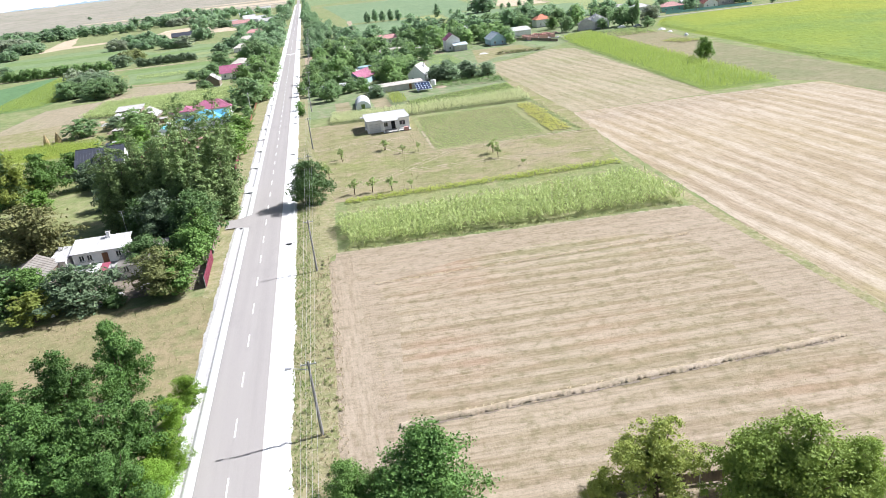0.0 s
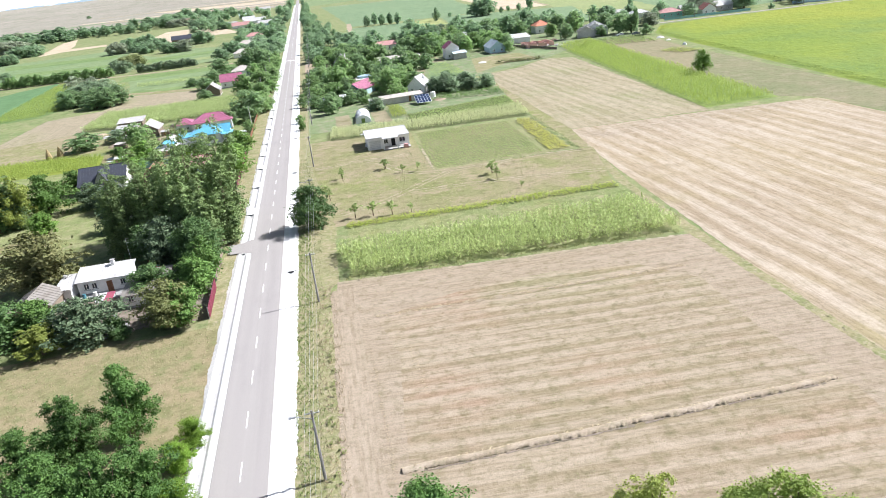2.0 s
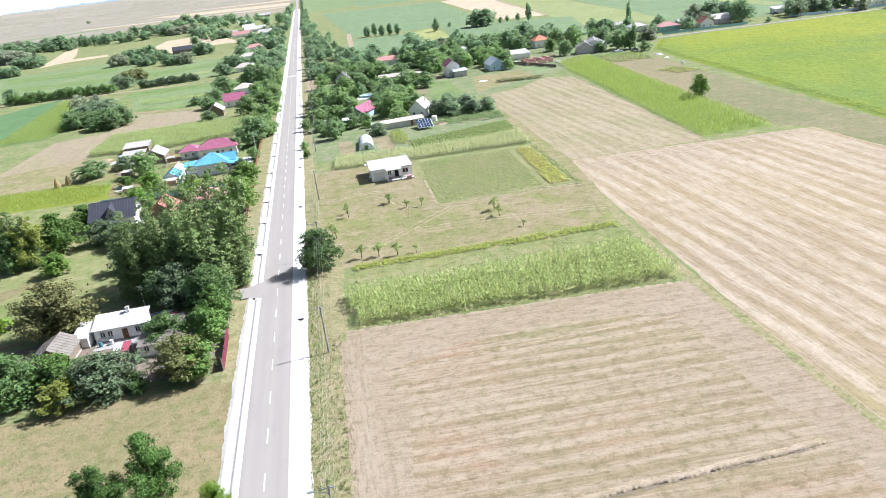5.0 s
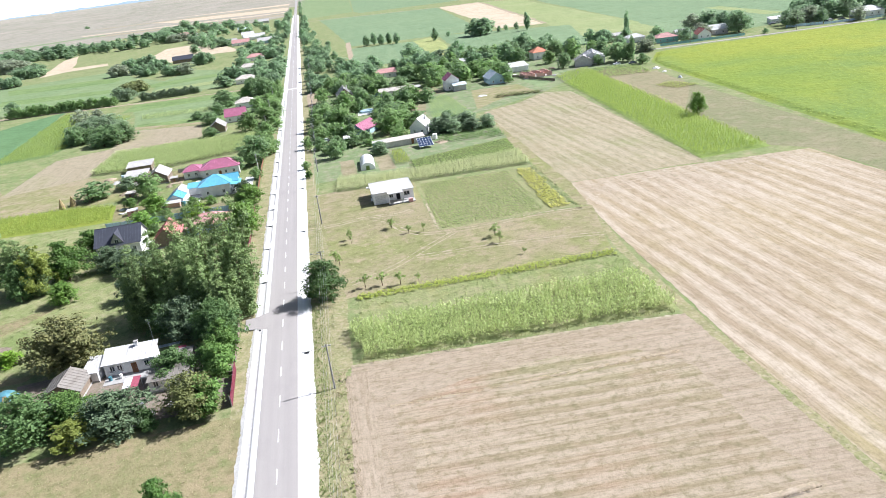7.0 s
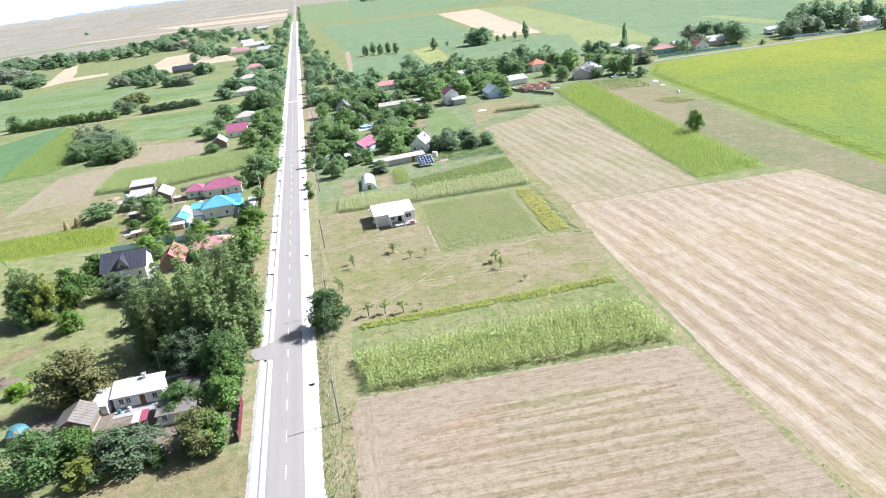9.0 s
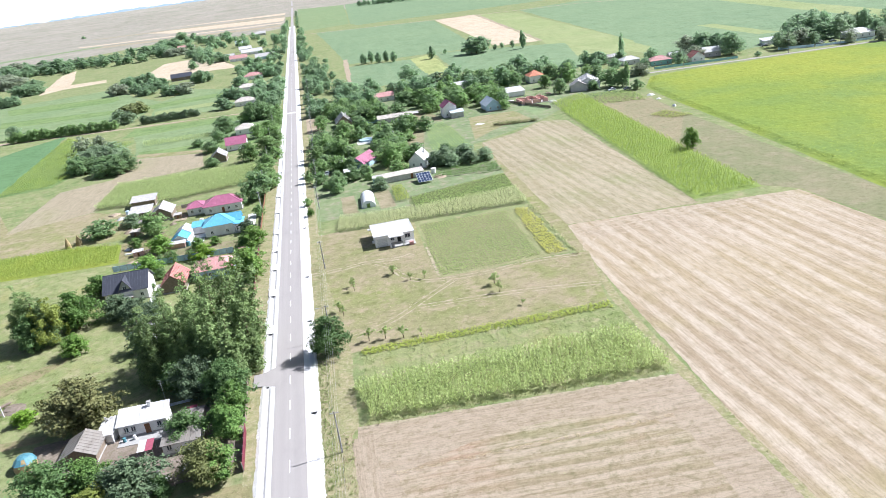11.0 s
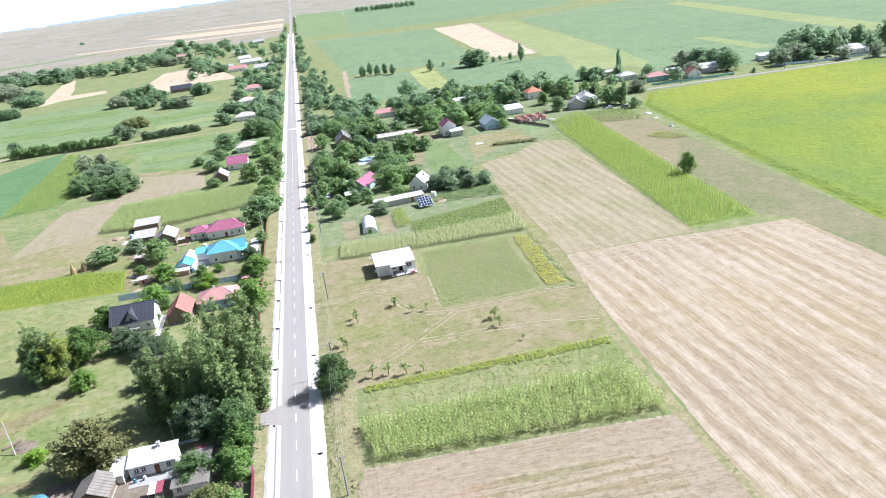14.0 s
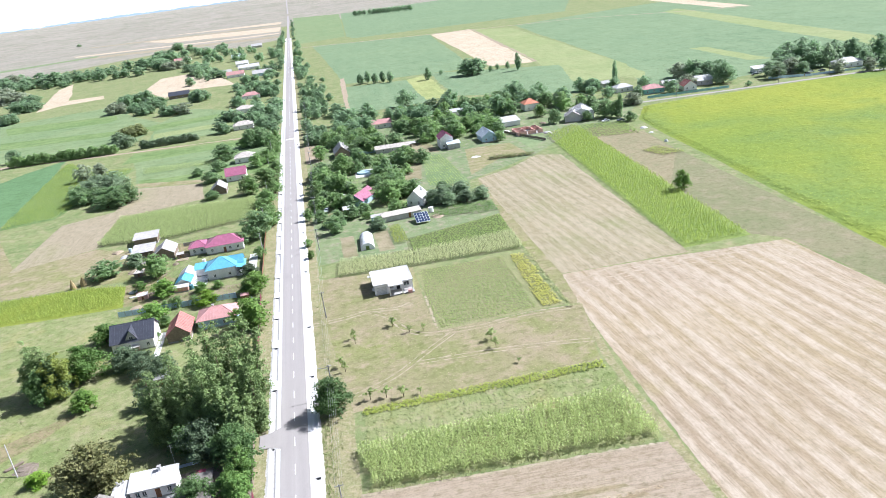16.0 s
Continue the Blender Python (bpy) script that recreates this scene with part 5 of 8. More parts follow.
plant("poplar", [(-13.8, 160.2, 20.9, 7.6), (-7.6, 161.2, 20.7, 6.9), (-17.7, 152.2, 19.2, 7.8), (-26.6, 151.8, 17.0, 7.1), (-8.6, 153.2, 19.4, 7.3), (-21.8, 151.0, 15.6, 6.7), (-10.2, 146.2, 15.6, 6.9), (-13.3, 154.8, 19.3, 7.1), (-23.2, 154.6, 18.3, 7.1), (-14.2, 150.6, 16.6, 6.9), (-28.8, 155.4, 15.3, 6.7), (-19.0, 159.2, 19.5, 7.1), (-6.9, 150.2, 14.6, 5.8), (-24.6, 161.4, 16.3, 6.7), (-17.0, 165.6, 19.1, 6.7), (-10.8, 166.2, 18.9, 6.7), (-58.2, 184.8, 11.5, 6.4), (-65.0, 189.8, 14.0, 7.6), (-61.4, 187.6, 12.0, 6.9)])
plant("dark", [(17.5, 274.5, 7, 6.5), (25.4, 303, 6, 6.5), (12, 292, 5, 5)])
plant("shrub", [(30.5, 286, 3, 4), (15, 283, 3.5, 4.5), (33.8, 276.4, 3.2, 4.4), (22, 290, 3, 4)])
plant("dark", [(-22.6, 147.2, 7, 6), (-14.5, 142.8, 6, 5)])
plant("dark", [(8.8, 150.8, 8.6, 8.8)])
plant("darkwillow", [(-18.3, 144.6, 9, 8.9), (-33.4, 184.5, 6.4, 8), (-34.2, 170.6, 5.5, 6)])
plant("willow", [(-170.2, 1163.1, 7, 31.7), (-160.7, 739.7, 11, 19.1), (-90, 667.9, 6, 15.6), (-340.1, 996, 11, 41.7), (-443.7, 1315.1, 9, 31), (-391.7, 1112.6, 10, 30.9), (54.9, 314.3, 5, 5), (165.2, 433.5, 8, 5.5), (203, 411.7, 6, 11.4), (264.9, 473, 10, 13.1), (250.3, 435.3, 8, 11.4), (315, 423.7, 10, 12.8), (334.4, 405.4, 8, 9), (347.6, 395.6, 8, 8.1)])
plant("willow", [(-118.5, 450, 10, 9), (-111, 457, 8, 8)])
plant("yellowwillow", [(-118, 590, 8, 21)])
plant("young", [(50, 168.9, 3.2, 1.9), (50, 164.3, 3, 1.4), (27.3, 187.8, 2.5, 1.7), (30.9, 181.7, 2, 1.2), (34.5, 180.9, 2.5, 0.9), (16.2, 184.6, 3, 1.2), (12.7, 168, 3, 1.4), (17.3, 153, 3, 1.7), (20.9, 152.5, 3, 1.7), (24.7, 151.3, 3, 1.7), (28.6, 150.9, 2, 1), (11.9, 170.7, 3, 1.6), (16.3, 181.5, 3, 1.1), (27, 186.9, 2.5, 1.3), (53.1, 155.3, 1.5, 0.8)])
plant("column", [(218.9, 472.5, 17, 3.4), (182.6, 384.5, 13, 3.1), (195.8, 619.3, 14, 4.8)])
plant("column2", [(65.1, 681.7, 9, 6.2), (72.3, 685.4, 10, 6.2), (77.8, 673.9, 9, 5.6), (85.4, 677.2, 9, 5.6), (90.6, 665.6, 9, 6.1)])


def scatter(kind, x0, x1, y0, y1, n, size, seed, avoid=()):
    """Fills a stretch of gardens with trees or shrubs, clear of the houses given as (x, y, radius)."""
    rnd = random.Random(seed)
    out = []
    for _ in range(n * 6):
        if len(out) >= n:
            break
        x, y = rnd.uniform(x0, x1), rnd.uniform(y0, y1)
        if any(math.hypot(x - a, y - b) < c for a, b, c in avoid):
            continue
        w = rnd.uniform(*size) * 1.2
        out.append((x, y, w * (rnd.uniform(0.75, 1.05) if y0 < 1000 else rnd.uniform(0.5, 0.7)), w))
    # belts take the leaf colours that have haze painted in
    wood("tree_belt", {"dark": "belt of dark green garden trees", "broad": "belt of leafy green garden trees", "willow": "clump of silvery willows far off", "willowdark": "belt of greyish green roadside shrubs", "shrub": "row of low green shrubs"}[kind], {"dark": "leaf_haze_belt_dark", "broad": "leaf_haze_belt", "shrub": "leaf_haze_belt", "willowdark": "leaf_haze_orchard"}.get(kind, KINDS[kind][1]) if y0 < 435 and x0 < 190 else "leaf_haze_far", out, seed, per=40 if y0 < 500 else 20)


HOMES = [(29, 402, 9), (55, 392, 12), (56, 463, 10), (85, 380, 8), (106, 380, 9), (30, 316, 8), (52, 298, 8), (12, 295, 6), (20, 385, 9), (70, 380, 16), (100, 365, 14), (40, 300, 5)]
# clearings fitted to the camera's view, so houses, gardens and forecourts stay visible
HOMES += [(36, 350, 8), (36, 340, 7), (12, 405, 9), (12, 385, 8), (12, 370, 7), (58, 345, 12), (60, 322, 10), (56, 440, 9), (56, 428, 8), (30, 388, 9), (50, 384, 12), (62, 382, 12), (57, 450, 9), (13, 420, 13), (13, 397, 12), (14, 380, 8), (33, 345, 6), (33, 335, 5), (85, 368, 12), (112, 366, 14), (53, 290, 8), (31, 306, 6), (70, 345, 14), (92, 350, 14), (127, 402, 10), (108, 456, 8)]
scatter("broad", 11, 30, 440, 700, 18, (4.5, 8), 1, HOMES)
scatter("dark", 12, 34, 440, 760, 9, (5, 8), 2, HOMES)
scatter("willowdark", 10, 24, 440, 900, 34, (4, 7), 3, HOMES)
scatter("dark", 265, 292, 436, 474, 9, (8, 11), 61, [(262, 437, 7)])
scatter("dark", 325, 425, 430, 462, 18, (9, 13), 62, [(350, 418, 12)])
scatter("willow", 300, 345, 424, 452, 8, (8, 11), 63, [(350, 418, 12), (308, 446, 8)])
scatter("broad", 196, 236, 440, 480, 9, (6, 9), 64, [(216, 455, 8), (211, 480, 8)])
scatter("dark", 9, 17, 760, 1300, 30, (4.5, 8), 4)
scatter("willow", 11, 34, 460, 720, 12, (4, 7), 44, HOMES)
scatter("broad", 12, 62, 300, 440, 44, (5, 9), 5, HOMES)
scatter("dark", 12, 70, 305, 450, 30, (5, 9), 6, HOMES)
scatter("dark", 30, 175, 440, 500, 40, (7, 12), 7, HOMES + [(110, 466, 8), (150, 444, 9)])
scatter("broad", 60, 180, 425, 490, 26, (6, 10), 8, HOMES + [(110, 466, 8), (150, 444, 9), (127, 408, 9)])
scatter("broad", 60, 125, 398, 440, 18, (6, 9), 81, HOMES)
scatter("dark", 76, 124, 394, 436, 16, (5, 8), 82, HOMES)
scatter("willowdark", 54, 80, 284, 299, 12, (4, 6.5), 83, [(52, 298, 7)])
LEFT_HOMES = [(-32, 543, 10), (-32, 526, 10), (-35, 621, 10), (-35, 602, 11), (-34, 699, 11), (-34, 678, 12), (-30, 888, 16), (-30, 865, 16), (-50, 970, 20), (-70, 930, 20), (-62, 900, 16), (-62, 1040, 14)]
scatter("dark", -45, -8, 560, 900, 22, (6, 10), 9, LEFT_HOMES)
scatter("broad", -40, -8, 520, 1000, 20, (5, 9), 10, LEFT_HOMES)
scatter("dark", -130, -10, 880, 1350, 34, (8, 14), 11, LEFT_HOMES)
scatter("willow", -240, -120, 1200, 1500, 22, (14, 24), 12)
scatter("dark", -420, -180, 1120, 1260, 56, (14, 22), 13)
scatter("willow", -470, -330, 1080, 1300, 12, (18, 30), 14)
scatter("broad", -13, -7.5, 300, 480, 14, (4, 7), 15)
scatter("shrub", -14, -8, 500, 700, 16, (4, 7), 16)
scatter("dark", -13, -9, 900, 1700, 26, (5, 8), 17)
scatter("dark", 9, 13, 1300, 2300, 24, (5, 8), 18)
scatter("broad", 230, 300, 430, 450, 4, (5, 8), 19)
scatter("shrub", -44, -12, 205, 245, 9, (2, 3.5), 20, [(-23, 214, 8), (-33, 208, 6), (-22, 256, 10), (-35, 249, 6)])
wood("hedge", "dense dark hedge along the field road", "leaf_haze_belt", [(-186 + 68 * i / 35 + tree_rnd.uniform(-1, 1), 535 - 8 * i / 35 + tree_rnd.uniform(-1.2, 1.2), tree_rnd.uniform(5, 8), tree_rnd.uniform(5, 7.5)) for i in range(36)], 31, per=44)
wood("hedge", "greyish row of shrubs along the field road", "leaf_haze_orchard", [(-100 + 36 * i / 19, 528 + 1 * i / 19, tree_rnd.uniform(4, 6.5), tree_rnd.uniform(4.5, 6.5)) for i in range(20)], 32, per=44)
wood("far_woods", "far clump of trees behind the fields", "leaf_haze_far", [(180 + 12 * i, 2050 - 10 * i, 14, tree_rnd.uniform(14, 22)) for i in range(12)], 34, per=20)


# ---- crops ----
def inside(px, py, poly):
    r = np.zeros(len(px), bool)
    for (x0, y0), (x1, y1) in zip(poly, poly[1:] + poly[:1]):
        c = (y0 > py) != (y1 > py)
        r ^= c & (px < (x1 - x0) * (py - y0) / ((y1 - y0) or 1e-9) + x0)
    return r


def template(habit, rnd):
    """Leaves of one plant, a metre high, as triangles."""
    v, f = [], []

    def tri(a, b, c):
        f.append((len(v), len(v) + 1, len(v) + 2))
        v.extend((a, b, c))

    def leaf(w, z, reach, width, up, droop):
        d, e = Vector((math.cos(w), math.sin(w), 0)), Vector((-math.sin(w), math.cos(w), 0)) * width
        base = Vector((0, 0, z))
        mid, tip = base + d * reach * 0.5 + Vector((0, 0, up)), base + d * reach + Vector((0, 0, up - droop))
        tri(tuple(base), tuple(mid + e), tuple(mid - e))
        tri(tuple(mid - e), tuple(mid + e), tuple(tip))

    if habit == "corn":
        for i in range(8):
            leaf(i * 2.4 + rnd.uniform(-0.4, 0.4), 0.2 + 0.085 * i, rnd.uniform(0.24, 0.36), 0.044, rnd.uniform(0.14, 0.24), rnd.uniform(0.02, 0.16))
        tri((-0.03, 0, 0.8), (0.03, 0, 0.8), (0, 0.02, 1.08))
    elif habit == "stalk":
        for i in range(3):
            leaf(i * 2.1 + rnd.uniform(-0.4, 0.4), 0.62 + 0.1 * i, 0.6, 0.17, 0.06, 0.1)
    elif habit == "bush":
        for i in range(9):
            a, r, z = rnd.uniform(0, 6.283), rnd.uniform(0.1, 0.55), rnd.uniform(0.25, 0.95)
            c = Vector((math.cos(a) * r, math.sin(a) * r, z))
            b = rnd.uniform(0, 6.283)
            d, e = Vector((math.cos(b), math.sin(b), rnd.uniform(-0.35, 0.35))) * 0.26, Vector((-math.sin(b), math.cos(b), rnd.uniform(-0.35, 0.35))) * 0.16
            tri(tuple(c - d), tuple(c + e), tuple(c - e))
            tri(tuple(c + d), tuple(c - e), tuple(c + e))
    else:
        for i in range(8):
            leaf(rnd.uniform(0, 6.283), 0.05, rnd.uniform(0.25, 0.6), 0.05, rnd.uniform(0.4, 0.9), rnd.uniform(0.1, 0.4))
    return np.array(v), np.array(f)


def crop(name, label, poly, habit, material, height, row, gap, along=0, seed=1, category="crop", keep=1.0, jitter=0.25, spread=1.0):
    """Rows of plants over a plot, as one body."""
    rng = np.random.default_rng(seed)
    xs, ys_ = [p[0] for p in poly], [p[1] for p in poly]
    sx, sy = (gap, row) if along == 0 else (row, gap)
    gx, gy = np.meshgrid(np.arange(min(xs), max(xs), sx), np.arange(min(ys_), max(ys_), sy))
    px = gx.ravel() + rng.normal(0, jitter * (gap if along == 0 else row * 0.35), gx.size)
    py = gy.ravel() + rng.normal(0, jitter * (row * 0.35 if along == 0 else gap), gx.size)
    ok = inside(px, py, poly) & (rng.random(gx.size) < keep)
    px, py = px[ok], py[ok]
    kinds = [template(habit, random.Random(seed * 10 + k)) for k in range(4)]
    allv, allf, base = [], [], 0
    pick = rng.integers(0, 4, len(px))
    for k, (tv, tf) in enumerate(kinds):
        s = pick == k
        n = int(s.sum())
        if not n:
            continue
        a = rng.uniform(0, 6.283, n)
        h = height * rng.uniform(0.75, 1.15, n)
        ca, sa = np.cos(a)[:, None], np.sin(a)[:, None]
        w = (height * spread * rng.uniform(0.8, 1.2, n))[:, None]
        vx = (tv[None, :, 0] * ca - tv[None, :, 1] * sa) * w + px[s][:, None]
        vy = (tv[None, :, 0] * sa + tv[None, :, 1] * ca) * w + py[s][:, None]
        vz = tv[None, :, 2] * h[:, None] + 0.02
        allv.append(np.stack([vx, vy, vz], -1).reshape(-1, 3))
        allf.append((tf[None] + (np.arange(n) * len(tv))[:, None, None]).reshape(-1, 3) + base)
        base += n * len(tv)
    if not allv:
        return
    me = bpy.data.meshes.new(name)
    me.from_pydata(np.concatenate(allv).tolist(), [], np.concatenate(allf).tolist())
    me.materials.append(M[material])
    return tagged(new(name, me), label, category, kind="stuff")


def canopy(label, poly, cell, height, material, seed):
    """The closed leaf cover of a field crop: an uneven sheet that falls to the ground at its rim."""
    rng = np.random.default_rng(seed)
    xs, ys_ = np.arange(min(p[0] for p in poly), max(p[0] for p in poly), cell), np.arange(min(p[1] for p in poly), max(p[1] for p in poly), cell)
    gx, gy = np.meshgrid(xs, ys_)
    ok = inside(gx.ravel(), gy.ravel(), poly).reshape(gx.shape)
    full = ok[:-1, :-1] & ok[1:, :-1] & ok[:-1, 1:] & ok[1:, 1:]
    deep = ok.copy()
    for a in (0, 1):
        for d in (-1, 1):
            deep &= np.roll(ok, d, a)
    core = deep.copy()
    for a in (0, 1):
        for d in (-1, 1):
            core &= np.roll(deep, d, a)
    z = np.where(core, height, np.where(deep, 0.55 * height, 0.03)) * rng.uniform(0.82, 1.1, gx.shape)
    v = np.stack([gx + rng.uniform(-0.3, 0.3, gx.shape) * cell, gy + rng.uniform(-0.3, 0.3, gx.shape) * cell, z], -1).reshape(-1, 3)
    r, c = np.nonzero(full)
    w = gx.shape[1]
    f = np.stack([r * w + c, r * w + c + 1, (r + 1) * w + c + 1, (r + 1) * w + c], -1)
    used, back = np.unique(f, return_inverse=True)
    me = bpy.data.meshes.new("sunflower_cover")
    me.from_pydata(v[used].tolist(), [], back.reshape(-1, 4).tolist())
    me.materials.append(M[material])
    return tagged(new("sunflower_cover", me), label, "crop", kind="stuff")


FLOWERS = [(205, 402), (240, 401), (300, 397), (357, 391), (440, 376), (400, 200), (300, 60), (190, 60), (155.5, 112), (168.2, 176), (171, 202), (174, 234), (179, 279), (184.2, 337), (189, 373)]
canopy("closed leaf cover of the sunflower field", FLOWERS, 1.5, 0.55, "sunflower_soil", 90)
crop("corn_plants", "tall ripening corn in dense rows", [(14.7, 122.6), (70.3, 118.4), (69.8, 134.5), (12.4, 135)], "corn", "leaf_corn", 2.4, 0.9, 0.62, seed=1, jitter=0.7)
crop("weed_cover", "low green weeds and vines behind the corn", [(13, 135), (69.8, 134.5), (71.2, 145.8), (15, 147.2)], "bush", "leaf_vine", 0.3, 0.7, 0.6, seed=2, keep=0.6, jitter=0.7, spread=1.2)
crop("hay_strip", "bright yellow-green edge row of the plot", [(15, 146.8), (70.5, 145.4), (71.5, 148.4), (15.5, 149.6)], "bush", "leaf_lime", 0.6, 0.55, 0.5, seed=3, jitter=0.6)
crop("corn_plants", "corn strip with pale drying leaves", [(15, 229.5), (41, 227), (76, 224.5), (77, 241), (41, 238.5), (16.5, 243)], "corn", "leaf_corn_dry", 1.8, 0.9, 0.6, seed=4, jitter=0.4)
crop("bean_plants", "low green vegetable rows beside the corn", [(42, 240), (77, 242), (78.5, 262), (42, 253)], "bush", "leaf_veg", 0.35, 0.9, 0.6, along=0, seed=5, spread=2.0, jitter=0.5)
crop("vegetable_rows", "rows of leafy vegetables on bare soil", [(40, 222), (67.5, 221), (66, 181), (38.6, 180.5)], "bush", "leaf_veg", 0.2, 0.9, 0.6, along=1, seed=6, spread=2.3, jitter=0.7)
crop("golden_rows", "yellow flowering crop strip", [(70, 220.5), (74.6, 220), (73, 180.5), (67.5, 180.5)], "bush", "leaf_gold", 0.55, 0.8, 0.6, along=1, seed=7, keep=0.75, spread=1.4)
crop("hedge_weeds", "dark weedy fence line at the plot's edge", [(75, 222), (76.6, 222), (75.2, 176), (73.8, 176)], "bush", "leaf_weed", 0.7, 0.8, 0.8, along=1, seed=8, jitter=0.9, keep=0.5)
crop("sunflower_plants", "tall green crop strip across the fields", [(135, 372), (155.5, 383), (142, 201), (120.5, 201)], "corn", "leaf_strip", 1.7, 1.1, 0.8, along=1, seed=9, jitter=0.7)
crop("sunflower_plants", "wide yellow-green sunflower field", FLOWERS, "stalk", "leaf_sunflower", 0.75, 1.9, 1.5, along=1, seed=10, spread=1.1, jitter=1.6)
crop("sunflower_plants", "yellow-green sunflower strip behind the houses", [(-130, 267), (-130, 247), (-70, 241), (-55, 240), (-58, 258), (-72, 263)], "corn", "leaf_strip", 1.3, 0.9, 0.6, seed=11, jitter=0.8)
crop("corn_plants", "corn strip with pale drying leaves", [(-79, 312), (-77.5, 350), (-16, 346.5), (-14, 315), (-49, 306)], "corn", "leaf_corn_far", 2.1, 0.95, 0.7, seed=12)
crop("corn_plants", "rough green crop by the ploughed field", [(-136, 368), (-145, 515), (-113, 469), (-93, 460), (-113, 372)], "corn", "leaf_strip", 1.6, 1.4, 1.0, along=1, seed=13)
crop("corn_plants", "pale corn strip in the green crop", [(-87, 456), (-50, 449), (-40, 447), (-39, 434), (-48, 436), (-83, 438)], "corn", "leaf_corn_far", 1.6, 1.3, 0.9, seed=14)
crop("garden_rows", "small plot of leafy plants by the village", [(156, 382), (180, 375), (175.5, 345), (152, 351)], "bush", "leaf_veg", 0.5, 1.5, 0.8, seed=15, jitter=0.8, spread=1.9)
crop("weed_patch", "small patch of yellow-green weeds", [(160.5, 312), (169, 315.5), (175, 299.5), (164, 298.5)], "bush", "leaf_yellow", 0.7, 0.8, 0.7, seed=16)
crop("verge_weeds", "tall weeds along the roadside ditch", [(5.9, 40), (8.8, 40), (9.4, 118), (10.5, 150), (8, 210), (5.8, 210)], "grass", "leaf_vine", 0.36, 0.5, 0.5, along=1, seed=17, keep=0.65, jitter=3.0, spread=0.8)
crop("lot_grass", "tufts of dry grass on the mown lot", [(-6, 62), (-66, 45), (-70, 116), (-45, 111), (-6.5, 112)], "grass", "leaf_straw", 0.3, 0.8, 0.8, seed=18, keep=0.4, jitter=0.9)
crop("lot_grass", "tufts of green grass on the mown lot", [(-6, 62), (-66, 45), (-70, 116), (-45, 111), (-6.5, 112)], "grass", "leaf_weed", 0.3, 0.8, 0.8, seed=38, keep=0.4, jitter=0.9)
crop("meadow_grass", "tufts of grass in the dry meadow", [(7, 150), (70, 150), (76, 177), (38, 179), (39, 228), (8, 228)], "grass", "leaf_weed", 0.3, 0.8, 0.8, seed=19, keep=0.4, jitter=0.9)
crop("meadow_grass", "tufts of straw-coloured grass in the meadow", [(7, 150), (70, 150), (76, 177), (38, 179), (39, 228), (8, 228)], "grass", "leaf_straw", 0.28, 0.9, 0.9, seed=39, keep=0.4, jitter=0.9)
crop("garden_grass", "rank grass behind the cottage", [(-46, 142), (-88, 152), (-98, 222), (-56, 226), (-36, 200), (-34, 150)], "bush", "leaf_rank", 0.2, 0.7, 0.7, seed=20, keep=0.5, jitter=2.4, spread=1.3)
crop("garden_grass", "yellowish weeds behind the cottage", [(-46, 142), (-88, 152), (-110, 222), (-110, 240), (-56, 236), (-36, 200), (-34, 150)], "bush", "leaf_weed", 0.2, 1.2, 1.1, seed=40, spread=1.5, keep=0.4, jitter=2.5)

crop("boundary_weeds", "weeds along the bare boundary strip", [(71.4, 60), (72.2, 60), (72.8, 116), (78.6, 198), (77.4, 198), (71.6, 116)], "bush", "leaf_weed", 0.25, 0.7, 0.7, along=1, seed=21, keep=0.4, jitter=1.0)
crop("boundary_weeds", "weeds at the foot of the corn", [(12.5, 121), (69.5, 116.6), (70, 118.4), (14, 122.8)], "grass", "leaf_weed", 0.6, 0.6, 0.5, seed=22, keep=0.6, jitter=0.9)
crop("boundary_weeds", "dry tall weeds between verge and field", [(7.8, 45), (10.8, 45), (11.8, 121), (8.6, 121)], "grass", "leaf_straw", 0.35, 0.45, 0.42, along=1, seed=23, keep=0.6, jitter=3.0)
crop("straw_scatter", "thin line of loose straw on the harvested field", [(17, 106.2), (40, 105.0), (64, 104.6), (64, 105.5), (40, 106.2), (17, 106.9)], "bush", "leaf_straw", 0.05, 0.13, 0.14, seed=51, jitter=2.0, spread=2.2, keep=0.9)
crop("straw_scatter", "thin line of loose straw beside the headland", [(15.2, 66), (15.7, 66), (15.7, 97), (15.2, 97)], "bush", "leaf_straw", 0.05, 0.2, 0.25, along=1, seed=52, jitter=2.0, spread=2.2, keep=0.7)
crop("straw_scatter", "short line of loose straw on the field", [(20.7, 84), (21.2, 84), (20.7, 97), (20.2, 97)], "bush", "leaf_straw", 0.05, 0.2, 0.25, along=1, seed=53, jitter=2.0, spread=2.2, keep=0.7)
crop("stubble_weeds", "sparse green weeds among the stubble rows", [(17, 40), (66, 34), (68, 112), (17, 116)], "grass", "leaf_weed", 0.12, 2.6, 0.5, seed=55, jitter=1.2, spread=1.6, keep=0.3)
crop("verge_weeds", "dark green weed clumps along the gravel edge", [(5.6, 40), (7.9, 40), (8.2, 150), (5.7, 150)], "grass", "leaf_rank", 0.42, 0.42, 0.4, along=1, seed=71, keep=0.75, jitter=3.0, spread=1.1)
crop("verge_weeds", "rusty dry weeds between verge and field", [(8.8, 45), (10.4, 45), (11.2, 119), (9.6, 119)], "bush", "leaf_olive", 0.4, 0.6, 0.6, along=1, seed=72, keep=0.3, jitter=3.0, spread=1.3)
crop("vine_rows", "dark green vine rows beside the garden trees", [(54, 272), (79.5, 265), (80.2, 280), (57, 281)], "bush", "leaf_broad", 1.2, 2.6, 0.7, seed=24, spread=0.9)
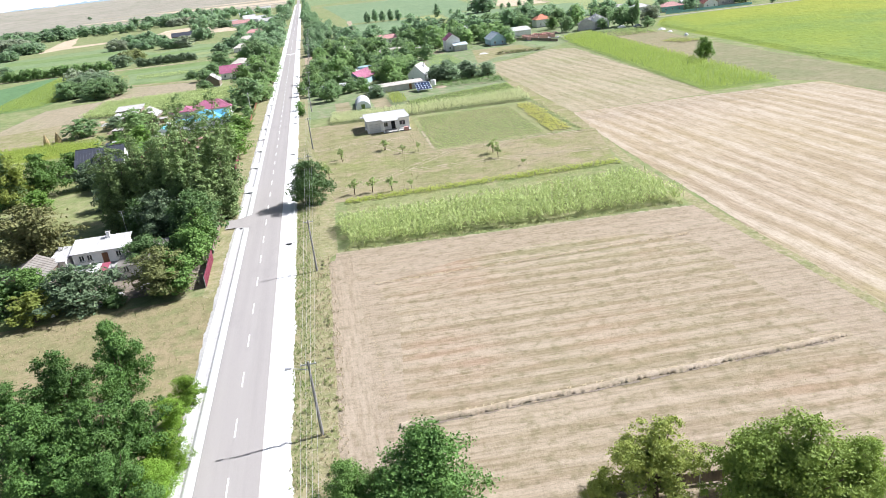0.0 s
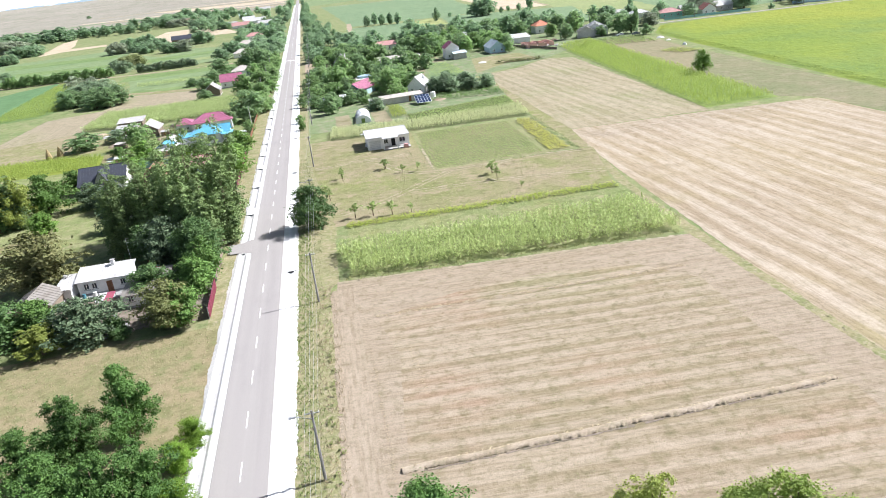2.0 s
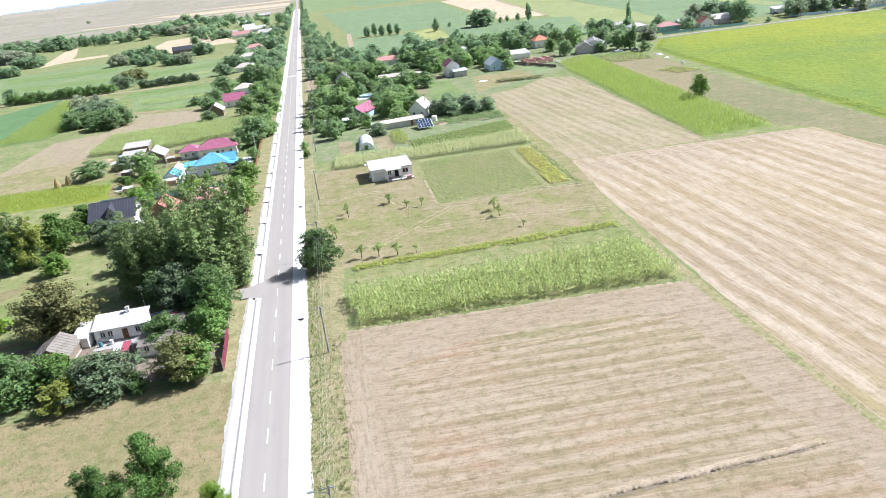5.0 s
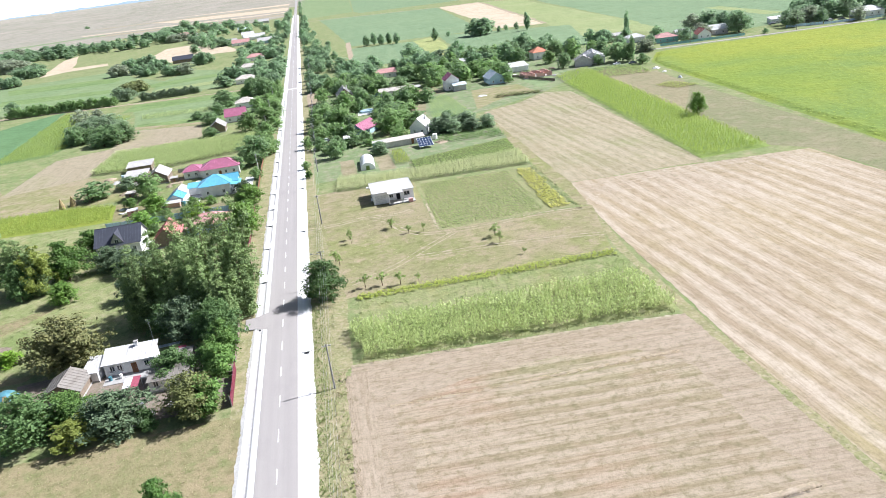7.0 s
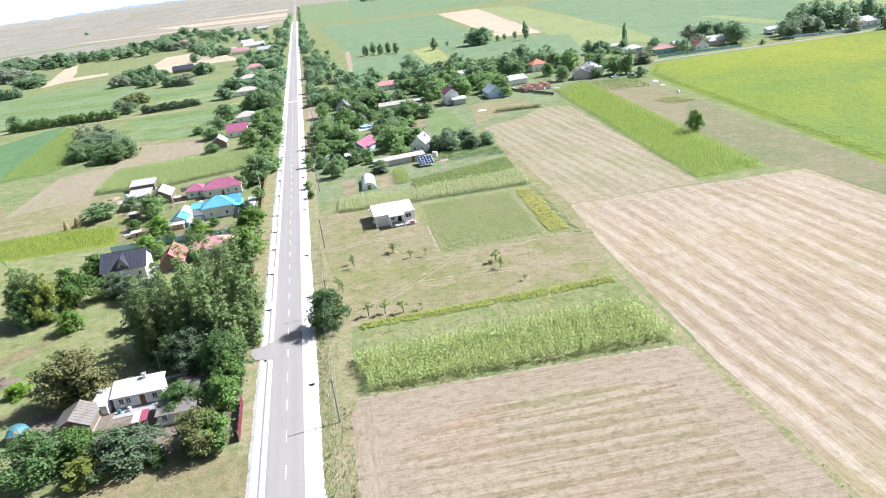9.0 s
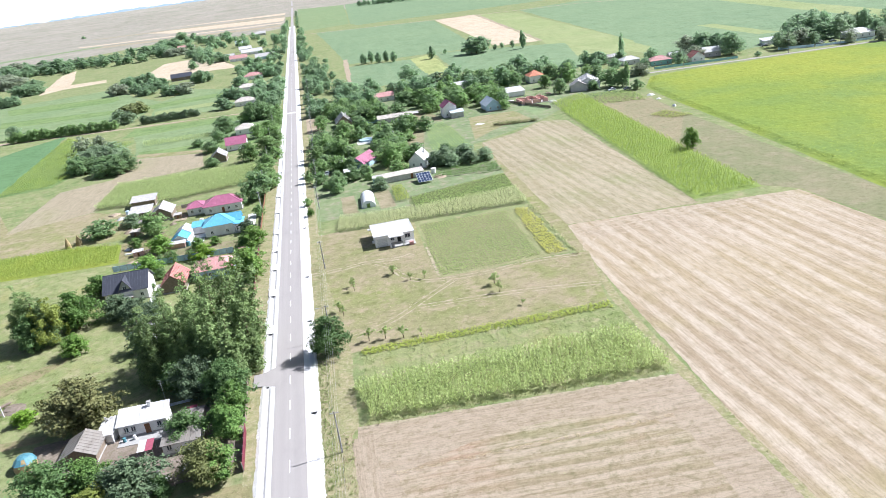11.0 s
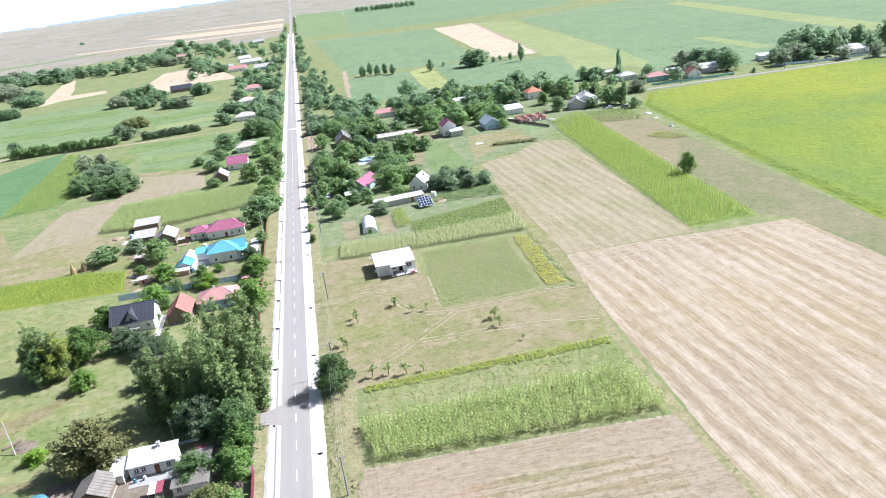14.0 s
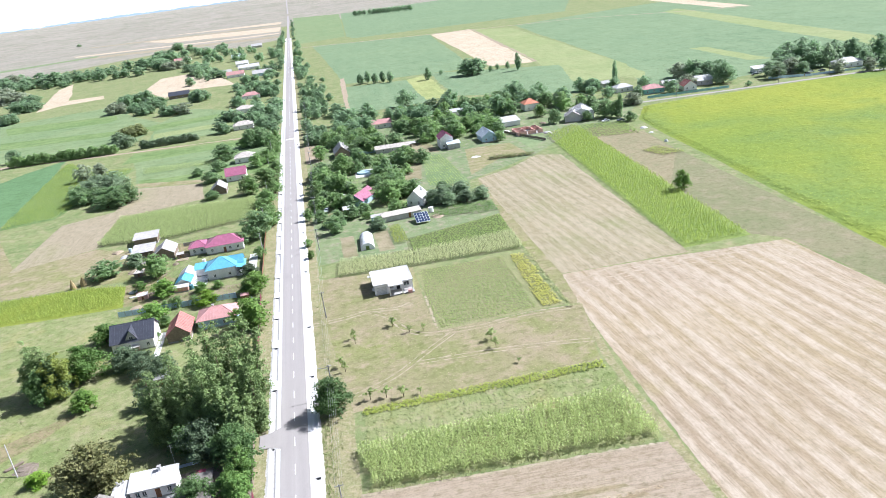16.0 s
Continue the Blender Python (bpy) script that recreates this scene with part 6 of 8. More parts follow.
crop("yellow_corn", "small yellowing corn plot by the greenhouse", [(36.5, 250), (41.5, 250), (41, 269), (36.5, 269)], "corn", "leaf_yellow", 1.6, 0.8, 0.6, seed=25, jitter=0.4)
crop("garden_growth", "rank green growth in the village gardens", [(10, 302), (50, 310), (50, 334), (45, 440), (12, 470)], "bush", "leaf_garden", 0.8, 1.6, 1.5, seed=26, keep=0.5, jitter=2.2)
crop("garden_growth", "rank green growth between the garden plots", [(84, 376), (116, 378), (150, 402), (150, 420), (60, 440), (62, 412)], "bush", "leaf_garden", 0.8, 1.6, 1.5, seed=46, keep=0.5, jitter=2.2)
crop("garden_growth", "rank green growth in the house gardens", [(-10.5, 232), (-10.5, 300), (-44, 303), (-62, 280), (-55, 240)], "bush", "leaf_garden", 0.6, 1.2, 1.1, seed=27, keep=0.45, jitter=2.2)
crop("garden_growth", "rank green growth around the outbuildings", [(-10, 200), (-54, 200), (-56, 229), (-10, 229)], "bush", "leaf_garden", 0.6, 1.2, 1.1, seed=28, keep=0.45, jitter=2.2)
crop("dry_hedge", "ragged dry hedge at the end of the yards", [(96, 342), (117, 337), (117, 341), (97, 346)], "bush", "leaf_olive", 1.4, 1.0, 0.8, seed=41, jitter=1.5)
crop("bed_plants", "leafy plants in the garden plot", [(61, 316), (79, 312), (77.5, 372), (67.3, 371.6)], "bush", "leaf_strip", 0.5, 1.2, 0.8, along=1, seed=42, keep=0.7)
crop("windrow_straw", "loose straw along the windrow", [(16, 70.8), (64, 71.2), (64, 72.2), (16, 71.8)], "bush", "leaf_straw", 0.2, 0.3, 0.35, seed=29, jitter=1.8, spread=1.0)


# ---- houses ----
def window(m, axis, u, z, face, out, w=0.9, h=1.1):
    """A window on a wall: frame with a mullion, sill, glass. axis 0: wall runs along x."""
    def put(name, u0, u1, z0, z1, d0, d1, mat):
        a, b = sorted((face + out * d0, face + out * d1))
        box = Mesh().box(u0, u1, a, b, z0, z1) if axis == 0 else Mesh().box(a, b, u0, u1, z0, z1)
        return part(name, box, mat, m)
    f = Mesh()
    for u0, u1, z0, z1 in ((u - w / 2, u - w / 2 + 0.09, z, z + h), (u + w / 2 - 0.09, u + w / 2, z, z + h), (u - 0.04, u + 0.04, z, z + h), (u - w / 2, u + w / 2, z, z + 0.09), (u - w / 2, u + w / 2, z + h - 0.09, z + h)):
        a, b = sorted((face + out * 0.004, face + out * 0.07))
        f.box(u0, u1, a, b, z0, z1) if axis == 0 else f.box(a, b, u0, u1, z0, z1)
    win = part("window", f, "plaster_white", m)
    a, b = sorted((face + out * 0.002, face + out * 0.03))
    part("pane", Mesh().box(u - w / 2 + 0.05, u + w / 2 - 0.05, a, b, z + 0.05, z + h - 0.05) if axis == 0 else Mesh().box(a, b, u - w / 2 + 0.05, u + w / 2 - 0.05, z + 0.05, z + h - 0.05), "glass", win)
    a, b = sorted((face, face + out * 0.16))
    part("sill", Mesh().box(u - w / 2 - 0.08, u + w / 2 + 0.08, a, b, z - 0.07, z) if axis == 0 else Mesh().box(a, b, u - w / 2 - 0.08, u + w / 2 + 0.08, z - 0.07, z), "concrete_grey", win)


def roof_plane(m, a, b, c, d, ribs, t=0.09, seams=None):
    """One roof slope: eave a-b, ridge d-c, with raised seams from eave to ridge."""
    a, b, c, d = (Vector(p) for p in (a, b, c, d))
    m.slab([a, b, c, d], t)
    n = (b - a).cross(d - a).normalized()
    if n.z < 0:
        n = -n
    k = int((b - a).length / ribs) if ribs else 0
    L, along = (b - a).length, (b - a).normalized()
    ud, uc = (d - a).dot(along), (c - a).dot(along)
    rise_v = (d - a) - along * ud
    for i in range(1, k):
        u = L * i / k
        f = u / ud if u < ud else (L - u) / (L - uc) if u > uc else 1.0
        p = a.lerp(b, i / k)
        q = p + rise_v * max(0.03, min(1.0, f))
        s = (b - a).normalized() * 0.035
        rib = m if seams is None else Mesh()
        if seams is not None:
            seams.append(rib)
        rib.poly([p - s, p + s, p + s + n * 0.05, p - s + n * 0.05])
        rib.poly([p + s, q + s, q + s + n * 0.05, p + s + n * 0.05])
        rib.poly([p - s, p - s + n * 0.05, q - s + n * 0.05, q - s])
        rib.poly([p - s + n * 0.05, p + s + n * 0.05, q + s + n * 0.05, q - s + n * 0.05])


def house(name, label, x, y, w, d, h, rise, roof, wall_mat, roof_mat, turn=0.0, ridge=0, over=0.45, ribs=0.8, win=(), doors=(), chimney=None, category="house", group="", plinth=True):
    """A building w by d: walls, roof (gable, hip, shed or flat), gables, windows, doors, chimney.
    win and doors list (side, place along it); sides: s faces -y, n +y, w -x, e +x."""
    t = thing(name, pose(x, y, 0, 0, 0, turn), label, category, group)
    a, b = w / 2, d / 2
    wall = Mesh().box(-a, a, -b, b, 0.0, h)
    rf, seams = Mesh(), []
    zo = h - over * rise / (b if ridge == 0 else a) if roof == "gable" else h
    if roof == "gable":
        if ridge == 0:
            for sx in (-a, a):
                wall.poly([(sx, -b, h), (sx, b, h), (sx, 0, h + rise)][:: 1 if sx > 0 else -1])
            for s in (-1, 1):
                roof_plane(rf, (-a - over, s * (b + over), zo + 0.1), (a + over, s * (b + over), zo + 0.1), (a + over, 0, h + rise + 0.1), (-a - over, 0, h + rise + 0.1), ribs, seams=seams)
        else:
            for sy in (-b, b):
                wall.poly([(-a, sy, h), (a, sy, h), (0, sy, h + rise)])
            for s in (-1, 1):
                roof_plane(rf, (s * (a + over), -b - over, zo + 0.1), (s * (a + over), b + over, zo + 0.1), (0, b + over, h + rise + 0.1), (0, -b - over, h + rise + 0.1), ribs, seams=seams)
    elif roof == "hip":
        ea, eb = a + over, b + over
        if ridge == 0:
            r = max(0.3, ea - eb)
            p, q = (-r, 0, h + rise), (r, 0, h + rise)
        else:
            r = max(0.3, eb - ea)
            p, q = (0, -r, h + rise), (0, r, h + rise)
        c = [(-ea, -eb, h), (ea, -eb, h), (ea, eb, h), (-ea, eb, h)]
        if ridge == 0:
            roof_plane(rf, c[0], c[1], q, p, ribs, seams=seams)
            roof_plane(rf, c[2], c[3], p, q, ribs, seams=seams)
            rf.slab([c[1], c[2], q], 0.09)
            rf.slab([c[3], c[0], p], 0.09)
        else:
            roof_plane(rf, c[1], c[2], q, p, ribs, seams=seams)
            roof_plane(rf, c[3], c[0], p, q, ribs, seams=seams)
            rf.slab([c[0], c[1], p], 0.09)
            rf.slab([c[2], c[3], q], 0.09)
    elif roof == "shed":
        lo, hi = (h + 0.1, h + 0.1 + rise)
        for sx in (-a, a):
            wall.poly([(sx, -b, h), (sx, b, h), (sx, b, h + rise)])
        wall.poly([(-a, b, h), (a, b, h), (a, b, h + rise), (-a, b, h + rise)])
        roof_plane(rf, (-a - over, -b - over, lo - over * rise / d), (a + over, -b - over, lo - over * rise / d), (a + over, b + over, hi + over * rise / d), (-a - over, b + over, hi + over * rise / d), ribs, seams=seams)
    else:
        rf.box(-a - over, a + over, -b - over, b + over, h, h + 0.22)
    part("wall", wall, wall_mat, t)
    caps = []
    if roof == "gable":
        caps = [((-a - over, 0, h + rise + 0.12), (a + over, 0, h + rise + 0.12))] if ridge == 0 else [((0, -b - over, h + rise + 0.12), (0, b + over, h + rise + 0.12))]
    elif roof == "hip":
        lo, hi = (p, q)
        caps = [(lo, hi)] + ([(c[0], lo), (c[3], lo), (c[1], hi), (c[2], hi)] if ridge == 0 else [(c[0], lo), (c[1], lo), (c[2], hi), (c[3], hi)])
    top = part("roof", rf, roof_mat, t)
    for s in seams:
        part("seam", s, roof_mat, top)
    for u0, u1 in caps:
        part("ridge_cap", Mesh().tube(u0, u1, 0.09, n=6), roof_mat, top)
    if plinth:
        part("plinth", Mesh().box(-a - 0.06, a + 0.06, -b - 0.06, b + 0.06, 0, 0.35), "concrete_grey", t)
    for side, u in win:
        axis, face, out = {"s": (0, -b, -1), "n": (0, b, 1), "w": (1, -a, -1), "e": (1, a, 1)}[side]
        window(t, axis, u, 1.05, face, out)
    for side, u in doors:
        axis, face, out = {"s": (0, -b, -1), "n": (0, b, 1), "w": (1, -a, -1), "e": (1, a, 1)}[side]
        lo, hi = sorted((face, face + out * 0.07))
        box = Mesh().box(u - 0.48, u + 0.48, lo, hi, 0.1, 2.1) if axis == 0 else Mesh().box(lo, hi, u - 0.48, u + 0.48, 0.1, 2.1)
        dr = part("door", box, "wood_brown", t)
        lo, hi = sorted((face + out * 0.07, face + out * 0.13))
        part("door_handle", Mesh().box(u + 0.33, u + 0.41, lo, hi, 1.0, 1.06) if axis == 0 else Mesh().box(lo, hi, u + 0.33, u + 0.41, 1.0, 1.06), "metal", dr)
    if chimney:
        cx, cy, cz = chimney
        ch = part("chimney", Mesh().box(cx - 0.28, cx + 0.28, cy - 0.28, cy + 0.28, h - 0.1, cz), "plaster_white", t)
        part("chimney_cap", Mesh().box(cx - 0.38, cx + 0.38, cy - 0.38, cy + 0.38, cz, cz + 0.1), "concrete_grey", ch)
    return t


# right of the road
house("gabled_house", "small house with a steep white roof", 52.4, 293.2, 7, 7, 3.2, 3.4, "gable", "plaster_white", "roof_white", ridge=1, turn=-30, win=[("s", -1.6), ("s", 1.6)], chimney=(1.5, 1.5, 6.6))
house("shed", "long low shed with a pale sheet roof", 43.2, 278.6, 15, 3.4, 2.3, 0.5, "shed", "plaster_grey", "roof_asbestos", turn=5, doors=[("s", 3)], category="shed")
house("house", "house with a magenta sheet roof among trees", 30.8, 309, 6.6, 13, 2.9, 2.4, "gable", "plaster_blue", "roof_magenta", ridge=1, turn=-31, win=[("s", -2), ("s", 2)])
house("shed", "small outbuilding with a pale pyramid roof", 22.6, 314, 4, 4, 2.3, 1.5, "hip", "plaster_white", "roof_grey", category="shed")
house("gabled_house", "grey wooden house with a pale gable roof", 28.5, 404, 8, 13, 3.2, 3.6, "gable", "wood", "roof_grey", ridge=1, win=[("s", -2), ("s", 1.8)], chimney=(1.8, 2, 7))
house("shed", "long outbuilding with a pale cement roof", 55.5, 396, 18, 6, 2.6, 1.2, "gable", "plaster_grey", "roof_asbestos", turn=-4, win=[("s", -5), ("s", 0), ("s", 5)], category="shed")
house("house", "low house with a faded pink roof", 56, 467, 16, 9, 3.2, 1.9, "gable", "plaster_white", "roof_pink", win=[("s", -4), ("s", 0), ("s", 4)])
house("shed", "small white sheet-roofed outbuilding", 44, 478, 5, 5, 2.5, 0.8, "shed", "plaster_white", "roof_white", category="shed")
house("tall_house", "tall narrow house with a magenta roof", 83, 385, 7, 9, 5.6, 2.6, "gable", "plaster_white", "roof_magenta", ridge=1, win=[("s", -1.7), ("s", 1.7)])
house("shed", "grey extension with a lean-to roof", 86, 378.5, 6.4, 4, 2.9, 0.7, "shed", "plaster_grey", "roof_paleblue", category="shed")
house("gabled_house", "pale blue house with a pale blue sheet roof", 106, 385, 8, 13, 3.2, 2.8, "gable", "plaster_blue", "roof_paleblue", ridge=1, win=[("s", -2), ("s", 2), ("e", -2), ("e", 2)])
house("shed", "barn with a white sheet roof", 126.5, 411.5, 10, 9, 3.0, 1.2, "shed", "plaster_white", "roof_white", category="barn")
house("house", "white house with an orange tile roof", 150, 446, 9, 9, 4.4, 2.8, "hip", "plaster_white", "roof_orange", win=[("s", -2), ("s", 2)])
house("barn", "large barn with a white sheet roof", 166.5, 401, 13, 16, 3.6, 3.0, "gable", "plaster_white", "roof_white", ridge=1, turn=-20, category="barn")
house("barn", "grey barn end under a tin roof", 159.4, 396, 9, 8, 3.4, 2.4, "gable", "plaster_grey", "roof_grey", ridge=1, turn=-20, category="barn")
house("shed", "white-roofed outbuilding among trees", 108, 466, 14, 7, 3.0, 1.4, "gable", "plaster_white", "roof_white", category="shed")
house("shed", "grey-roofed outbuilding in the village", 211, 480, 13, 7, 3, 1.2, "gable", "plaster_grey", "roof_grey", category="shed")
house("house", "white-roofed house in the village", 216, 455, 11, 8, 3.2, 2.0, "hip", "plaster_white", "roof_white", win=[("s", -2), ("s", 2)])
house("house", "teal house with a faded pink roof", 227, 436, 13, 9, 3.2, 2.2, "hip", "plaster_teal", "roof_pink", turn=-8, win=[("s", -4), ("s", 0), ("s", 4)])
house("house", "white village house with a dark pink roof", 247, 428, 8, 9, 3.2, 2.8, "gable", "plaster_white", "roof_red", ridge=1, turn=-8, win=[("s", -2), ("s", 2)])
house("house", "white village house with a pale sheet roof", 240, 440, 8, 8, 3.2, 2.2, "gable", "plaster_white", "roof_white", turn=-8)
house("house", "white-roofed house by the village lane", 262, 437, 10, 9, 3.2, 2.4, "gable", "plaster_grey", "roof_white", turn=-8, win=[("s", -2), ("s", 2)])
house("house", "long white-roofed house by the village lane", 350, 418, 15, 10, 3.2, 2.6, "hip", "plaster_white", "roof_white", turn=-8, win=[("s", -4), ("s", 0), ("s", 4)])
house("shed", "white outbuilding beside parked cars", 308, 446, 9, 6, 2.6, 1.0, "shed", "plaster_white", "roof_white", turn=-8, category="shed")

# left of the road
house("cottage", "low white cottage with a pale sheet roof", -27.1, 136.8, 8.8, 4.3, 2.6, 0.9, "shed", "plaster_white", "roof_white", over=0.35, win=[("s", -3.0), ("s", -1.7), ("s", 3.0)], doors=[("s", 0.8)], chimney=(1.0, 1.8, 4.4))
house("shed", "small white outbuilding with a sheet roof", -33.4, 136.0, 2.6, 4.4, 2.0, 0.9, "shed", "plaster_white", "roof_white", turn=-8, category="shed", over=0.25)
house("shed", "grey wooden shed with a cement sheet roof", -37.0, 131.6, 6.2, 6.2, 1.9, 1.5, "gable", "wood", "roof_rusty", ridge=1, turn=-3, category="shed", over=0.35)
house("shed", "lean-to with a grey sheet roof beside the cottage", -18.9, 129.0, 6.4, 6.6, 2.2, 0.5, "shed", "plaster_white", "roof_rusty", category="shed", over=0.3, win=[("s", -2.0)])
house("house", "house with an anthracite sheet roof and dormer", -44.1, 208.9, 11.2, 9.4, 3.4, 3.4, "gable", "plaster_white", "roof_dark", ribs=0.7, over=0.5, win=[("s", -4), ("s", 4), ("e", 0)])
# the dark wood colour stands in for the shade of an open front gable
house("garage", "outbuilding with a pinkish red gable roof", -31.8, 209.2, 6.3, 9.6, 2.6, 2.6, "gable", "wood", "roof_red", ridge=1, category="garage", over=0.4)
house("house", "pale blue house with a faded pink hip roof", -21.4, 213.2, 11, 8.2, 3.0, 2.2, "hip", "plaster_blue", "roof_pink", win=[("s", -4), ("s", -1), ("s", 2), ("s", 4.6), ("e", 0)], chimney=(-1, 0.8, 5.4))
house("house", "pale house with a bright blue hip roof", -23.3, 252.8, 9.4, 8.6, 3.9, 2.6, "hip", "plaster_pale", "roof_blue", over=0.6, win=[("s", -2.5), ("s", 2.5), ("e", -2), ("e", 2)])
house("house", "side wing under a bright blue gable roof", -18.4, 254.6, 4.4, 4.4, 3.6, 1.9, "gable", "plaster_pale", "roof_blue", over=0.4)
house("porch", "porch annex under a bright blue roof", -31.0, 257, 4.2, 5.0, 2.6, 0.6, "shed", "plaster_white", "roof_blue", category="porch", over=0.2)
house("shed", "rear of an outbuilding under a white sheet roof", -35.2, 254.6, 5, 6.0, 2.4, 1.4, "gable", "plaster_white", "roof_white", ridge=1, category="shed", turn=-4, over=0.3)
house("shed", "front of an outbuilding under a bright blue roof", -35.7, 248.4, 5, 5.6, 2.2, 1.4, "gable", "plaster_white", "roof_blue", ridge=1, category="shed", turn=-4, over=0.28)
house("shed", "low white lean-to before the blue-roofed shed", -36.3, 244.0, 4.6, 2.2, 1.7, 0.3, "shed", "brick", "roof_white", category="shed", turn=-4, over=0.2)
house("house", "lower wing with a magenta sheet roof", -34.6, 282.4, 6.4, 7, 2.9, 1.7, "hip", "plaster_pale", "roof_magenta", over=0.4, win=[("s", -1.5), ("s", 1.2)])
house("house", "long house with a magenta sheet roof", -24.6, 280.6, 13.6, 8.8, 3.1, 2.5, "hip", "plaster_pale", "roof_magenta", over=0.5, win=[("s", -4.6), ("s", 2), ("s", 4.8)], doors=[("s", 0)])
house("shed", "grey shed with a pale tin roof", -58.3, 307, 9, 6.4, 2.6, 0.8, "shed", "wood", "roof_grey", category="shed")
house("shed", "grey gabled barn with a pale roof", -47.2, 284.2, 7.2, 9.6, 2.8, 2.2, "gable", "wood", "roof_grey", ridge=1, category="barn")
house("shed", "low shed with a pale sheet roof", -56.4, 290.5, 7.6, 7.4, 2.4, 0.8, "shed", "wood", "roof_grey", category="shed")
house("house", "house with a steep magenta roof", -27.6, 392.5, 10, 9.6, 3.2, 3.0, "gable", "plaster_white", "roof_magenta", win=[("s", -3), ("s", 3)])
house("shed", "grey gabled wooden outbuilding", -34.4, 369, 7, 9, 2.8, 2.6, "gable", "wood", "roof_grey", ridge=1, category="shed")
house("house", "house with a pale pink hip roof", -25.4, 433, 11, 9, 3.1, 2.4, "hip", "plaster_white", "roof_asbestos", win=[("s", -3), ("s", 3)])
house("house", "low house with a pale weathered roof", -32.4, 545, 14, 9, 3.1, 2.4, "hip", "plaster_white", "roof_asbestos", win=[("s", -3), ("s", 3)])
house("house", "low house with a pale weathered roof", -35.6, 624, 14, 9, 3.1, 2.4, "hip", "plaster_white", "roof_asbestos", win=[("s", -3), ("s", 3)])
house("house", "house with a faded pink roof", -34.4, 703, 16, 10, 3.2, 2.6, "hip", "plaster_white", "roof_pink", win=[("s", -3), ("s", 3)])
for x, y, w, d, wall, rf, lab in ((-30, 890, 22, 12, "plaster_blue", "roof_grey", "large pale house with a grey roof"), (-50, 985, 26, 10, "plaster_white", "roof_white", "house with a bright white roof"), (-76, 950, 14, 12, "plaster_blue", "roof_grey", "far blue-grey gabled house"), (-62, 915, 20, 8, "plaster_white", "roof_pink", "low house with a pinkish roof"), (-78, 1185, 14, 11, "plaster_blue", "roof_paleblue", "far pale blue gabled house"), (-55, 1370, 18, 12, "plaster_grey", "roof_grey", "far grey-roofed house by trees"), (-170, 1275, 26, 10, "plaster_white", "roof_pink", "far farm building with a pale roof"), (-110, 790, 20, 8, "wood", "roof_dark", "dark-roofed barn by the trees"), (-62, 1050, 16, 10, "plaster_white", "roof_white", "far white-roofed house by trees")):
    house("house", lab, x, y, w, d, 3.4, 3.2, "gable", wall, rf, win=[("s", -3), ("s", 3)], ribs=0)


# ---- power line ----
def pole(x, y, lamp=False, h=8.2):
    p = thing("utility_pole", pose(x, y, 0), "grey concrete utility pole beside the road", "utility pole", "poles along the road")
    part("post", Mesh().tube((0, 0, -0.1), (0, 0, h), 0.17, 0.10, 8), "pole_grey", p)
    part("crossarm", Mesh().box(-0.75, 0.75, -0.05, 0.05, h - 0.35, h - 0.25), "metal", p)
    for u in (-0.65, -0.22, 0.22, 0.65):
        part("insulator", Mesh().tube((u, 0, h - 0.25), (u, 0, h - 0.08), 0.05, 0.03, 6), "plaster_white", p)
    if lamp:
        arm = part("lamp_arm", Mesh().tube((0, 0, h - 0.9), (-1.6, 0, h - 0.4), 0.035, 0.03, 6), "metal", p)
        part("lamp_head", Mesh().box(-2.2, -1.6, -0.11, 0.11, h - 0.46, h - 0.34), "metal", arm)


POLES = [-14, 29.5, 72.4, 115.2, 158, 201, 259, 302, 345, 390, 435, 480, 525, 570]
for i, y in enumerate(POLES):
    pole(8.6 + 0.0075 * (y - 72), y, i % 2 == 0 and y < 300)
cable = thing("overhead_cable", pose(0, 0, 0), "thin aluminium overhead wires between the poles", "cable")
for u in (-0.65, -0.22, 0.22, 0.65):
    m = Mesh()
    for y0, y1 in zip(POLES, POLES[1:]):
        last = None
        for k in range(9):
            s = k / 8
            y = y0 + (y1 - y0) * s
            p = (8.6 + 0.0075 * (y - 72) + u, y, 8.12 - 3.2 * s * (1 - s) * 0.8)
            if last:
                m.tube(last, p, 0.010, n=3)
            last = p
    part("wire", m, "cable", cable)
for y in (208, 267, 300, 345, 392, 440):
    p = thing("utility_pole", pose(-10.3, y, 0), "grey concrete utility pole behind the fences", "utility pole", "poles along the road")
    part("post", Mesh().tube((0, 0, -0.1), (0, 0, 8), 0.17, 0.1, 8), "concrete_grey", p)
    part("crossarm", Mesh().box(-0.5, 0.5, -0.05, 0.05, 7.6, 7.7), "metal", p)
LANE = [(172, 423), (231.5, 413.2), (293, 403.8), (325, 401.6), (385, 391.5)]
for x, y in LANE:
    p = thing("utility_pole", pose(x, y, 0, 0, 0, -8), "grey concrete utility pole beside the village lane", "utility pole", "poles along the lane")
    part("post", Mesh().tube((0, 0, -0.1), (0, 0, 8.2), 0.19, 0.12, 8), "pole_grey", p)
    part("crossarm", Mesh().box(-0.06, 0.06, -0.9, 0.9, 7.7, 7.8), "metal", p)
lane_wire = thing("overhead_cable", pose(0, 0, 0), "thin overhead wires along the village lane", "cable")
for off in (-0.7, 0.7):
    m = Mesh()
    for (x0, y0), (x1, y1) in zip(LANE, LANE[1:]):
        pts = [(x0 + (x1 - x0) * k / 8, y0 + (y1 - y0) * k / 8 + off, 7.8 - 3.0 * (k / 8) * (1 - k / 8)) for k in range(9)]
        for a, b in zip(pts, pts[1:]):
            m.tube(a, b, 0.015, n=3)
    part("wire", m, "cable", lane_wire)
p = thing("leaning_pole", pose(-58.4, 152.6, 0), "pale leaning wooden pole in the grass", "pole")
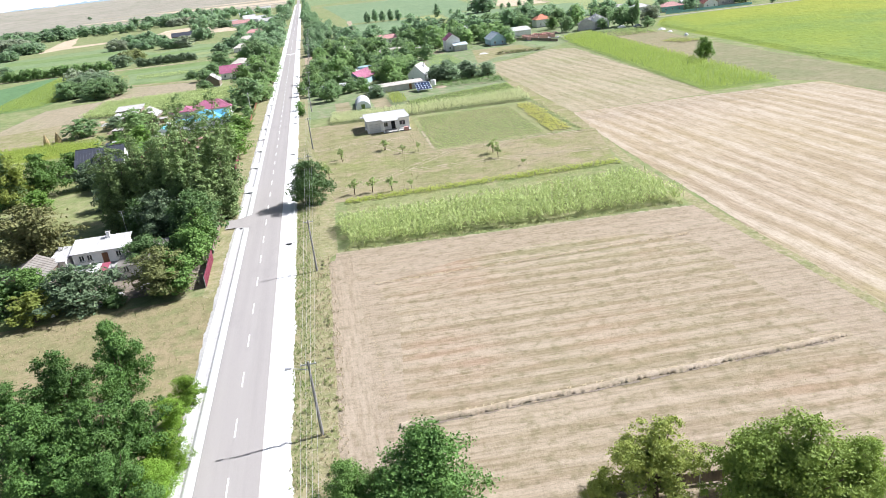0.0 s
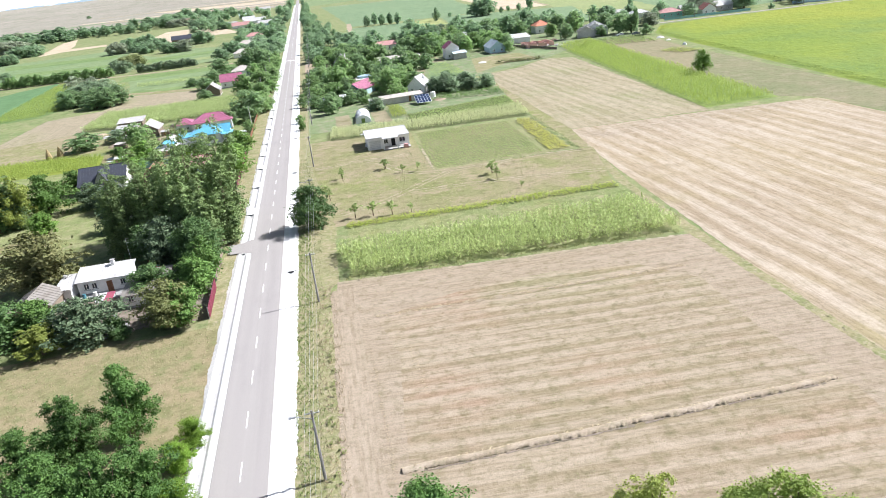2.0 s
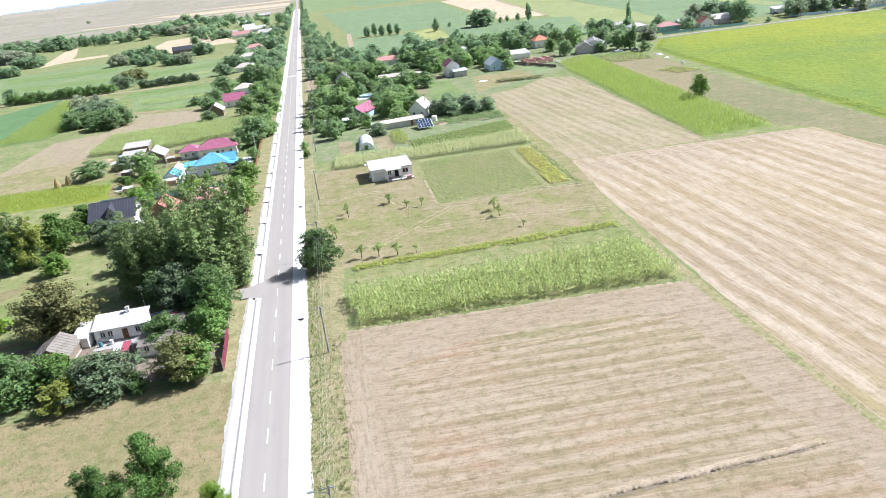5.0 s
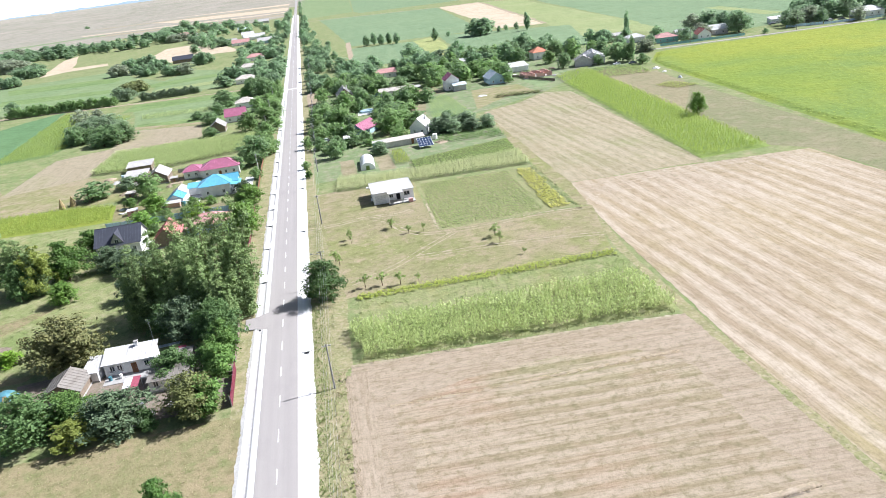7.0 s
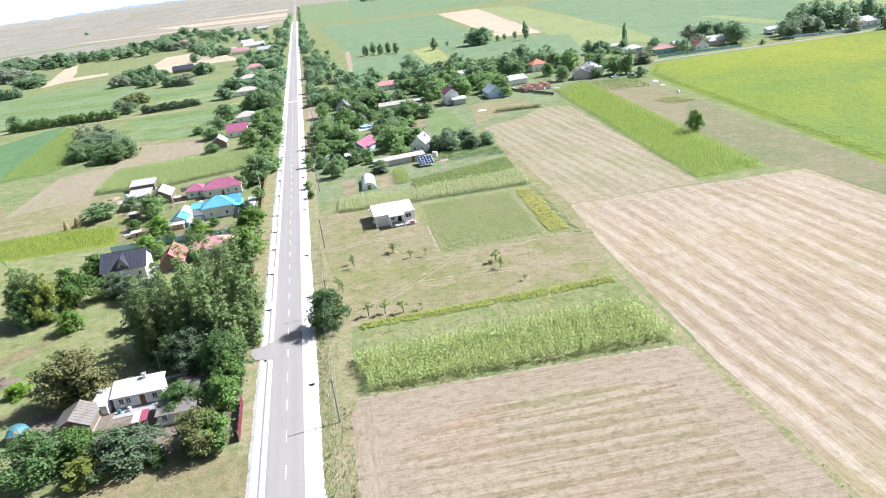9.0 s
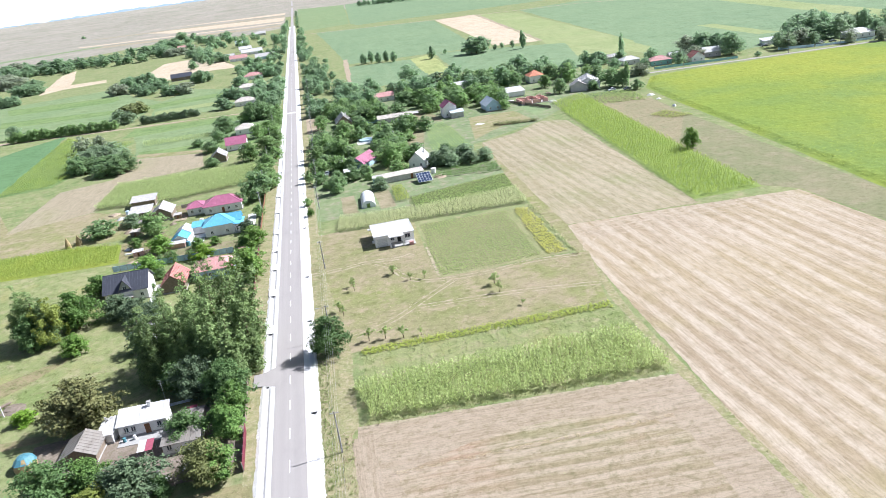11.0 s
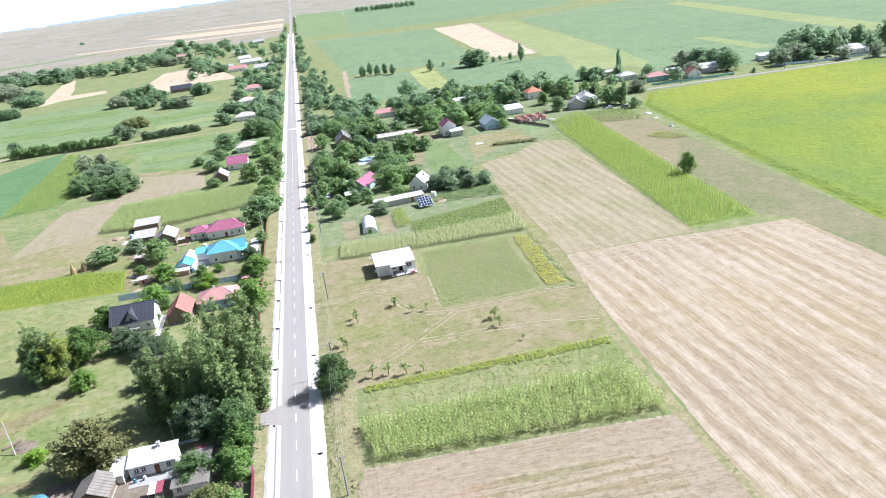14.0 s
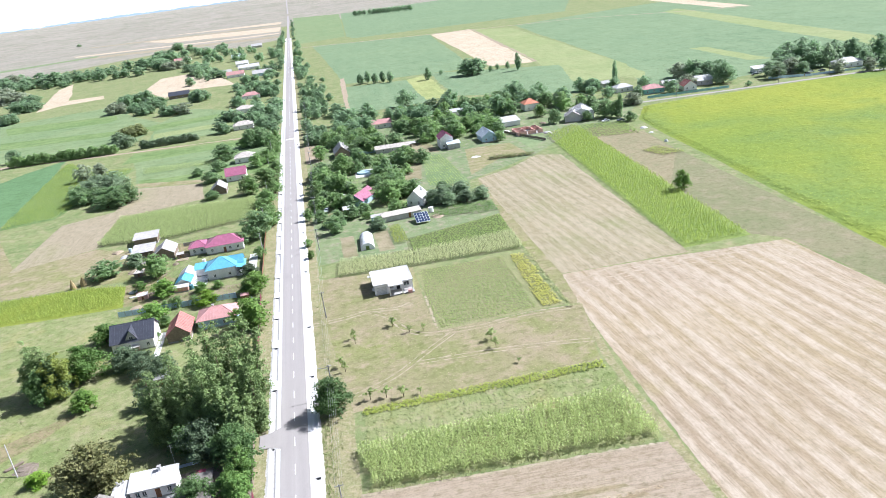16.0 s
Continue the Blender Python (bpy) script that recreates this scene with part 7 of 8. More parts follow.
part("post", Mesh().tube((0, 0, -0.1), (-2.1, 4.0, 6.2), 0.14, 0.1, 8), "concrete_grey", p)


# ---- fences ----
def panel_fence(label, x0, y0, x1, y1, h, mat, pitch=2.2):
    """Sheet fence: posts, rails and ribbed panels."""
    n = max(1, round(math.hypot(x1 - x0, y1 - y0) / pitch))
    L = math.hypot(x1 - x0, y1 - y0)
    f = thing("fence", pose(x0, y0, 0, 0, 0, math.degrees(math.atan2(y1 - y0, x1 - x0))), label, "fence")
    s = L / n
    pm = Mesh()
    k = 16
    for i in range(k + 1):
        u, e = 0.06 + (s - 0.12) * i / k, 0.03 if (i // 2) % 2 else 0.0
        pm.v += [(u, -0.02 - e, 0.12), (u, -0.02 - e, h), (u, 0.02 - e, h), (u, 0.02 - e, 0.12)]
        if i:
            b = 4 * i
            pm.f += [(b - 4 + j, b - 4 + (j + 1) % 4, b + (j + 1) % 4, b + j) for j in range(4)]
    pm.f += [(3, 2, 1, 0), (4 * k, 4 * k + 1, 4 * k + 2, 4 * k + 3)]
    panel = pm.data("panel", M[mat])
    post = Mesh().box(-0.05, 0.05, -0.05, 0.05, -0.1, h + 0.08).data("post", M["concrete_grey"])
    for i in range(n + 1):
        part("post", post, mat, f, at=(i * s, 0.08, 0))
        if i < n:
            part("panel", panel, mat, f, at=(i * s, 0, 0))


panel_fence("dark red sheet fence of the cottage", -7.6, 116, -7.9, 128, 1.9, "fence_red")
panel_fence("dark weathered fence below the walnut trees", 30.5, 56.4, 40.5, 55.0, 1.2, "wood")
panel_fence("weathered board fence along the grove", -8.1, 131, -9.2, 172, 1.3, "wood")
panel_fence("pale blue sheet fence between two gardens", -54, 231, -17.5, 229, 1.9, "fence_blue")
panel_fence("brown fence along the road", -9.4, 190, -9.7, 226, 1.4, "fence_red")
panel_fence("brown fence along the road", -9.8, 240, -10, 300, 1.4, "wood_brown")
panel_fence("dark fence along the road", -9.8, 310, -9, 395, 1.4, "wood")
panel_fence("grey fence behind the magenta-roofed house", -42, 292, -12, 294, 1.5, "concrete_grey")
panel_fence("teal sheet fence by the village lane", 216.5, 420.5, 266, 413, 1.5, "plaster_teal")
panel_fence("pale blue fence by the village lane", 296, 418.5, 314, 409.5, 1.6, "fence_blue")
panel_fence("pale fence by the village lane", 314, 408.5, 430, 391, 1.4, "fence_blue")
panel_fence("dark wooden fence beside the brick shell", 118, 393, 131, 361, 1.4, "wood")
panel_fence("blue-grey wall of the roadside garden", 34, 399, 48, 399, 1.8, "plaster_blue")


# ---- single things ----
def flat_house():
    """White one-storey shell: a closed block, a recessed front on pillars, a flat roof with a raised rim and a porch roof."""
    t = thing("flat_roofed_house", pose(31, 214, 0), "white unfinished house with flat roof and porch", "house")
    part("wall", Mesh().box(-6.1, -1.9, -4.7, 6.5, 0, 3.15).box(-1.9, 5.4, -3.2, 6.5, 0, 3.15), "plaster_white", t)
    part("roof", Mesh().box(-6.4, 5.7, -4.9, 6.8, 3.15, 3.4), "roof_white", t)
    part("porch_roof", Mesh().box(-2.1, 2.3, -7.2, -4.9, 3.12, 3.36), "roof_white", t)
    part("side_canopy", Mesh().box(-7.3, -6.4, 3.0, 4.4, 3.0, 3.2), "roof_white", t)
    rim = Mesh()
    for x0, x1, y0, y1 in ((-6.4, 5.7, 6.65, 6.8), (-6.4, -6.25, -4.9, 6.65), (5.55, 5.7, -4.9, 6.65)):
        rim.box(x0, x1, y0, y1, 3.4, 3.5)
    part("roof_rim", rim, "concrete_white", t)
    part("porch_floor", Mesh().box(-1.9, 5.6, -7.0, -3.2, 0, 0.25), "concrete_grey", t)
    for u, v in ((-1.85, -6.95), (1.95, -6.95), (5.3, -4.65)):
        part("pillar", Mesh().box(u - 0.17, u + 0.17, v - 0.17, v + 0.17, 0.25, 3.12), "plaster_white", t)
    part("garage_panel", Mesh().box(-5.6, -2.5, -4.76, -4.704, 0.1, 2.6), "concrete_white", t)
    for k in range(5):
        part("panel_joint", Mesh().box(-5.6, -2.5, -4.775, -4.76, 0.5 + 0.45 * k, 0.54 + 0.45 * k), "concrete_grey", t)
    window(t, 0, 3.7, 1.0, -3.2, -1, 1.7, 1.3)
    window(t, 0, -0.9, 1.0, -3.2, -1, 1.2, 1.3)
    window(t, 1, 1.5, 1.1, 5.4, 1, 1.3, 1.2)
    window(t, 1, -1.5, 1.1, -6.1, -1, 1.1, 1.0)
    # closed dark panel: the shade of a doorway as colour
    part("door", Mesh().box(0.6, 1.7, -3.26, -3.204, 0.25, 2.4), "dark", t, "dark panel painted as a shaded doorway")
    part("vent_box", Mesh().box(-6.7, -6.1, -2.4, -1.6, 0.7, 1.3), "plaster_white", t)


flat_house()


def greenhouse():
    t = thing("greenhouse", pose(26.8, 250, 0, 0, 0, -3), "white foil tunnel greenhouse in the garden", "greenhouse")
    m = Mesh()
    n, L, r = 12, 13.0, 2.5
    for y in (0, L):
        m.v += [(r * math.cos(math.pi * i / n), y, 1.0 * r * math.sin(math.pi * i / n)) for i in range(n + 1)]
    m.f += [(i + 1, i, n + 1 + i, n + 2 + i) for i in range(n)]
    m.f.append(tuple(range(n + 1, 2 * n + 2)))
    part("foil", m, "foil", t, smooth=False)
    for k in range(7):
        h = Mesh()
        y = L * k / 6
        for i in range(n):
            h.tube(*[((r + 0.02) * math.cos(math.pi * j / n), y, (r + 0.02) * math.sin(math.pi * j / n)) for j in (i, i + 1)][:1], [((r + 0.02) * math.cos(math.pi * j / n), y, (r + 0.02) * math.sin(math.pi * j / n)) for j in (i, i + 1)][1], 0.03, n=5)
        part("hoop", h, "metal", t)
    end = [(r * math.cos(math.pi * i / n), 0.0, r * math.sin(math.pi * i / n)) for i in range(n + 1)]
    part("end_foil", Mesh().poly(end), "foil", t)
    part("doorway", Mesh().box(-0.6, 0.6, -0.03, -0.004, 0.0, 1.5), "leaf_garden", t, "low open doorway with plants inside")


greenhouse()


def solar():
    """A flat-tilted rack of dark panels with pale joints, on six posts."""
    t = thing("solar_array", pose(50.0, 270.2, 0), "tilted rack of dark solar panels", "solar panel")

    def height(y):
        return 0.9 + (y + 3.5) / 7.0 * 1.7

    for u in (-2.3, 0, 2.3):
        for y in (-3.0, 3.0):
            part("post", Mesh().tube((u, y, 0), (u, y, height(y) - 0.08), 0.06, n=6), "metal", t)
    part("rack", Mesh().slab([(-2.7, -3.5, height(-3.5)), (2.7, -3.5, height(-3.5)), (2.7, 3.5, height(3.5)), (-2.7, 3.5, height(3.5))], 0.08), "paint_white", t)
    for i in range(5):
        for j in range(4):
            x0, x1, y0, y1 = -2.62 + 1.06 * i, -1.66 + 1.06 * i, -3.4 + 1.72 * j, -1.82 + 1.72 * j
            part("panel", Mesh().slab([(x0, y0, height(y0) + 0.035), (x1, y0, height(y0) + 0.035), (x1, y1, height(y1) + 0.035), (x0, y1, height(y1) + 0.035)], 0.03), "solar", t)


solar()


def dormer():
    t = thing("dormer", pose(-44.2, 206.4, 0), "gabled dormer with a dark window on the anthracite roof", "dormer")
    part("wall", Mesh().box(-1.5, 1.5, -2.0, 1.5, 3.0, 3.9).poly([(-1.5, -2.0, 3.9), (1.5, -2.0, 3.9), (0, -2.0, 6.3)]), "plaster_grey", t)
    r = Mesh()
    for s in (-1, 1):
        roof_plane(r, (s * 1.9, -2.3, 3.45), (s * 1.9, 1.6, 3.45), (0, 2.4, 6.5), (0, -2.3, 6.5), 0.7)
    part("roof", r, "roof_dark", t)
    window(t, 0, 0.0, 3.3, -2.0, -1, 1.1, 1.3)


dormer()


def brick_shell():
    t = thing("brick_shell", pose(129, 386, 0), "unfinished roofless red brick house shell", "building")
    for x0, x1, y0, y1 in ((-7, 7, -6, -5.7), (-7, 7, 5.7, 6), (-7, -6.7, -5.7, 5.7), (6.7, 7, -5.7, 5.7), (-2.2, -1.9, -5.7, 5.7), (2.4, 2.7, -5.7, 5.7), (-6.7, -2.2, 0, 0.3), (2.7, 6.7, 0.6, 0.9)):
        k = max(1, int(max(x1 - x0, y1 - y0) / 2.4))
        for i in range(k):
            u0, u1, hi = i / k, (i + 1) / k, 2.1 - 0.25 * (i % 2)
            if x1 - x0 > y1 - y0:
                a, b = x0 + (x1 - x0) * u0, x0 + (x1 - x0) * u1
                part("wall_panel", Mesh().box(a, b - (0.9 if i % 2 else 0.0), y0, y1, 0.3, hi), "brick", t)
            else:
                a, b = y0 + (y1 - y0) * u0, y0 + (y1 - y0) * u1
                part("wall_panel", Mesh().box(x0, x1, a, b, 0.3, hi), "brick", t)
    part("slab", Mesh().box(-7.4, 7.4, -6.4, 6.4, 0, 0.3), "concrete_grey", t)


brick_shell()


def car(x, y, turn, mat, label):
    c = thing("car", pose(x, y, ZR, 0, 0, turn), label, "car", "parked cars")
    body = Mesh()
    prof = [(-2.05, 0.35), (-2.1, 0.75), (-1.9, 0.95), (-1.25, 1.0), (-0.6, 1.42), (0.75, 1.45), (1.5, 1.0), (2.05, 0.85), (2.1, 0.4)]
    k = len(prof)
    for yy in (-0.82, 0.82):
        body.v += [(px, yy * (0.82 if pz > 1.1 else 1), pz) for px, pz in prof]
    body.f += [(i, i + 1, k + i + 1, k + i) for i in range(k - 1)] + [tuple(range(k - 1, -1, -1)), tuple(range(k, 2 * k)), (0, k, 2 * k - 1, k - 1)]
    part("body", body, mat, c)
    for s in (-1, 1):
        part("side_window", Mesh().poly([(-1.05, s * 0.83, 1.03), (1.25, s * 0.83, 1.03), (0.65, s * 0.7, 1.38), (-0.55, s * 0.7, 1.36)]), "glass", c)
    part("windscreen", Mesh().poly([(-1.28, -0.68, 1.02), (-1.28, 0.68, 1.02), (-0.66, 0.6, 1.42), (-0.66, -0.6, 1.42)]), "glass", c)
    for px in (-1.3, 1.3):
        for s in (-1, 1):
            w = part("wheel", Mesh().tube((px, s * 0.66, 0.31), (px, s * 0.86, 0.31), 0.31, n=12), "rubber", c)
            part("rim", Mesh().tube((px, s * 0.86, 0.31), (px, s * 0.87, 0.31), 0.18, n=10), "metal", w)


car(11.5, 296, 80, "car_white", "white car parked under trees")
car(15, 304, 80, "car_white", "white car parked under trees")
for x, y, mt in ((299, 437, "car_grey"), (304, 440, "car_white"), (309, 434, "car_white"), (323.5, 416.2, "car_white"), (318, 412.5, "car_grey"), (330, 414.5, "car_grey")):
    car(x, y, -8, mt, "parked car beside the village lane")
car(171.5, 379, 10, "car_white", "white car parked by the barn")
car(178.5, 375, 5, "car_grey", "dark car parked under the trees by the barn")


def bits():
    t = thing("haystack", pose(-47.2, 131.6, 0), "dry haystack half covered by a blue tarpaulin", "haystack")
    m = Mesh()
    for j, (z, r) in enumerate(((0, 2.0), (0.8, 2.1), (1.6, 1.7), (2.3, 0.9))):
        m.v += [(r * math.cos(2 * math.pi * i / 12) * (1 + 0.08 * math.sin(i * 5)), r * math.sin(2 * math.pi * i / 12), z) for i in range(12)]
        if j:
            m.f += [((j - 1) * 12 + i, (j - 1) * 12 + (i + 1) % 12, j * 12 + (i + 1) % 12, j * 12 + i) for i in range(12)]
    m.f.append(tuple(range(36, 48)))
    part("hay", m, "hay", t, smooth=True)
    c = Mesh()
    for j, (z, r) in enumerate(((1.25, 2.12), (1.75, 1.85), (2.35, 1.15), (2.6, 0.4))):
        c.v += [(r * math.cos(2 * math.pi * i / 12) * (1 + 0.08 * math.sin(i * 5)) - 0.1, r * math.sin(2 * math.pi * i / 12) + 0.3, z + (0.12 * math.sin(i * 3.1) + 0.3 * math.cos(2 * math.pi * (i - 9) / 12)) * (j == 0)) for i in range(12)]
        if j:
            c.f += [((j - 1) * 12 + i, (j - 1) * 12 + (i + 1) % 12, j * 12 + (i + 1) % 12, j * 12 + i) for i in range(12)]
    c.f.append(tuple(range(36, 48)))
    part("tarpaulin", c, "tarp", t)
    for x, y, r in ((-76.7, 266.0, 1.1), (-73.5, 267.5, 1.2)):
        h = thing("haystack", pose(x, y, 0), "small pointed grey-brown haystack", "haystack", "haystacks at the crop's edge")
        part("hay", Mesh().tube((0, 0, 0), (0, 0, 1.5), r, r * 0.8, 10).tube((0, 0, 1.5), (0, 0, 3.6), r * 0.8, 0.1, 10), "hay", h)
    for x, y, w, d, mt, lab in ((-24.5, 127.4, 1.3, 3.2, "red_cloth", "faded red awning in the yard"), (-25.85, 127.4, 1.3, 3.2, "roof_white", "white awning in the yard"), (-18.3, 136.8, 2.0, 1.6, "red_cloth", "red covered stack in the yard")):
        a = thing("awning", pose(x, y, 0), lab, "awning")
        part("cover", Mesh().slab([(-w / 2, -d / 2, 1.9), (w / 2, -d / 2, 1.9), (w / 2, d / 2, 2.2), (-w / 2, d / 2, 2.2)], 0.04), mt, a)
        for sx in (-1, 1):
            part("leg", Mesh().tube((sx * w * 0.45, -d * 0.4, 0), (sx * w * 0.45, -d * 0.4, 1.9), 0.04, n=6), "metal", a)
            part("leg", Mesh().tube((sx * w * 0.45, d * 0.4, 0), (sx * w * 0.45, d * 0.4, 2.15), 0.04, n=6), "metal", a)
    mixer = thing("pallet_stack", pose(35.2, 206.9, 0), "stack of pinkish bricks on a pallet by the house", "brick stack")
    part("pallet", Mesh().box(-0.7, 0.7, -0.6, 0.6, 0, 0.15), "wood", mixer)
    part("brick_pile", Mesh().box(-0.6, 0.6, -0.5, 0.5, 0.15, 1.1), "roof_pink", mixer)
    pool = thing("garden_pool", pose(36, 358, 0), "pale blue covered pool in the garden", "pool")
    part("basin", Mesh().tube((0, 0, 0), (0, 0, 0.9), 3.4, n=20), "plaster_blue", pool)
    part("cover", Mesh().tube((0, 0, 0.9), (0, 0, 0.98), 3.3, n=20), "fence_blue", pool)
    yard = thing("yard_gate", pose(9.5, 432, 0), "bare packed-earth forecourt with a low wall", "yard")
    part("forecourt", Mesh().box(-1, 8, -34, 12, 0.03, 0.06), "dirt", yard)


bits()


# ---- yards and clutter ----
def pave(label, pts, mat="concrete_white"):
    t = thing("yard_slab", pose(0, 0, 0), label, "paving")
    part("slab", Mesh().slab([(x, y, 0.1) for x, y in pts], 0.1), mat, t)


pave("white concrete yard between house and shed", [(-33.2, 245), (-28.6, 245), (-28.4, 263), (-33, 262)])
pave("white concrete path beside the blue-roofed house", [(-15.4, 249), (-12.4, 249), (-12.2, 268), (-15.2, 268)])
pave("pale concrete yard of the magenta-roofed house", [(-43, 275.5), (-38.4, 275), (-38, 281), (-43, 286)], "dirt")
pave("bright concrete path beside the anthracite roof", [(-38.2, 198), (-36.6, 198), (-36.6, 213), (-38.2, 213)])
pave("pale cement floor of the cottage yard", [(-31.5, 131.6), (-22.8, 131.6), (-22.8, 134.6), (-31.5, 134.6)], "concrete_grey")


def heap(x, y, r, h, mat, label, category="heap", seed=1):
    """A low uneven pile: rubble, soil, branches or scrap under a sheet."""
    rnd = random.Random(seed + int(x * 7 + y))
    t = thing("heap", pose(x, y, 0, 0, 0, rnd.uniform(0, 360)), label, category)
    m = Mesh()
    n = 11
    for z, q in ((0, 1.0), (0.45, 0.75), (0.8, 0.45)):
        m.v += [(r * q * rnd.uniform(0.75, 1.2) * math.cos(6.283 * i / n), r * q * rnd.uniform(0.6, 1.0) * math.sin(6.283 * i / n), z * h * rnd.uniform(0.8, 1.15)) for i in range(n)]
    m.v.append((rnd.uniform(-0.1, 0.1) * r, 0, h))
    for j in (0, n):
        m.f += [(j + i, j + (i + 1) % n, j + n + (i + 1) % n, j + n + i) for i in range(n)]
    m.f += [(2 * n + i, 2 * n + (i + 1) % n, 3 * n) for i in range(n)]
    part("mound", m, mat, t)


def lumber(x, y, turn, n, length, mat, label):
    """Loose boards or sheets stacked askew on the ground."""
    rnd = random.Random(int(x * 13 + y))
    t = thing("board_stack", pose(x, y, 0, 0, 0, turn), label, "boards")
    for i in range(n):
        u, z = rnd.uniform(-0.4, 0.4), 0.05 + 0.06 * i
        b = Mesh().box(-length / 2 + u, length / 2 + u, -0.12 + rnd.uniform(-0.5, 0.5), 0.14 + rnd.uniform(0.0, 0.6), z - 0.05, z)
        part("board", b, mat, t)


def drum(x, y, mat, label, r=0.3, h=0.9):
    t = thing("barrel", pose(x, y, 0), label, "barrel")
    part("body", Mesh().tube((0, 0, 0), (0, 0, h), r, r, 12), mat, t)
    for z in (0.02, h * 0.35, h * 0.66, h - 0.03):
        part("hoop", Mesh().tube((0, 0, z - 0.015), (0, 0, z + 0.015), r + 0.015, n=12), mat, t)


def hutch(x, y, turn, w, d, h, wall, top, label):
    """A knocked-together coop or tool box with a tilted lid."""
    t = thing("hutch", pose(x, y, 0, 0, 0, turn), label, "hutch")
    part("wall", Mesh().box(-w / 2, w / 2, -d / 2, d / 2, 0, h), wall, t)
    part("roof", Mesh().slab([(-w / 2 - 0.15, -d / 2 - 0.15, h + 0.06), (w / 2 + 0.15, -d / 2 - 0.15, h + 0.06), (w / 2 + 0.15, d / 2 + 0.15, h + 0.3), (-w / 2 - 0.15, d / 2 + 0.15, h + 0.3)], 0.05), top, t)
    part("door", Mesh().box(-0.3, 0.3, -d / 2 - 0.04, -d / 2 - 0.004, 0.1, h * 0.8), "wood_brown", t)


# cottage yard
for x, y, r, h, mt, lab in ((-23.4, 116.2, 1.1, 0.6, "concrete_grey", "heap of grey rubble and scrap under the trees"), (-21.3, 118.6, 1.3, 0.7, "plaster_grey", "heap of pale rubble in the yard"), (-19.5, 116.4, 0.9, 0.5, "wood", "heap of dry branches in the yard"), (-26.4, 117.0, 0.8, 0.4, "dirt", "low heap of soil in the yard"), (-30.5, 125.5, 0.9, 0.5, "hay", "small heap of hay by the shed"), (-45.0, 127.0, 2.4, 0.9, "hay", "broad heap of brown manure and straw"), (-44.1, 117.2, 1.2, 0.8, "tarp", "heap covered with a blue tarpaulin")):
    heap(x, y, r, h, mt, lab)
for x, y, a, n, L, mt, lab in ((-24.6, 119.0, 20, 5, 2.6, "wood", "stack of weathered boards in the yard"), (-28.0, 118.2, -15, 4, 2.2, "wood", "scattered old boards in the yard"), (-17.4, 121.6, 75, 5, 3.0, "concrete_grey", "pile of grey cement sheets in the yard"), (-32.0, 123.0, 60, 4, 2.0, "roof_asbestos", "broken cement sheets on the ground"), (-21.6, 143.2, 5, 6, 3.8, "roof_paleblue", "stacked pale blue-grey sheets behind the cottage")):
    lumber(x, y, a, n, L, mt, lab)
for x, y, mt, lab in ((-29.2, 114.9, "plaster_white", "white plastic barrel at the edge of the lot"), (-28.6, 133.4, "plaster_white", "white washing machine drum by the wall"), (-30.4, 133.2, "tarp", "blue plastic barrel by the cottage wall"), (-26.2, 119.9, "tarp", "blue plastic barrel in the yard"), (-22.6, 121.5, "metal", "rusty metal barrel in the yard")):
    drum(x, y, mt, lab)
hutch(-27.8, 123.4, -8, 1.8, 1.4, 1.1, "wood", "roof_asbestos", "small wooden coop in the yard")
mast = thing("antenna_mast", pose(-23.8, 141.4, 0), "thin metal aerial mast behind the cottage", "antenna")
part("pole", Mesh().tube((0, 0, 0), (0, 0, 7.0), 0.035, 0.025, 6), "metal", mast)
for z in (6.2, 6.6, 6.95):
    part("rod", Mesh().tube((-0.5, 0, z), (0.5, 0, z), 0.012, n=5), "metal", mast)

# yards of the left-hand houses
for x, y, r, h, mt, lab in ((-56.4, 272.1, 3.4, 1.0, "dirt", "rusty brown heap of earth in the garden"), (-68.7, 299.3, 2.6, 0.8, "dirt", "heap of brown earth at the field's edge"), (-64.5, 292, 2.0, 0.8, "plaster_grey", "grey heap of rubble behind the sheds"), (-50.8, 249.0, 1.8, 0.7, "brick", "heap of broken bricks in the garden"), (-53.5, 251.5, 1.6, 0.6, "plaster_white", "heap of white plaster rubble"), (-46.0, 243.0, 1.5, 0.6, "wood", "heap of branches in the garden"), (-49.5, 236.0, 2.6, 0.5, "dirt", "low heap of soil by the fence"), (-39.4, 211.0, 1.6, 0.8, "concrete_white", "heap of white sand beside the garage"), (-62.0, 284.0, 1.6, 0.9, "hay", "small heap of hay in the garden"), (-42.5, 272.5, 1.4, 0.7, "wood", "heap of firewood in the garden")):
    heap(x, y, r, h, mt, lab)
for x, y, a, n, L, mt, lab in ((-42.6, 241.7, 8, 6, 5.0, "wood", "stack of long grey timbers in the garden"), (-47.0, 246.5, 30, 5, 3.6, "wood", "loose boards lying in the garden"), (-52.0, 246.2, -10, 5, 3.4, "concrete_white", "stack of white boards in the garden"), (-44.5, 262.5, 70, 4, 3.2, "wood", "boards stacked beside the shed"), (-52.0, 282.0, 15, 5, 3.6, "wood", "stack of poles beside the barn"), (-40.0, 226.6, 0, 5, 3.0, "wood", "boards leaning by the garden fence")):
    lumber(x, y, a, n, L, mt, lab)
for x, y, mt, lab in ((-63.2, 297.4, "fence_blue", "pale blue water tank behind the sheds"), (-33.2, 244.2, "tarp", "blue barrel beside the lean-to"), (-31.6, 268.0, "plaster_white", "white water tank in the yard"), (-45.2, 254.0, "metal", "metal barrel in the garden")):
    drum(x, y, mt, lab, 0.7, 1.5)
hutch(-48.8, 243.6, 6, 3.2, 2.2, 1.5, "brick", "roof_white", "small brick coop with a white lid")
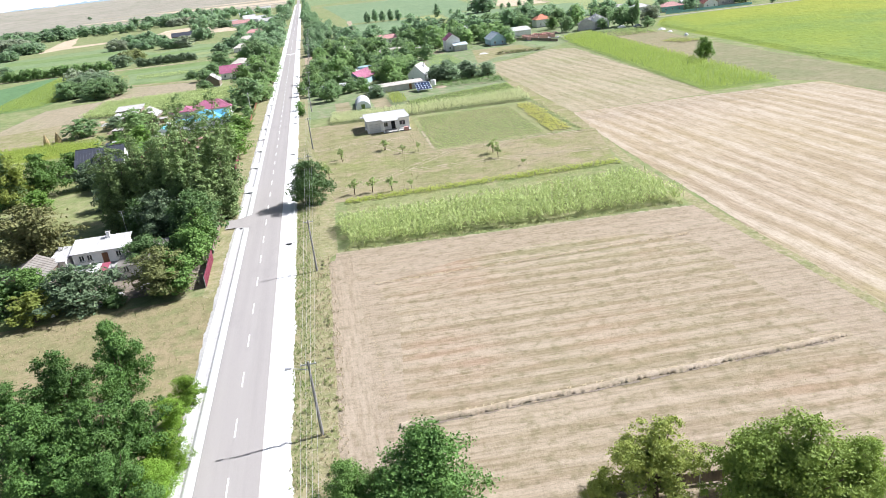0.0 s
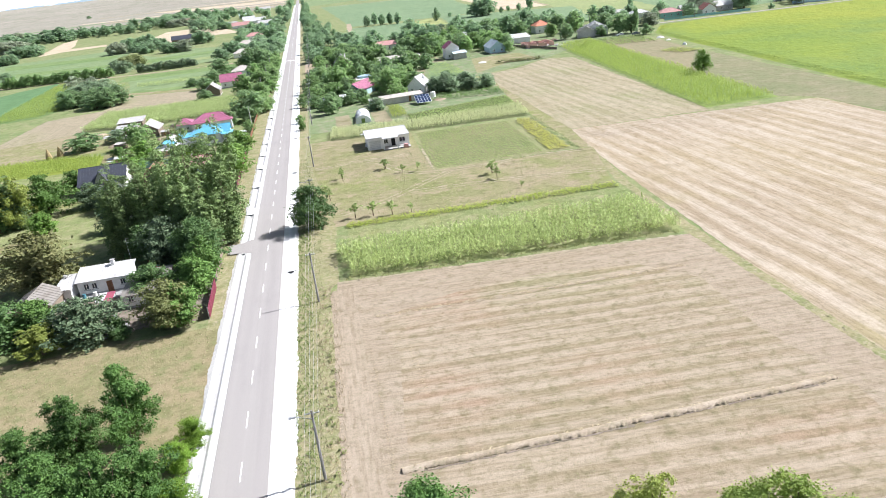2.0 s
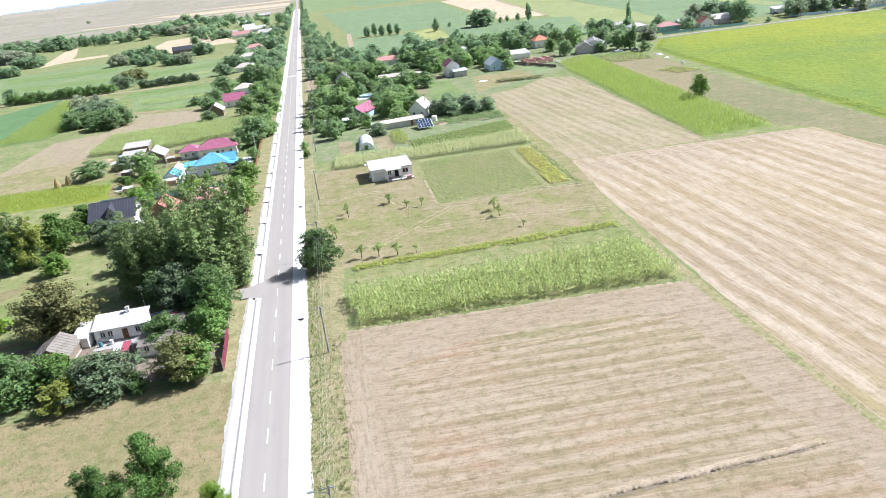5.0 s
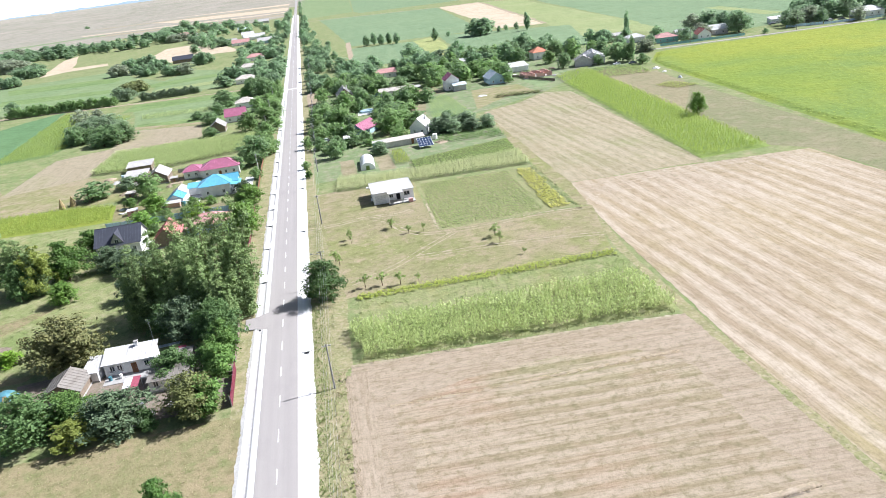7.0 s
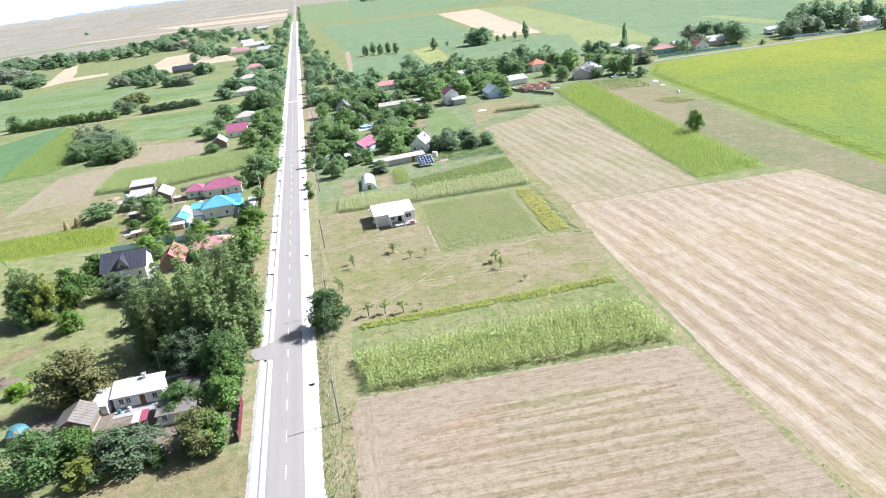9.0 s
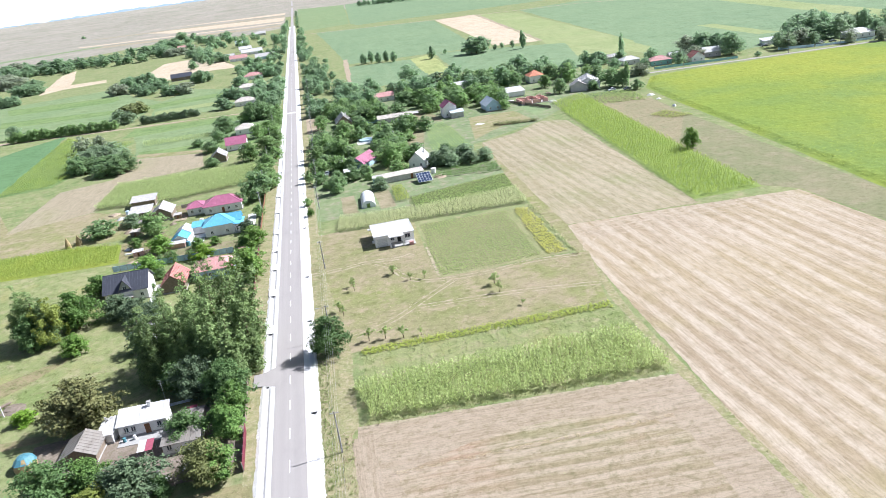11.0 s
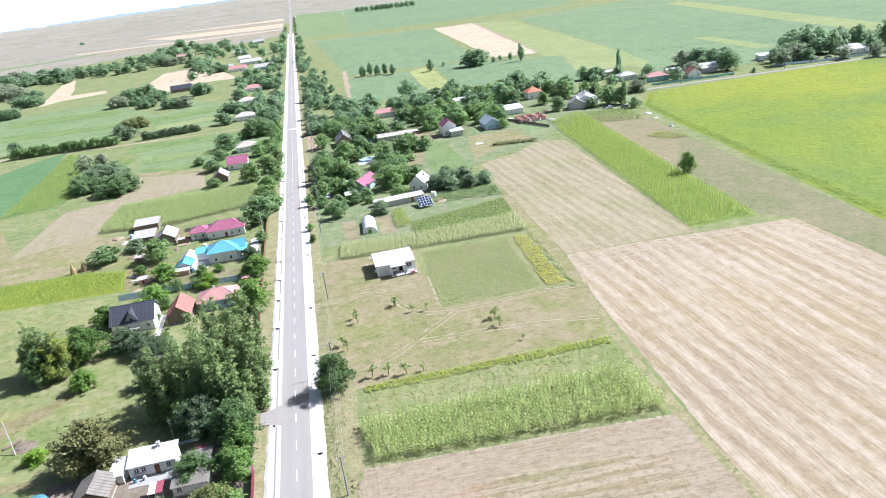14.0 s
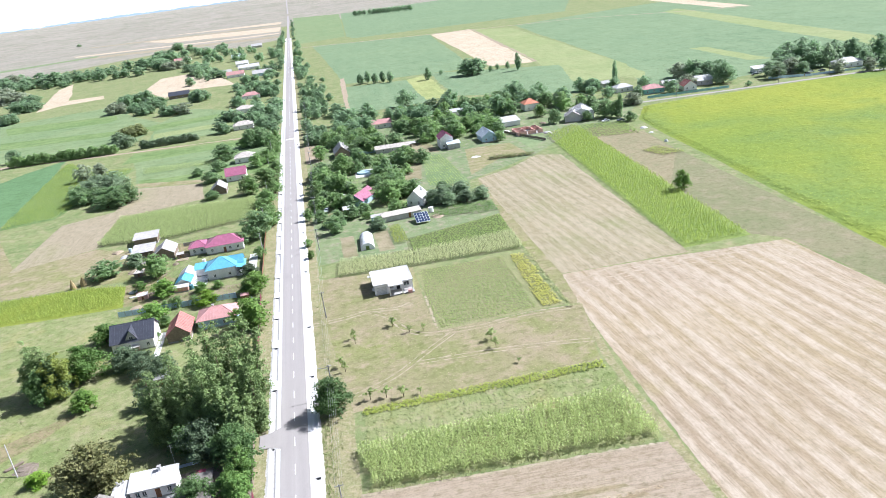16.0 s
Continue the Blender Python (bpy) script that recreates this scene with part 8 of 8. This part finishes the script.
hutch(-53.8, 266.5, -12, 3.4, 2.6, 1.7, "wood", "roof_asbestos", "weathered wooden hen house")
hutch(-41.4, 279.2, 4, 2.6, 2.0, 1.6, "wood", "roof_grey", "small wooden tool shed")
hutch(-43.8, 204.0, 4, 2.6, 2.0, 1.6, "wood", "roof_grey", "small wooden shed under the trees")
hutch(-14.6, 226.5, 0, 2.4, 2.0, 1.7, "wood_brown", "roof_pink", "small brown shed by the road fence")

# gardens right of the road
for x, y, r, h, mt, lab in ((91.5, 352.5, 2.4, 0.5, "concrete_white", "patch of white sand in the yard"), (137.5, 377, 2.6, 0.9, "plaster_grey", "heap of building rubble by the brick shell"), (119.5, 395.0, 2.6, 1.1, "concrete_white", "heap of pale building stone"), (136.0, 396.0, 2.2, 1.0, "brick", "heap of red bricks beside the shell"), (143.0, 401.0, 2.4, 1.0, "wood", "dark heap of scrap beside the trees"), (181.1, 353.2, 2.2, 0.9, "concrete_white", "pale heap of rubble at the field corner"), (179.6, 341.5, 1.4, 0.6, "concrete_white", "small pale heap of rubble"), (177, 321, 1.2, 1.1, "plaster_white", "white sacks heaped at the field edge"), (56.5, 273.0, 3.0, 0.5, "dirt", "low heap of bare earth by the solar panels")):
    heap(x, y, r, h, mt, lab)
drum(55.2, 279.6, "plaster_white", "white water tank by the shed", 1.0, 1.9)
drum(43.5, 360.0, "plaster_white", "white tank in the garden", 1.1, 1.8)
hutch(48.5, 361.0, 5, 3.4, 2.4, 1.7, "plaster_white", "roof_white", "small white garden shed")
hutch(33.5, 280.5, -5, 4.0, 3.0, 2.0, "plaster_blue", "roof_grey", "pale blue outbuilding behind the shed")


def terrace():
    """Open porch on white pillars along the blue-roofed house."""
    t = thing("terrace", pose(-17.0, 252.6, 0), "white-pillared terrace under a bright blue roof", "terrace")
    part("floor", Mesh().box(-1.5, 1.4, -4.2, 3.4, 0, 0.35), "concrete_white", t)
    for yy in (-4.0, -1.6, 0.8, 3.2):
        part("pillar", Mesh().box(1.0, 1.3, yy - 0.15, yy + 0.15, 0.35, 3.0), "plaster_white", t)
    part("roof", Mesh().slab([(-1.6, -4.4, 3.5), (1.7, -4.4, 3.0), (1.7, 3.7, 3.0), (-1.6, 3.7, 3.5)], 0.1), "roof_blue", t)
    for yy in (-2.8, -0.4, 2.0):
        part("railing", Mesh().box(1.1, 1.2, yy - 1.3, yy + 1.2, 0.9, 1.0), "plaster_white", t)


terrace()
hutch(-33.0, 181.8, 8, 3.4, 2.6, 1.9, "wood", "roof_grey", "low grey shed at the edge of the grove")
hutch(-30.5, 174.2, 12, 3.0, 2.6, 1.8, "plaster_white", "roof_white", "small white-roofed shed among the poplars")
heap(-57.5, 155.0, 3.0, 0.5, "yard_soil", "low heap of grey earth and sticks in the grass")
lumber(-60.5, 157.0, 40, 6, 3.6, "wood", "dry branches and boards lying in the grass")
pave("white paved terrace around the garden pool", [(31.5, 351), (41.5, 349.5), (42, 364), (32, 366)])


def lean_to(x, y, w, d, mat, label):
    """Open lean-to: posts, a sloping sheet and its purlins."""
    t = thing("lean_to", pose(x, y, 0), label, "lean-to")
    part("roof", Mesh().slab([(-w / 2, -d / 2, 2.0), (w / 2, -d / 2, 2.0), (w / 2, d / 2, 2.6), (-w / 2, d / 2, 2.6)], 0.06), mat, t)
    for sx in (-0.46, 0, 0.46):
        part("post", Mesh().box(sx * w - 0.06, sx * w + 0.06, -d * 0.45, -d * 0.45 + 0.12, 0, 2.0), "wood", t)
        part("post", Mesh().box(sx * w - 0.06, sx * w + 0.06, d * 0.4, d * 0.4 + 0.12, 0, 2.5), "wood", t)
    for sy in (-0.35, 0.0, 0.35):
        z = 2.3 + sy * 0.6 - 0.12
        part("purlin", Mesh().box(-w / 2, w / 2, sy * d - 0.05, sy * d + 0.05, z - 0.06, z + 0.04), "wood", t)


lean_to(-18.0, 134.6, 4.6, 2.6, "roof_rusty", "open lean-to with a grey corrugated roof")
lean_to(58.4, 290.0, 3.6, 3.4, "roof_white", "white-roofed porch beside the gabled house")
lean_to(-52.5, 275.5, 4.0, 3.0, "roof_rusty", "rusty open lean-to in the garden")
lean_to(24.0, 297.5, 5.0, 3.4, "roof_white", "pale open lean-to behind the parked cars")
lean_to(66.5, 399.0, 5.0, 3.4, "roof_grey", "grey open lean-to beside the long shed")
lean_to(118.0, 404.5, 4.6, 3.2, "roof_grey", "grey open lean-to among garden trees")
